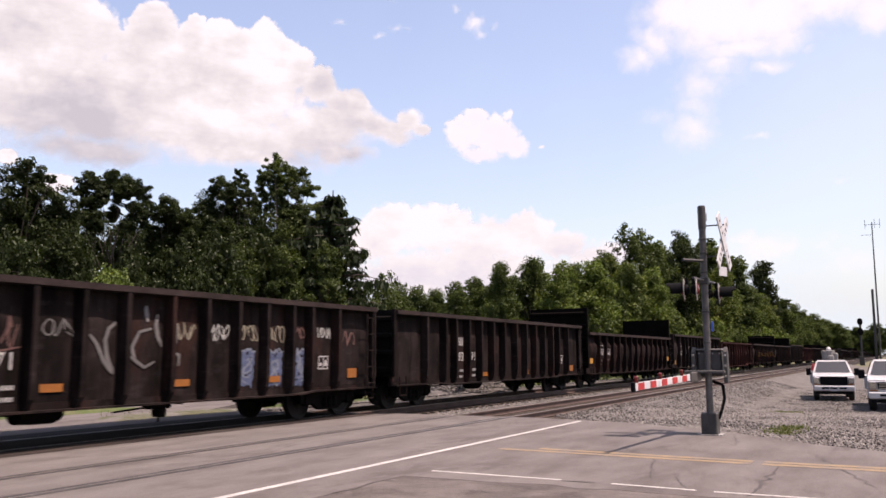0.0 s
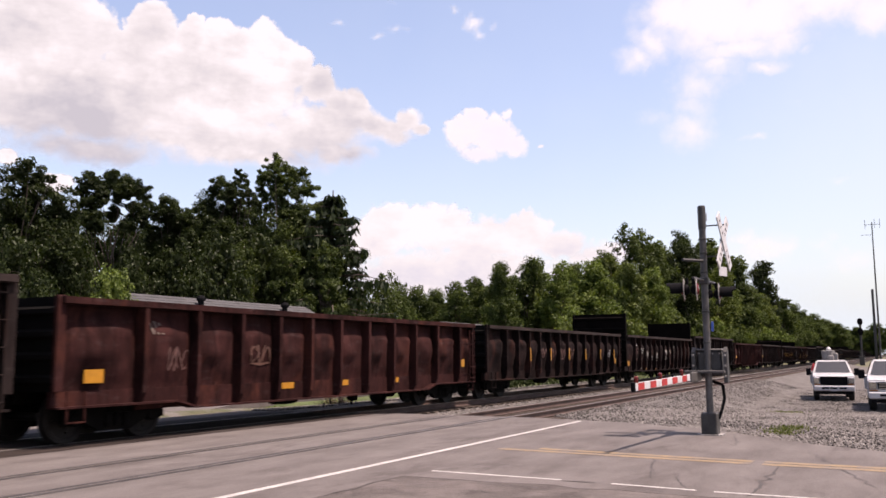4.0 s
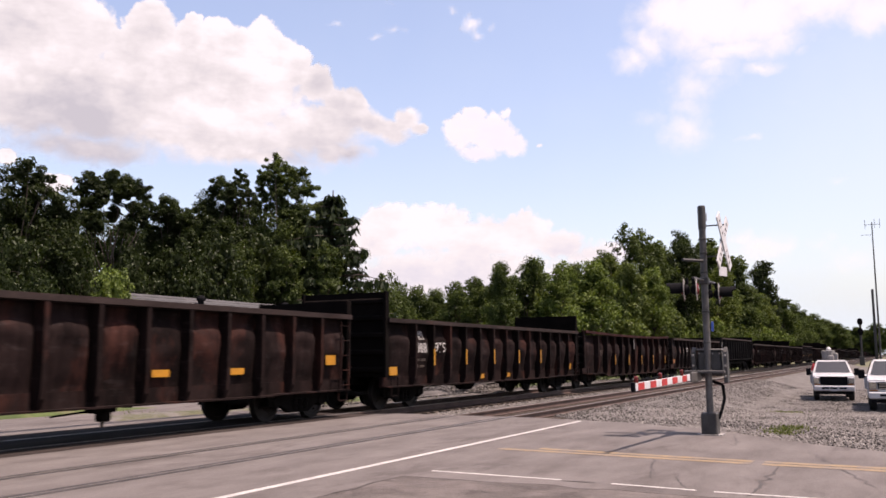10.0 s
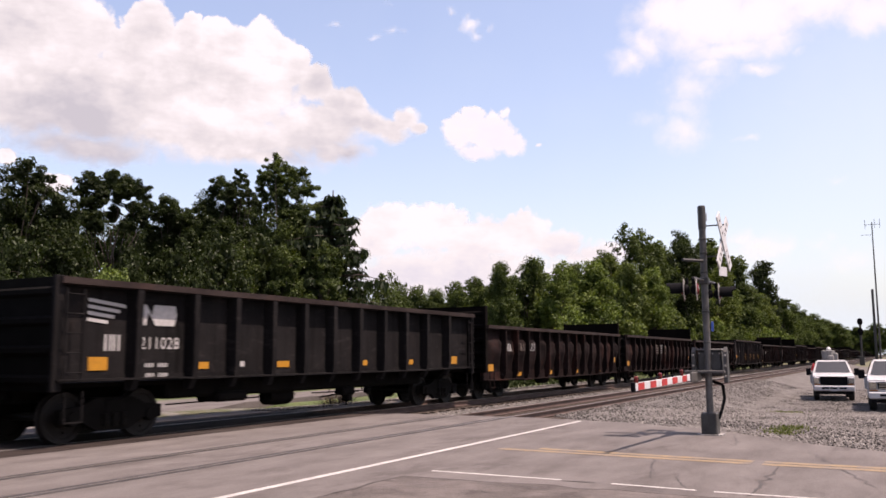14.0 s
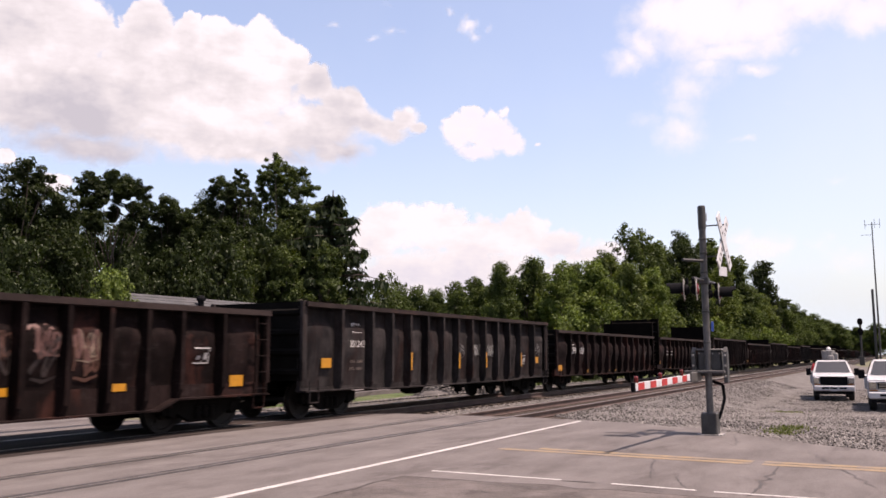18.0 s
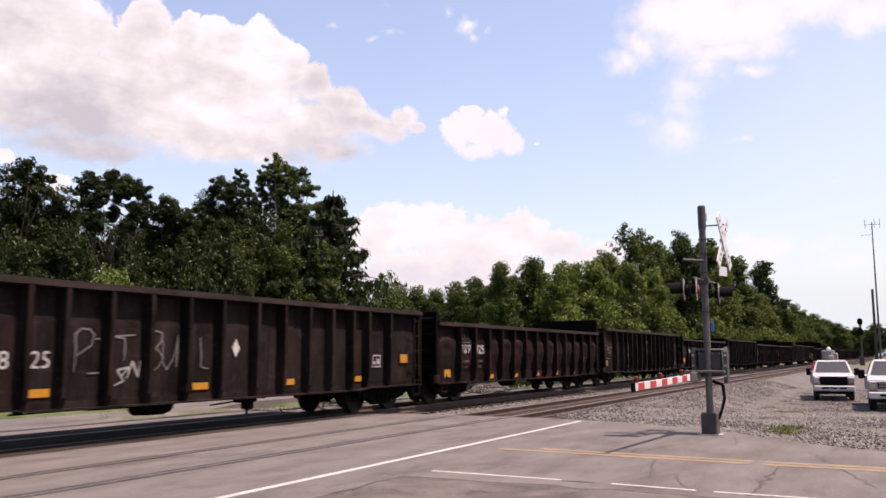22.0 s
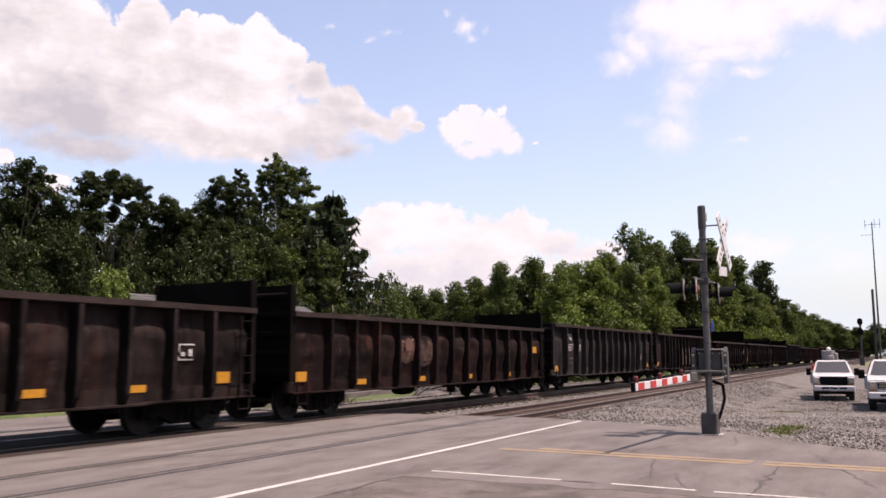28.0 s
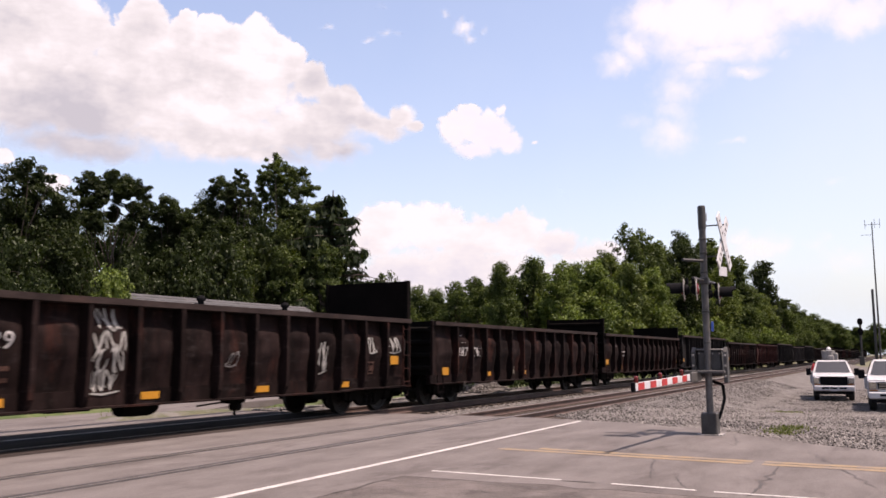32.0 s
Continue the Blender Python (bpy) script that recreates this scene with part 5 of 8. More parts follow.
# car 28
mark_bars(28, 4.35, 2.0)
number(28, "190", 4.35, 1.52)
number(28, "961", 5.35, 1.53)
data_bars(28, 5.35, 1.05, M_LETTER)
filled(28, 5.85, 9.35, 0.78, 2.02, "gold", "white", 281, 0.1)
on_ribs(28, 5.85, 9.3, 0.9, 1.95, "gold")
on_ribs(28, 9.9, 12.9, 0.85, 1.75, "ice")
filled(28, 9.85, 13.0, 0.75, 1.85, "ice", "white", 284, 0.08)
scribble(28, 11.6, 1.05, 0.6, 0.5, "blue", 285, 2, 0.1)
yellow(28, 0.7, 1.0, "sq")
yellows(28, 0.92, 3.4, 6.3, 9.25)
yellows(28, 1.16, 12.1)
yellow(28, 15.6, 1.1, "sq")
stencil_box(28, 14.0, 1.39)
# car 29
mark_bars(29, 2.05, 2.18)
number(29, "192", 2.05, 1.8)
number(29, "829", 3.15, 1.8)
data_bars(29, 2.05, 1.35, M_SPRAY["rust"])
data_bars(29, 3.15, 1.36, M_SPRAY["rust"])
yellow(29, 0.7, 1.35, "sq")
yellows(29, 0.87, 3.2, 6.5, 9.8, 13.05)
yellow(29, 15.4, 1.42, "sq")
stencil_box(29, 14.2, 1.22, M_SPRAY["rust"])
for k in range(4):
    scribble(29, 5.35, 2.2 - 0.36 * k, 0.75, 0.42, "white", 290 + k, 4, 0.04)
scribble(29, 8.65, 1.5, 0.4, 0.3, "silver", 295, 2)
scribble(29, 11.95, 1.55, 0.5, 0.75, "white", 296, 3, 0.04)
scribble(29, 14.2, 1.85, 0.55, 0.4, "white", 297, 3, 0.04)
scribble(29, 15.4, 1.85, 0.5, 0.4, "white", 298, 3, 0.05)
# car 30
mark_bars(30, 2.05, 2.08)
number(30, "187", 2.1, 1.65)
number(30, "761", 3.2, 1.65)
yellow(30, 1.0, 1.05, "sq")
yellows(30, 0.97, 4.25, 7.5, 10.8)
for k, x in enumerate((6.4, 7.5, 8.6, 9.7)):
    scribble(30, x, 1.0, 0.3, 0.25, "cream", 300 + k, 1, 0.05)

# long sprayed strokes
stroke(28, [(5.77, 0.63), (5.88, 1.06), (5.95, 1.39), (6.09, 1.41), (6.27, 1.83), (6.49, 2.06), (6.77, 2.15), (6.96, 2.06), (7.25, 2.14), (7.66, 2.12), (8.23, 2.11), (8.84, 2.13), (9.33, 2.08), (9.24, 1.85), (9.37, 1.56), (9.27, 1.47), (8.99, 1.44), (9.01, 1.13), (9.21, 1.04)], "white", 0.05)
stroke(28, [(6.68, 2.04), (6.93, 2.02), (7.09, 1.82), (7.08, 1.48), (6.97, 1.28), (6.83, 1.03)], "cream", 0.04)
stroke(28, [(7.76, 0.94), (7.77, 1.37), (7.9, 1.58), (8.08, 1.53), (8.17, 1.26), (8.21, 0.71)], "cream", 0.04)
stroke(28, [(7.66, 2.07), (7.82, 1.75), (7.86, 1.58)], "white", 0.03)
stroke(28, [(8.31, 2.09), (8.4, 1.75), (8.57, 1.36), (8.9, 0.79)], "cream", 0.05)
stroke(28, [(6.73, 1.18), (6.91, 1.28), (7.08, 1.07), (6.94, 0.82), (7.25, 1.01)], "pink", 0.06)
stroke(28, [(7.39, 2.06), (7.4, 1.85), (7.22, 1.53), (7.04, 1.28)], "rust", 0.06)
stroke(28, [(6.11, 1.54), (6.27, 1.73), (6.19, 1.14), (6.03, 0.96)], "rust", 0.1)
stroke(28, [(8.02, 2.02), (7.96, 1.69), (8.27, 1.36), (8.37, 0.76)], "rust", 0.1)
stroke(28, [(7.2, 1.85), (7.29, 1.38), (7.2, 0.71)], "rust", 0.12)
stroke(28, [(9.93, 1.92), (10.56, 1.89), (10.54, 1.34), (10.51, 0.72), (9.89, 0.66), (9.91, 1.22), (9.93, 1.92)], "white", 0.035)
stroke(28, [(10.89, 1.87), (11.51, 1.86), (11.4, 1.33), (10.96, 1.4), (10.89, 1.87)], "white", 0.035)
stroke(28, [(11.03, 0.7), (11.06, 1.2), (11.25, 1.36), (11.43, 1.2), (11.52, 0.68)], "silver", 0.05)
stroke(28, [(11.79, 1.81), (12.16, 1.85), (12.12, 1.32), (11.83, 0.67)], "white", 0.03)
stroke(28, [(12.29, 1.92), (12.82, 1.87), (12.95, 1.24), (13.15, 0.74), (12.69, 0.67), (12.51, 0.84)], "white", 0.035)
stroke(28, [(10.12, 1.52), (10.31, 1.34), (10.24, 0.8)], "silver", 0.1)
stroke(28, [(12.27, 1.79), (12.39, 1.25), (12.08, 0.86)], "silver", 0.1)
stroke(0, [(6.89, 1.94), (7.05, 1.79), (7.23, 1.48), (7.46, 1.26), (7.32, 1.53), (7.25, 1.84), (7.32, 2.05), (7.49, 2.17)], "silver", 0.09)
stroke(0, [(8.34, 2.08), (8.03, 2.01), (7.87, 1.72), (7.95, 1.48), (8.2, 1.34), (8.44, 1.45)], "silver", 0.07)
stroke(0, [(8.23, 2.52), (8.23, 2.21)], "silver", 0.1)
stroke(0, [(8.52, 2.36), (8.45, 2.16), (8.49, 1.94), (8.61, 1.74)], "silver", 0.1)
stroke(0, [(8.88, 2.32), (8.98, 2.15), (8.98, 1.81)], "silver", 0.08)
stroke(0, [(8.92, 1.64), (9.09, 1.56), (9.08, 1.36)], "silver", 0.06)
stroke(0, [(7.72, 1.38), (7.85, 1.53), (7.93, 1.48)], "silver", 0.05)
stroke(20, [(4.08, 1.28), (4.05, 1.94), (4.18, 2.04), (4.37, 2.03), (4.47, 1.93), (4.42, 1.75), (4.09, 1.57)], "silver", 0.035)
stroke(20, [(4.50, 1.86), (4.94, 1.90), (5.16, 1.88), (5.14, 1.46)], "silver", 0.035)
stroke(20, [(4.81, 1.91), (5.41, 1.95)], "silver", 0.035)
stroke(20, [(5.88, 1.29), (5.85, 2.05), (6.07, 2.00), (6.05, 1.85), (5.90, 1.71), (6.11, 1.52), (6.00, 1.33), (5.81, 1.24)], "silver", 0.035)
stroke(20, [(6.09, 1.89), (6.08, 1.46), (6.24, 1.29), (6.41, 1.52), (6.51, 1.90)], "silver", 0.035)
stroke(20, [(6.51, 1.96), (6.48, 1.34)], "silver", 0.035)
stroke(20, [(7.11, 1.93), (7.17, 1.33), (7.40, 1.29)], "silver", 0.035)
stroke(20, [(4.35, 1.25), (4.62, 1.26)], "silver", 0.035)
stroke(20, [(4.98, 1.02), (5.19, 1.10), (5.02, 1.30), (5.31, 1.35), (5.12, 1.18)], "white", 0.045)
stroke(20, [(5.25, 1.14), (5.38, 1.46), (5.51, 1.16), (5.57, 1.46)], "white", 0.045)
stroke(22, [(0.56, 1.82), (0.66, 1.74), (0.69, 1.94), (0.77, 1.74), (0.81, 1.92)], "silver", 0.030)
stroke(22, [(0.84, 1.75), (0.89, 1.94), (0.96, 1.75)], "silver", 0.030)
stroke(22, [(1.01, 1.75), (1.01, 1.95), (1.12, 1.93), (1.10, 1.83), (1.01, 1.83)], "silver", 0.030)
stroke(22, [(1.17, 1.75), (1.17, 1.95), (1.27, 1.93)], "silver", 0.030)
stroke(22, [(1.32, 1.75), (1.38, 1.95), (1.47, 1.77)], "silver", 0.030)
stroke(22, [(1.52, 1.73), (1.64, 2.10)], "silver", 0.030)
stroke(22, [(0.80, 1.65), (1.10, 1.69), (1.23, 1.61), (1.06, 1.71), (1.19, 1.55)], "silver", 0.030)
stroke(22, [(0.37, 2.05), (0.67, 2.02), (0.62, 1.94)], "silver", 0.030)
stroke(22, [(0.59, 1.40), (1.12, 1.35)], "silver", 0.030)
stroke(22, [(8.35, 2.65), (8.35, 2.41), (8.34, 1.98)], "white", 0.035)
stroke(22, [(8.02, 2.28), (8.36, 2.22), (8.67, 2.32)], "white", 0.050)
stroke(22, [(8.07, 2.19), (8.36, 2.22), (8.68, 2.19)], "white", 0.050)
stroke(22, [(8.05, 1.97), (8.08, 1.76), (8.30, 1.63)], "silver", 0.030)
stroke(22, [(8.61, 1.98), (8.59, 1.77), (8.39, 1.58)], "silver", 0.030)
stroke(22, [(8.15, 1.56), (8.49, 1.67), (8.25, 1.72), (8.54, 1.53)], "silver", 0.030)
for x, z, w, h in ((4.31, 1.20, 0.36, 0.55), (5.39, 1.32, 0.29, 0.19), (6.55, 1.31, 0.54, 0.09), (8.79, 1.56, 0.29, 0.24), (8.80, 1.19, 0.29, 0.27), (9.93, 1.35, 0.26, 0.80), (5.43, 0.79, 0.60, 0.24)):
    slab(CARS[6][0], "graffiti_inside", x, z, w, h, M_PAINT["umber"])


# ---- trees ----
def leaf_cloud(rng, centres, radii, per, size, flat=0.7):
    """Leaves on many small clumps, each leaf turned outwards and up from its clump's middle: an array of quads."""
    out = []
    for c, r in zip(centres, radii):
        n = per
        d = rng.normal(0, 1, (n, 3))
        d /= np.linalg.norm(d, axis=1)[:, None]
        p = np.array(c) + d * (r * rng.uniform(0.3, 1.0, (n, 1)) ** 0.6) * np.array([1, 1, 0.72])
        face = d * flat + rng.normal(0, 0.42, (n, 3)) + np.array((0, 0, 0.45))
        face /= np.linalg.norm(face, axis=1)[:, None]
        a = np.cross(face, rng.normal(0, 1, (n, 3)))
        a /= np.linalg.norm(a, axis=1)[:, None]
        b = np.cross(face, a)
        s = size * rng.uniform(0.6, 1.3, (n, 1))
        out.append(np.stack([p - a * s, p + b * s * 0.55, p + a * s, p - b * s * 0.55], 1))
    return np.concatenate(out)


def limb(bm, a, b, r0, r1, rng, kinks=3):
    pts = [Vector(a).lerp(Vector(b), k / kinks) for k in range(kinks + 1)]
    ln = (Vector(b) - Vector(a)).length
    for p in pts[1:-1]:
        p += Vector(rng.normal(0, 0.05 * ln, 3))
    for k in range(kinks):
        tube(bm, pts[k], pts[k + 1], r0 + (r1 - r0) * k / kinks, r0 + (r1 - r0) * (k + 1) / kinks, 6, False)


TREES = {}


def broad_tree(key, seed, lobes, clumps, per, leaf, tone, trunk=0.22, bare=0.0, clump=(0.3, 0.5), fork=(0.22, 0.42)):
    """A tree of unit height: trunk, limbs to its lobes, and clumps of leaves on the lobes. lobes: (x, y, z, r)."""
    rng = np.random.default_rng(seed)
    bm = bmesh.new()
    limb(bm, (0, 0, -0.03), (0.01, 0.0, fork[1] + 0.05), trunk, trunk * 0.6, rng)
    cs, rs = [], []
    for x, y, z, r in lobes:
        limb(bm, (0, 0, min(z - 0.05, rng.uniform(*fork))), (x, y, z), trunk * 0.4, trunk * 0.1, rng)
        n = max(6, int(clumps * r * r / sum(q[3] ** 2 for q in lobes)))
        d = rng.normal(0, 1, (n, 3))
        d /= np.linalg.norm(d, axis=1)[:, None]
        p = np.array((x, y, z)) + d * r * rng.uniform(0.35, 0.95, (n, 1))
        for q in p:
            if rng.uniform() > bare:
                cs.append(q)
                rs.append(r * rng.uniform(*clump))
            if rng.uniform() < 0.12 + bare * 0.5:
                limb(bm, (x, y, z), tuple(q), trunk * 0.1, trunk * 0.04, rng, 2)
    TREES[key] = (mesh_of(bm, "trunk"), quads("crown", leaf_cloud(rng, cs, rs, per, leaf)), tone)


def spruce_tree(key, seed):
    rng = np.random.default_rng(seed)
    bm = bmesh.new()
    tube(bm, (0, 0, 0), (0, 0, 0.97), 0.018, 0.002, 8)
    out = []
    for k in range(17):
        z = 0.14 + 0.84 * k / 17
        reach = (0.34 * (1 - z) ** 0.8 + 0.015) * rng.uniform(0.75, 1.15)
        for j in range(6):
            a = 2 * math.pi * (j + 0.5 * (k % 2) + rng.uniform(-0.2, 0.2)) / 6
            r = reach * rng.uniform(0.55, 1.2)
            tip = Vector((r * math.cos(a), r * math.sin(a), z - 0.22 * r + 0.012))
            limb(bm, (0, 0, z), tuple(tip), 0.004, 0.001, rng, 2)
            n = 150
            t = rng.uniform(0.15, 1, n)
            p = np.outer(t, np.array(tip) - np.array((0, 0, z))) + np.array((0, 0, z))
            p += rng.normal(0, 0.006, (n, 3))
            p[:, 2] -= 0.05 * t * (1 - t)
            d = rng.normal(0, 0.3, (n, 3)) + np.array((0, 0, -0.9))
            s = 0.026 * rng.uniform(0.6, 1.2, (n, 1))
            b = rng.normal(0, 1, (n, 3)) * 0.4
            out.append(np.stack([p, p + d * s * 0.6 + b * s * 0.35, p + d * s * 1.3, p + d * s * 0.6 - b * s * 0.35], 1))
    TREES[key] = (mesh_of(bm, "trunk"), quads("crown", np.concatenate(out)), "needle")


def ball_lobes(seed, n, rx, z0, z1, r0, r1):
    rng = np.random.default_rng(seed)
    out = []
    for k in range(n):
        z = z0 + (z1 - z0) * (k + 0.5) / n
        w = rx * math.sin(math.pi * min(0.92, max(0.15, (z - z0 * 0.6) / (z1 - z0 * 0.6)))) ** 0.6
        a = rng.uniform(0, 6.28)
        q = w * rng.uniform(0.35, 0.9)
        out.append((q * math.cos(a), q * math.sin(a), z, rng.uniform(r0, r1)))
    return out


broad_tree("round", 11, ball_lobes(1, 26, 0.21, 0.2, 0.90, 0.07, 0.12), 460, 44, 0.0098, "mid", 0.016, 0.0)
broad_tree("tall", 12, ball_lobes(2, 26, 0.14, 0.2, 0.93, 0.06, 0.10), 440, 42, 0.0095, "mid", 0.014, 0.0)
broad_tree("open", 14, ball_lobes(5, 26, 0.21, 0.2, 0.92, 0.055, 0.11), 440, 42, 0.0095, "dark", 0.014, 0.1)
# the stand behind the house: each crown by its own lobes, x to the side, z up
broad_tree("edge", 64, ((0.028, 0.017, 0.940, 0.068), (0.092, 0.034, 0.912, 0.056), (-0.023, 0.041, 0.908, 0.073), (0.062, 0.062, 0.857, 0.079), (-0.007, 0.034, 0.811, 0.090), (0.125, 0.059, 0.827, 0.062), (0.115, -0.066, 0.903, 0.023), (0.171, -0.005, 0.815, 0.068), (0.074, 0.062, 0.735, 0.096), (0.185, 0.021, 0.735, 0.079), (-0.007, 0.056, 0.677, 0.096), (0.132, -0.054, 0.642, 0.096), (0.028, -0.004, 0.561, 0.096)), 390, 64, 0.0067, "dark", 0.0102, 0.05, (0.26, 0.46), (0.3, 0.5))
broad_tree("locust", 66, ((-0.103, -0.035, 0.946, 0.056), (-0.021, 0.006, 0.964, 0.063), (0.067, 0.010, 0.956, 0.056), (0.118, -0.068, 0.915, 0.047), (0.039, -0.040, 0.905, 0.053), (-0.059, -0.031, 0.892, 0.056), (0.149, 0.058, 0.854, 0.044), (0.098, 0.037, 0.833, 0.053), (-0.098, -0.048, 0.838, 0.053), (0.005, 0.042, 0.823, 0.044), (0.144, -0.051, 0.787, 0.038), (-0.139, 0.016, 0.910, 0.038), (0.069, -0.052, 0.756, 0.047), (-0.072, -0.070, 0.764, 0.050), (-0.136, 0.052, 0.802, 0.044)), 450, 64, 0.0064, "dark", 0.0098, 0.05, (0.26, 0.46), (0.3, 0.5))
broad_tree("slim", 64, ((0.000, 0.050, 0.889, 0.070), (0.067, -0.050, 0.874, 0.056), (-0.006, -0.041, 0.944, 0.068), (-0.053, -0.040, 0.903, 0.061), (0.053, 0.068, 0.915, 0.068), (0.023, 0.052, 0.845, 0.086), (0.105, -0.029, 0.857, 0.061), (-0.070, 0.065, 0.816, 0.071), (0.097, 0.005, 0.927, 0.029), (0.009, 0.025, 0.742, 0.100), (0.097, -0.041, 0.757, 0.086), (-0.079, 0.062, 0.713, 0.086)), 360, 64, 0.0069, "dark", 0.0105, 0.05, (0.26, 0.46), (0.3, 0.5))
broad_tree("shoulder", 68, ((0.058, 0.050, 0.856, 0.045), (0.008, -0.050, 0.838, 0.052), (0.071, 0.050, 0.793, 0.052), (0.121, -0.050, 0.831, 0.036), (-0.051, 0.050, 0.881, 0.036), (0.045, -0.050, 0.924, 0.030), (-0.018, 0.027, 0.899, 0.059), (-0.076, 0.065, 0.828, 0.065), (-0.040, 0.055, 0.752, 0.077), (-0.116, -0.028, 0.778, 0.040), (0.058, -0.019, 0.970, 0.028), (0.071, -0.047, 0.929, 0.034), (0.030, -0.050, 0.884, 0.043), (0.096, -0.061, 0.879, 0.037), (-0.101, -0.028, 0.712, 0.068), (0.020, 0.014, 0.788, 0.056), (-0.018, -0.070, 0.666, 0.086), (-0.119, 0.025, 0.616, 0.080), (0.083, -0.023, 0.641, 0.074)), 570, 64, 0.0054, "dark", 0.0083, 0.05, (0.26, 0.46), (0.3, 0.5))
broad_tree("maple", 65, ((-0.068, 0.050, 0.793, 0.049), (0.005, -0.050, 0.744, 0.049), (0.089, 0.050, 0.870, 0.038), (-0.043, -0.050, 0.906, 0.041), (0.162, 0.050, 0.778, 0.035), (0.053, -0.050, 0.713, 0.046), (-0.104, 0.050, 0.882, 0.035), (-0.019, -0.050, 0.822, 0.041), (-0.048, -0.027, 0.957, 0.044), (-0.087, 0.045, 0.918, 0.041), (0.000, -0.003, 0.920, 0.053), (0.053, -0.026, 0.899, 0.047), (0.092, -0.003, 0.916, 0.021), (-0.043, 0.029, 0.855, 0.053), (0.031, -0.062, 0.843, 0.053), (-0.104, 0.067, 0.836, 0.035), (0.104, -0.067, 0.826, 0.044), (0.068, 0.035, 0.769, 0.053), (0.140, 0.048, 0.778, 0.041), (-0.019, -0.067, 0.783, 0.032), (0.166, 0.040, 0.716, 0.053), (0.104, -0.019, 0.682, 0.059), (-0.125, 0.011, 0.769, 0.029), (-0.063, -0.069, 0.701, 0.026), (0.005, -0.063, 0.641, 0.076), (0.125, -0.045, 0.617, 0.076), (-0.092, 0.064, 0.617, 0.071), (0.053, -0.042, 0.556, 0.082)), 840, 64, 0.0050, "mid", 0.0076, 0.05, (0.26, 0.46), (0.3, 0.5))
broad_tree("crown", 21, ball_lobes(8, 30, 0.19, 0.2, 0.90, 0.06, 0.11), 520, 44, 0.0085, "dark", 0.014, 0.04, (0.3, 0.55))
broad_tree("shrub", 15, ball_lobes(6, 16, 0.40, 0.12, 0.80, 0.12, 0.20), 300, 40, 0.0155, "mid", 0.012, 0.0, (0.24, 0.42))
broad_tree("brake", 18, ball_lobes(7, 16, 0.40, 0.12, 0.80, 0.12, 0.20), 170, 26, 0.026, "mid", 0.012, 0.0, (0.26, 0.45))
broad_tree("snag", 19, ball_lobes(4, 12, 0.17, 0.45, 0.95, 0.05, 0.09), 90, 24, 0.011, "dark", 0.012, 0.8, (0.2, 0.4))
spruce_tree("spruce", 16)


def tree(key, x, y, h, wide=1.0, turn=0.0, tone=None, label="", name="tree", lift=-0.2):
    tr, cr, dt = TREES[key]
    ob = thing(name, label or "leafy deciduous tree behind the tracks", name.replace("_", " "), pose(x, y, ground_height(x, y) + lift, 0, 0, turn), "trees behind the tracks")
    ob.scale = (h * wide, h * wide, h)
    part("trunk", tr, M_BARK, ob)
    part("crown", cr, M_LEAF[tone or dt], ob)
    return ob


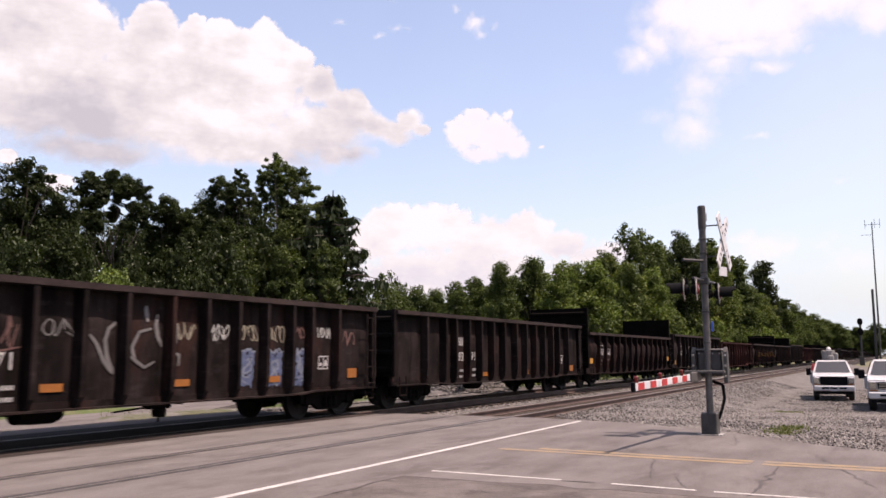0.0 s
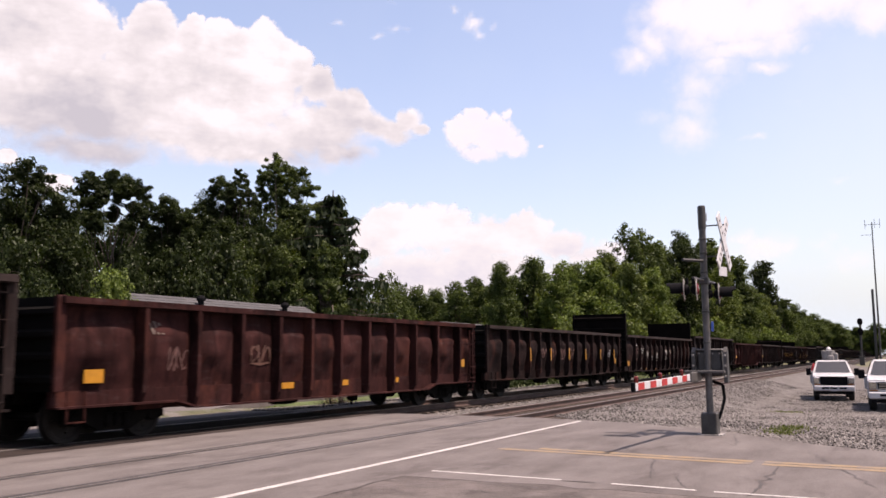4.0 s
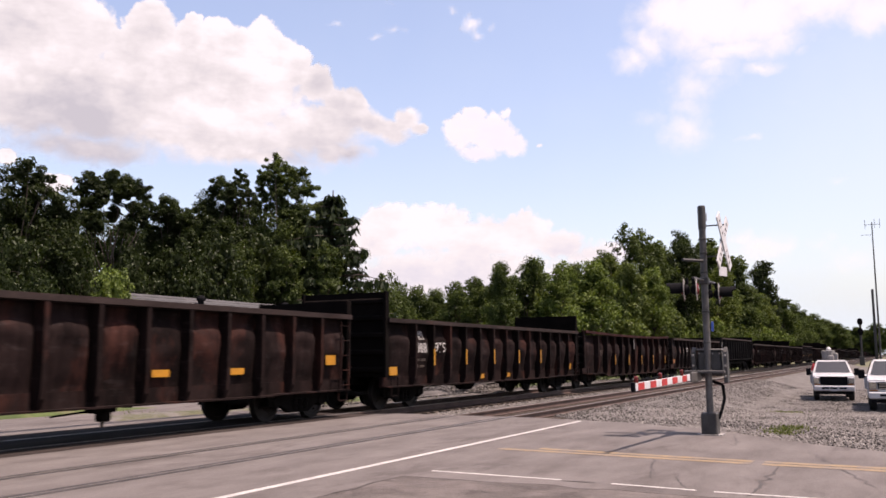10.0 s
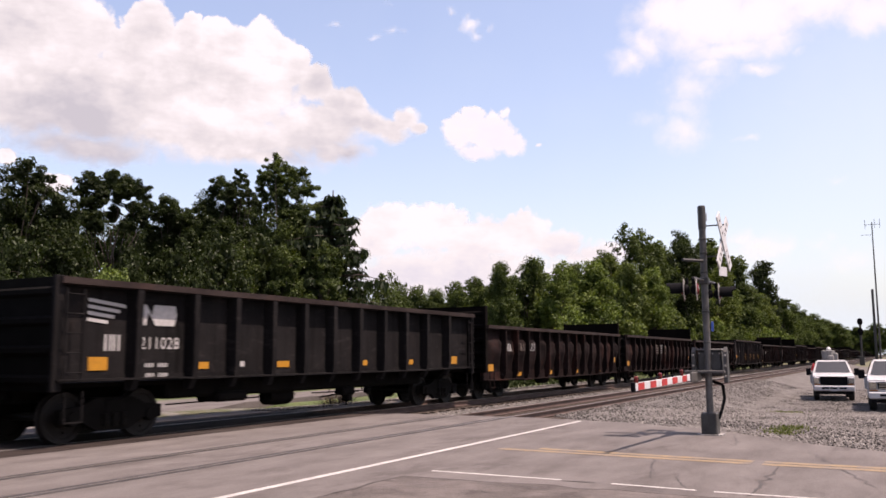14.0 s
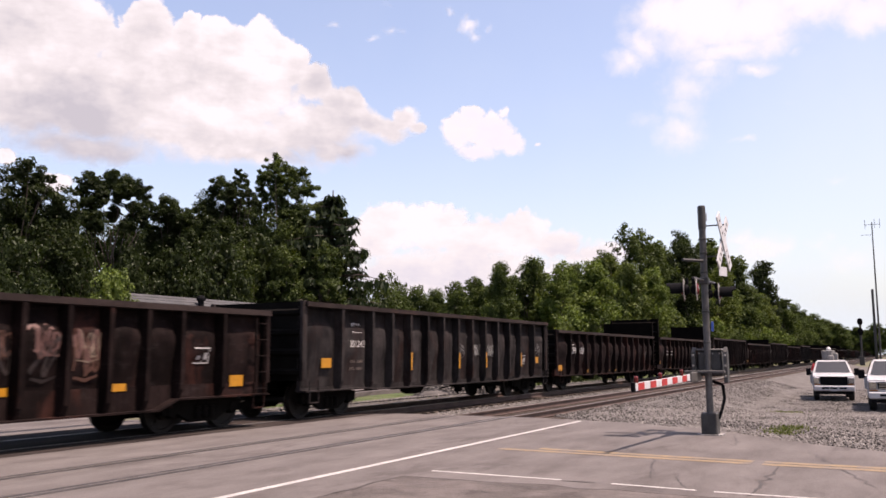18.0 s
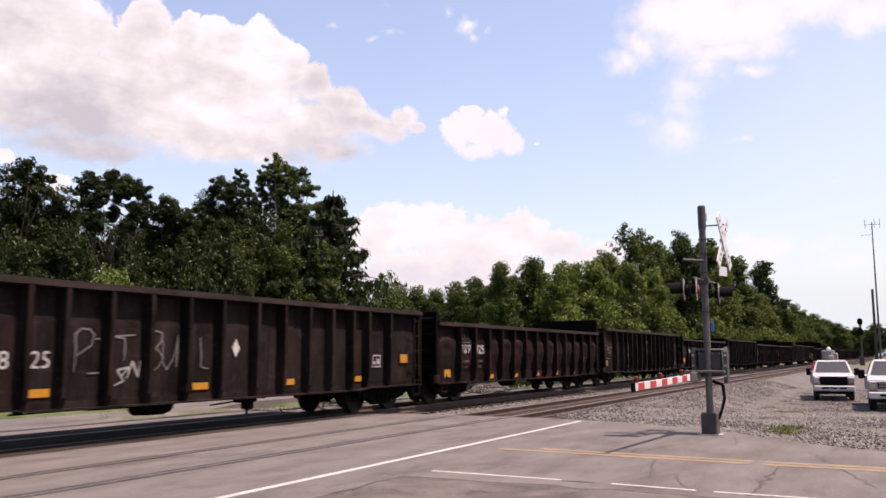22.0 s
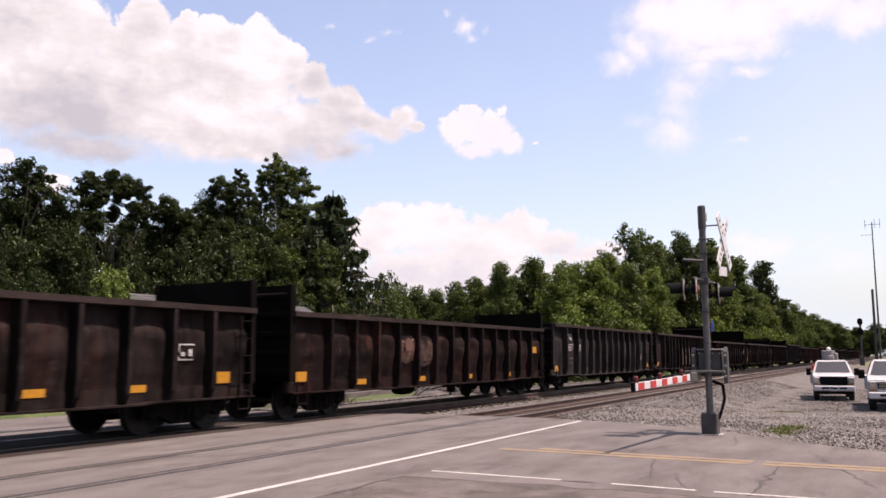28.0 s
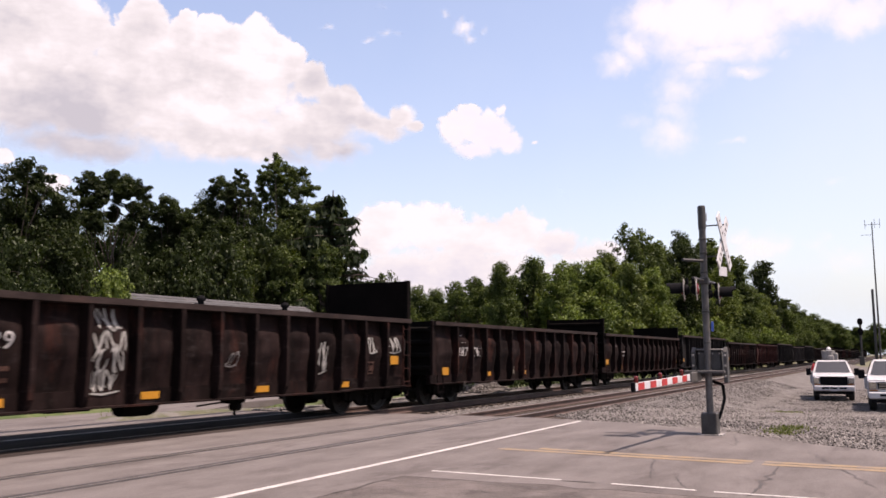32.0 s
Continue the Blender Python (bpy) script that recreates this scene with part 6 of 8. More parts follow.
def plant_trees():
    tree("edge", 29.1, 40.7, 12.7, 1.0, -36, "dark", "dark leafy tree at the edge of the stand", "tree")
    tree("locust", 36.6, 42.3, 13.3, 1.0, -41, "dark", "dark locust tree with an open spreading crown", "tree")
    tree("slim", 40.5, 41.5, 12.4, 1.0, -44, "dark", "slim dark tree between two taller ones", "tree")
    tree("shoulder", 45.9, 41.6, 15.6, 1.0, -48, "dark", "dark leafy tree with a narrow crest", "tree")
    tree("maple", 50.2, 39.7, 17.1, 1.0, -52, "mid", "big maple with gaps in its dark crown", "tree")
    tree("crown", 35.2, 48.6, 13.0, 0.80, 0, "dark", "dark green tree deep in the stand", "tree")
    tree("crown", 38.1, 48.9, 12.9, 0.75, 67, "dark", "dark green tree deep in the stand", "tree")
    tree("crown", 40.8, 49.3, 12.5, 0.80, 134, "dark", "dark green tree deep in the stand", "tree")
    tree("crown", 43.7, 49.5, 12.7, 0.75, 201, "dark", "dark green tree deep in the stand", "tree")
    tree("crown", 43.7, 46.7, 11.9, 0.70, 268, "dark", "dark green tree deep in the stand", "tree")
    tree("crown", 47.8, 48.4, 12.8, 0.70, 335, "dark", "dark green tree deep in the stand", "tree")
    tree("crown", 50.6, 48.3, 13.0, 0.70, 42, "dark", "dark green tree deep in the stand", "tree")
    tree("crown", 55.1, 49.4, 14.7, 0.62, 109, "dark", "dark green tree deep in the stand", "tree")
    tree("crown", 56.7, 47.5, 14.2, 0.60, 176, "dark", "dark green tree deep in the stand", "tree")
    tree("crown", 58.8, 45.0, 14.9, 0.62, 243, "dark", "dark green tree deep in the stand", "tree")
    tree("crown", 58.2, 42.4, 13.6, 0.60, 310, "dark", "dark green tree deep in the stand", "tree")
    tree("crown", 45.4, 39.2, 10.3, 0.90, 17, "mid", "leafy green tree deep in the stand", "tree")
    tree("crown", 47.1, 37.2, 10.1, 0.90, 84, "mid", "leafy green tree deep in the stand", "tree")
    tree("crown", 48.7, 35.1, 10.3, 0.90, 151, "mid", "leafy green tree deep in the stand", "tree")
    tree("crown", 35.0, 43.7, 9.5, 0.90, 218, "dark", "dark green tree deep in the stand", "tree")
    tree("crown", 37.2, 41.9, 9.3, 0.90, 285, "dark", "dark green tree deep in the stand", "tree")
    tree("crown", 40.7, 41.3, 9.7, 0.90, 352, "dark", "dark green tree deep in the stand", "tree")
    tree("crown", 31.7, 43.7, 9.8, 0.90, 59, "dark", "dark green tree deep in the stand", "tree")
    tree("round", 102.6, 58.3, 12.0, 1.05, 0, "mid", "leafy tree in the row along the track", "tree")
    tree("round", 104.1, 55.6, 11.6, 1.05, 41, "mid", "leafy tree in the row along the track", "tree")
    tree("round", 100.2, 50.1, 12.0, 0.95, 82, "mid", "leafy tree in the row along the track", "tree")
    tree("round", 95.0, 44.8, 11.9, 0.95, 123, "mid", "leafy tree in the row along the track", "tree")
    tree("round", 91.5, 40.3, 12.9, 0.84, 164, "olive", "leafy tree in the row along the track", "tree")
    tree("round", 91.2, 36.0, 13.1, 0.84, 205, "mid", "leafy tree in the row along the track", "tree")
    tree("round", 98.1, 34.4, 13.2, 0.95, 246, "mid", "leafy tree in the row along the track", "tree")
    tree("round", 109.7, 34.5, 15.7, 0.84, 287, "mid", "leafy tree in the row along the track", "tree")
    tree("round", 116.5, 28.8, 17.9, 0.84, 328, "mid", "leafy tree in the row along the track", "tree")
    tree("round", 122.3, 25.9, 18.6, 0.84, 9, "dark", "leafy tree in the row along the track", "tree")
    tree("spruce", 50.7, 35.7, 14.5, 1.35, 17, "needle", "dark spruce with drooping boughs", "spruce_tree")
    tree("snag", 129.5, 38.1, 21.0, 1.0, 40, "dark", "half-dead tree with bare grey limbs", "tree")
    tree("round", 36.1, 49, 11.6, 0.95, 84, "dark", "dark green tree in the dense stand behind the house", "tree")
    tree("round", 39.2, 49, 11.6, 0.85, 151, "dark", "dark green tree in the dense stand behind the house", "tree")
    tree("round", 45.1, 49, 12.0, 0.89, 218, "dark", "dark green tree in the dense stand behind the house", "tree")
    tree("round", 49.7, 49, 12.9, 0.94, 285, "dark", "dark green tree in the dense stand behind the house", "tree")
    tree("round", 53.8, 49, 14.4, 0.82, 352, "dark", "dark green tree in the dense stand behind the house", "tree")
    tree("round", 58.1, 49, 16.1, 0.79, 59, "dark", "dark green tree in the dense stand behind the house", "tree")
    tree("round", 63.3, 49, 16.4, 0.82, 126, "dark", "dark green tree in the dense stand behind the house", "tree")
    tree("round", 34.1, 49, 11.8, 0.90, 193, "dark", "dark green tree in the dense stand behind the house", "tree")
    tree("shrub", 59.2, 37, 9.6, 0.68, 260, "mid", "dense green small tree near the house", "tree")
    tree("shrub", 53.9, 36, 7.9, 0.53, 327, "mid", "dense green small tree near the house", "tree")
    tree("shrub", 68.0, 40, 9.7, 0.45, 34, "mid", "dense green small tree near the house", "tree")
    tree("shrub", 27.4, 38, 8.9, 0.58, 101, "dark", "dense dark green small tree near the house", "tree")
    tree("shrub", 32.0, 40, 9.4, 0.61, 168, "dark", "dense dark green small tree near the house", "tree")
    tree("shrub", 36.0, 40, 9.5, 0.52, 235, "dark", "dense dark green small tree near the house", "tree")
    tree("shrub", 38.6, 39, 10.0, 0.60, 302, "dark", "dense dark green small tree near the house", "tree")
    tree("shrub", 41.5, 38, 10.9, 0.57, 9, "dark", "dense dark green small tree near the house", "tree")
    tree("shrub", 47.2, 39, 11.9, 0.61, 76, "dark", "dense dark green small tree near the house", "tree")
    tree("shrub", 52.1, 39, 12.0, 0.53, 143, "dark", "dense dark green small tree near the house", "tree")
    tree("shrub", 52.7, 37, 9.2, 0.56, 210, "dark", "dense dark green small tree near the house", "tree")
    tree("shrub", 20.0, 27, 5.2, 0.66, 277, "dark", "rounded green shrub beside the road", "shrub")
    tree("shrub", 17.7, 26, 5.4, 0.50, 344, "dark", "rounded green shrub beside the road", "shrub")
    tree("shrub", 27.2, 31, 6.7, 0.66, 51, "light", "bright yellow-green shrub beside the house", "shrub")
    tree("round", 105.7, 60, 10.9, 0.88, 118, "mid", "distant green tree beyond the houses", "tree")
    tree("round", 115.3, 62, 11.4, 0.97, 185, "mid", "distant green tree beyond the houses", "tree")
    tree("round", 121.0, 62, 12.8, 0.90, 252, "mid", "distant green tree beyond the houses", "tree")
    tree("round", 123.5, 60, 14.2, 1.09, 319, "mid", "distant green tree beyond the houses", "tree")
    tree("round", 135.1, 62, 13.8, 1.06, 26, "mid", "distant green tree beyond the houses", "tree")
    tree("round", 99.8, 58, 9.3, 0.87, 93, "mid", "distant green tree beyond the houses", "tree")
    tree("round", 75.6, 33, 11.2, 0.71, 160, "mid", "leafy tree in the row along the track", "tree")
    tree("round", 81.8, 33, 12.3, 0.95, 227, "mid", "leafy tree in the row along the track", "tree")
    tree("round", 79.2, 29, 11.4, 0.87, 294, "light", "leafy tree in the row along the track", "tree")
    tree("round", 83.8, 27, 12.0, 1.06, 1, "light", "leafy tree in the row along the track", "tree")
    tree("open", 110.5, 33, 16.2, 0.84, 68, "olive", "leafy tree in the row along the track", "tree")
    tree("open", 115.9, 31, 20.2, 0.78, 135, "mid", "leafy tree in the row along the track", "tree")
    tree("round", 97.5, 27, 12.9, 0.97, 202, "olive", "leafy tree in the row along the track", "tree")
    tree("tall", 125.5, 30, 19.1, 1.08, 269, "mid", "leafy tree in the row along the track", "tree")
    tree("round", 99.9, 25, 12.5, 0.95, 336, "light", "leafy tree in the row along the track", "tree")
    tree("open", 142.1, 30, 22.8, 0.77, 43, "dark", "leafy tree in the row along the track", "tree")
    tree("round", 125.3, 26, 15.5, 1.01, 110, "olive", "leafy tree in the row along the track", "tree")
    tree("tall", 160.3, 29, 24.1, 1.07, 177, "mid", "leafy tree in the row along the track", "tree")
    tree("round", 147.6, 26, 16.7, 0.97, 244, "olive", "leafy tree in the row along the track", "tree")
    tree("tall", 181.9, 28, 22.8, 1.08, 311, "mid", "leafy tree in the row along the track", "tree")
    tree("round", 180.1, 26, 17.2, 1.01, 18, "mid", "leafy tree in the row along the track", "tree")
    tree("tall", 248.5, 27, 17.7, 1.33, 85, "mid", "leafy tree in the row along the track", "tree")
    tree("round", 290.7, 27, 18.3, 1.08, 152, "mid", "leafy tree in the row along the track", "tree")
    tree("round", 345.4, 27, 17.4, 1.23, 219, "mid", "leafy tree in the row along the track", "tree")
    tree("tall", 425.2, 27, 17.9, 1.86, 286, "mid", "leafy tree in the row along the track", "tree")
    tree("round", 501.0, 27, 18.1, 1.42, 353, "mid", "leafy tree in the row along the track", "tree")
    tree("round", 208.4, 26, 16.4, 1.02, 60, "olive", "leafy tree in the row along the track", "tree")
    tree("round", 258.5, 26, 15.2, 1.16, 127, "mid", "leafy tree in the row along the track", "tree")
    tree("tall", 316.4, 27, 17.0, 1.47, 194, "mid", "leafy tree in the row along the track", "tree")
    tree("round", 385.2, 27, 16.9, 1.41, 261, "mid", "leafy tree in the row along the track", "tree")
    tree("round", 608.4, 27, 18.3, 1.52, 328, "mid", "leafy tree in the row along the track", "tree")
    tree("round", 761.8, 27, 19.5, 1.58, 35, "mid", "leafy tree in the row along the track", "tree")
    tree("round", 1087.5, 27, 26.1, 1.89, 102, "mid", "leafy tree in the row along the track", "tree")
    tree("brake", 81.2, 36, 8.8, 0.65, 169, "mid", "dense bushy tree in the row along the track", "tree")
    tree("brake", 82.6, 34, 9.7, 0.67, 236, "mid", "dense bushy tree in the row along the track", "tree")
    tree("brake", 81.8, 31, 9.8, 0.60, 303, "olive", "dense bushy tree in the row along the track", "tree")
    tree("brake", 83.3, 29, 10.0, 0.64, 10, "light", "dense bushy tree in the row along the track", "tree")
    tree("brake", 89.7, 28, 10.8, 0.62, 77, "olive", "dense bushy tree in the row along the track", "tree")
    tree("brake", 96.1, 27, 11.1, 0.64, 144, "mid", "dense bushy tree in the row along the track", "tree")
    tree("brake", 107.7, 27, 11.6, 0.68, 211, "olive", "dense bushy tree in the row along the track", "tree")
    tree("brake", 122.0, 27, 12.3, 0.71, 278, "mid", "dense bushy tree in the row along the track", "tree")
    tree("brake", 140.2, 27, 13.2, 0.75, 345, "olive", "dense bushy tree in the row along the track", "tree")
    tree("brake", 166.6, 27, 13.4, 0.77, 52, "mid", "dense bushy tree in the row along the track", "tree")
    tree("brake", 191.2, 27, 13.7, 0.77, 119, "olive", "dense bushy tree in the row along the track", "tree")
    tree("brake", 88.2, 38, 11.3, 0.41, 186, "mid", "dense bushy tree in the row along the track", "tree")
    tree("brake", 99.9, 34, 14.1, 0.54, 253, "mid", "dense bushy tree in the row along the track", "tree")
    tree("brake", 143.7, 33, 19.7, 0.53, 320, "dark", "dense bushy tree in the row along the track", "tree")
    tree("brake", 169.8, 33, 21.9, 0.49, 27, "dark", "dense bushy tree in the row along the track", "tree")
    tree("tall", 219.6, 28, 25.6, 0.95, 94, "dark", "tall dark tree in the row along the track", "tree")
    tree("round", 258.6, 26.7, 14.9, 1.32, 0, "mid", "distant green tree beyond the lot", "tree")
    tree("round", 298.9, 25.8, 14.6, 1.32, 41, "mid", "distant green tree beyond the lot", "tree")
    tree("round", 329.2, 22.9, 13.6, 1.44, 82, "mid", "distant green tree beyond the lot", "tree")
    tree("round", 359.5, 18.1, 14.1, 1.56, 123, "mid", "distant green tree beyond the lot", "tree")
    tree("round", 379.8, 13.0, 12.8, 1.56, 164, "mid", "distant green tree beyond the lot", "tree")
    tree("round", 319.9, 5.9, 12.5, 1.56, 205, "mid", "distant green tree beyond the lot", "tree")
    tree("round", 300.0, 0.8, 12.8, 1.56, 246, "mid", "distant green tree beyond the lot", "tree")
    tree("round", 480, 26, 17.0, 1.7, 20, "mid", "leafy tree in the row along the track")
    tree("round", 560, 25, 17.0, 2.0, 80, "mid", "leafy tree in the row along the track")
    tree("round", 640, 12, 17.0, 2.4, 140, "mid", "distant green tree beyond the houses")
    tree("tall", 700, -6, 17.0, 2.4, 200, "mid", "distant green tree beyond the houses")
    tree("round", 640, -28, 16.0, 2.6, 260, "mid", "distant green tree beyond the houses")
    tree("round", 420, -11, 12.0, 1.6, 320, "mid", "distant green tree beyond the houses")
    tree("round", 330, -14, 13.0, 1.4, 20, "mid", "distant green tree beyond the houses")
    tree("round", 240, -14, 11.0, 1.2, 80, "mid", "distant green tree beyond the houses")
    for k in range(30):
        x = 62 + 5.0 * k + 2 * math.sin(k * 2.3)
        tree("brake", x, 22.2 + 1.5 * math.sin(k * 1.7), 4.2 + 1.6 * math.sin(k * 1.1) ** 2 + x * 0.012, 0.75, 53 * k, ("olive", "light", "mid", "olive")[k % 4], "green brush along the railway line", "shrub")


plant_trees()


# ---- houses ----
def house(x, y, length, depth, eave, ridge, label, vents=()):
    h = thing("house", label, "house", pose(x, y, ground_height(x, y) - 0.1))
    bm = bmesh.new()
    box(bm, 0, length, 0, depth, 0, eave)
    for gx in (0, length - 0.15):
        a = [bm.verts.new((gx + d, yy, zz)) for d in (0, 0.15) for yy, zz in ((0, eave), (depth, eave), (depth / 2, ridge - 0.1))]
        bm.faces.new(a[:3])
        bm.faces.new(a[3:])
        for i in range(3):
            bm.faces.new((a[i], a[(i + 1) % 3], a[3 + (i + 1) % 3], a[3 + i]))
    bmesh.ops.recalc_face_normals(bm, faces=bm.faces)
    part("wall", bm, M_SIDING, h, "pale horizontal siding")
    o = 0.45
    slope = (ridge - eave) / (depth / 2)
    for s in (0, 1):
        bm = bmesh.new()
        y0, y1 = (-o, depth / 2) if not s else (depth + o, depth / 2)
        z0, z1 = eave - slope * o, ridge
        n = 14
        rows = []
        for k in range(n):
            a, b = k / n, (k + 1) / n
            ya, yb = y0 + (y1 - y0) * a, y0 + (y1 - y0) * b
            za, zb = z0 + (z1 - z0) * a, z0 + (z1 - z0) * b
            rows.append([bm.verts.new(p) for p in ((-o, ya, za + 0.03), (length + o, ya, za + 0.03))])
            rows.append([bm.verts.new(p) for p in ((-o, yb, zb + 0.005), (length + o, yb, zb + 0.005))])
        rows.append([bm.verts.new(p) for p in ((-o, y1, z1 - 0.1), (length + o, y1, z1 - 0.1))])
        rows.append([bm.verts.new(p) for p in ((-o, y0, z0 - 0.06), (length + o, y0, z0 - 0.06))])
        for p, q in zip(rows, rows[1:] + rows[:1]):
            bm.faces.new((p[0], p[1], q[1], q[0]))
        for e in (0, 1):
            bm.faces.new([r[e] for r in rows])
        bmesh.ops.recalc_face_normals(bm, faces=bm.faces)
        part("roof", bm, M_SHINGLE, h, "grey shingle roof")
    for vx, vy in vents:
        z = ridge - slope * abs(vy - depth / 2)
        bm = bmesh.new()
        lathe(bm, [(0.16, z - 0.1), (0.16, z + 0.28), (0.24, z + 0.3), (0.26, z + 0.42), (0.2, z + 0.55), (0.06, z + 0.6)], 12, "Z", (vx, vy, 0))
        part("roof_vent", bm, M_BLACK, h, "dark round roof vent")
    for k in range(int(length / 4)):
        wx = 1.6 + 4 * k
        w = part("window", boxed(wx, wx + 1.3, -0.05, 0.02, 1.0, 2.2), M_WHITE, h)
        part("pane", boxed(wx + 0.08, wx + 1.22, -0.06, -0.03, 1.08, 2.12), M_GLASSDARK, w)
    part("fascia", boxed(-o, length + o, -o - 0.03, -o, eave - slope * o - 0.1, eave - slope * o + 0.02), M_WHITE, h)
    return h


house(29.6, 30.0, 15.2, 8.0, 3.1, 5.12, "single-storey house with a grey shingle roof", ((5.1, 3.0), (12.3, 3.0)))
house(72.0, 34.0, 17.0, 8.0, 2.9, 5.15, "distant house with a grey roof and white gable")


# ---- the crossing signal ----
def crossing_signal(x, y):
    s = thing("crossing_signal", "galvanised crossing signal mast with crossbuck, lamps and gate", "crossing signal", pose(x, y, 0))
    bm = bmesh.new()
    lathe(bm, [(0.066, 0.3), (0.066, 4.36), (0.07, 4.37), (0.07, 4.44), (0.06, 4.47)], 16)
    part("mast", bm, M_GALV, s, "galvanised steel mast")
    bm = bmesh.new()
    box(bm, -0.15, 0.15, -0.15, 0.15, -0.1, 0.42, 0.02)
    for dx in (-0.12, 0.12):
        for dy in (-0.12, 0.12):
            tube(bm, (dx, dy, 0.38), (dx, dy, 0.43), 0.014, seg=6)
    part("base", bm, M_ALU, s, "grey cast base")
    bm = bmesh.new()
    lathe(bm, [(0.076, 4.0), (0.076, 4.42), (0.07, 4.46)], 14)
    part("mast_cap", bm, M_ALU, s)
    part("cap_label", boxed(0.0, 0.05, -0.095, -0.080, 4.16, 4.32), M_SIGNW, s)
    # crossbuck: two boards crossed, facing along the road, so almost edge-on from the side
    turned = pose(0, -0.36, 3.72, 0, 0, -4.5)
    cross = part("crossbuck", boxed(-0.06, 0.06, -0.02, 0.02, -0.06, 0.06), M_ALU, s, "white crossbuck sign facing along the road", turned)
    for k, a in enumerate((40, -40)):
        blade = pose(0, -0.02 - 0.026 * k, 0, 0, a, 0)
        part("blade", boxed(-0.115, 0.115, -0.012, 0.012, -0.64, 0.64, 0.004), M_SIGNW, cross, "white blade", blade)
        for j in range(8):
            if j not in (3, 4):
                part("letter_bar", boxed(-0.04, 0.04, -0.003, 0.003, -0.016, 0.016), M_ALU, cross, "", blade @ pose(0, -0.015, -0.49 + 0.14 * j))
    for z in (3.45, 4.06):
        part("bracket", boxed(-0.015, 0.015, -0.42, -0.06, z - 0.012, z + 0.012), M_ALU, s)
    part("track_plate", boxed(-0.13, 0.13, -0.006, 0.006, -0.09, 0.09, 0.003), M_SIGNW, s, "small white plate under the crossbuck", pose(0.0, -0.36, 3.14, 0, 0, -24))
    # lamp arms, along the track, with lamps back to back that face both ways along the road
    part("cross_arm", tubed((-0.78, 0.06, 2.98), (0.78, -0.06, 2.98), 0.022, None, 10), M_GALV, s)
    part("junction_box", boxed(-0.09, 0.09, -0.09, 0.09, 2.9, 3.04, 0.02), M_ALU, s)
    part("side_arm", tubed((-0.1, 0.0, 3.36), (-0.5, 0.3, 3.36), 0.03, None, 8), M_ALU, s)

    # board: a pale material, which paints sun glare on the backboard.
    def lamp(px, py, turn, hooded=True, board=M_CONCRETE):
        m = pose(px, py, 2.76, 0, 0, turn)
        bm = bmesh.new()
        lathe(bm, [(0.03, -0.10), (0.07, -0.09), (0.10, -0.04), (0.105, 0.0)], 18, "X")
        tube(bm, (-0.05, 0, 0.1), (-0.05, 0, 0.22), 0.03)
        l = part("lamp", bm, M_BLACK, s, "flashing-light unit, dark", m)
        bm = bmesh.new()
        lathe(bm, [(0.10, 0.0), (0.212, 0.0), (0.212, 0.012), (0.11, 0.014)], 28, "X")
        part("backboard", bm, board, l, "round backboard with painted sun glare")
        bm = bmesh.new()
        n = 14
        rows = []
        for k in range(n + 1):
            a = -0.5 + (math.pi + 1.0) * k / n
            rows.append([bm.verts.new((xx, 0.135 * math.cos(a), 0.135 * math.sin(a))) for xx in (0.012, 0.33 if 3 < k < n - 3 else 0.26)])
        for p, q in zip(rows, rows[1:]):
            bm.faces.new((p[0], p[1], q[1], q[0]))
        if hooded:
            part("hood", bm, M_BLACK, l, "black hood")
        else:
            bm.free()
        bm = bmesh.new()
        lathe(bm, [(0.125, 0.016), (0.10, 0.045), (0.0, 0.06)], 18, "X")
        part("lens", bm, M_REDLENS, l, "unlit red lens")

    lamp(-0.72, 0.24, 98)
    lamp(-0.72, 0.02, -82, False, M_CONCRETE)
    lamp(0.72, 0.08, 98, False)
    lamp(0.72, -0.14, -84)
    # gate mechanism, arm and counterweights
    for z in (1.75, 2.35, 3.12, 3.5, 3.78):
        bm = bmesh.new()
        lathe(bm, [(0.067, z), (0.076, z + 0.005), (0.076, z + 0.035), (0.067, z + 0.04)], 16)
        part("mast_band", bm, M_ALU, s)
    mech = part("gate_mechanism", boxed(-0.24, 0.24, -0.26, 0.20, 1.02, 1.50, 0.03), M_ALU, s, "grey gate mechanism box", (0.24, 0.0, 0.10))
    part("mechanism_cover", boxed(-0.26, 0.26, -0.28, 0.22, 1.50, 1.55, 0.02), M_GALV, mech)
    for k in range(4):
        part("cover_bolt", boxed(-0.265, -0.24, -0.24 + 0.13 * k, -0.21 + 0.13 * k, 1.44, 1.47, 0.004), M_CONCRETE, mech)
    for yy in (-0.34, 0.26):
        bm = bmesh.new()
        prism(bm, [(-0.1, 1.0), (0.10, 1.0), (0.14, 1.2), (0.10, 1.56), (0.02, 1.68), (-0.08, 1.58)], yy - 0.035, yy + 0.035)
        w = part("counterweight", bm, M_ALU, s, "grey gate counterweight with a pale rim")
        for z in (1.12, 1.32, 1.52):
            part("bolt", boxed(-0.125, -0.09, yy - 0.02, yy + 0.02, z - 0.02, z + 0.02, 0.005), M_CONCRETE, w)
    part("clamp", boxed(-0.2, -0.1, -0.34, 0.42, 1.18, 1.23, 0.01), M_GALV, s, "steel clamp bar across the mast")
    bm = bmesh.new()
    pts = [(0.05, 0.02, 1.05), (0.12, -0.24, 0.95), (0.14, -0.26, 0.7), (0.1, -0.2, 0.45), (0.08, -0.14, 0.3)]
    for a, b in zip(pts, pts[1:]):
        tube(bm, a, b, 0.03, None, 8)
    part("cable_conduit", bm, M_BLACK, s, "black flexible cable conduit")
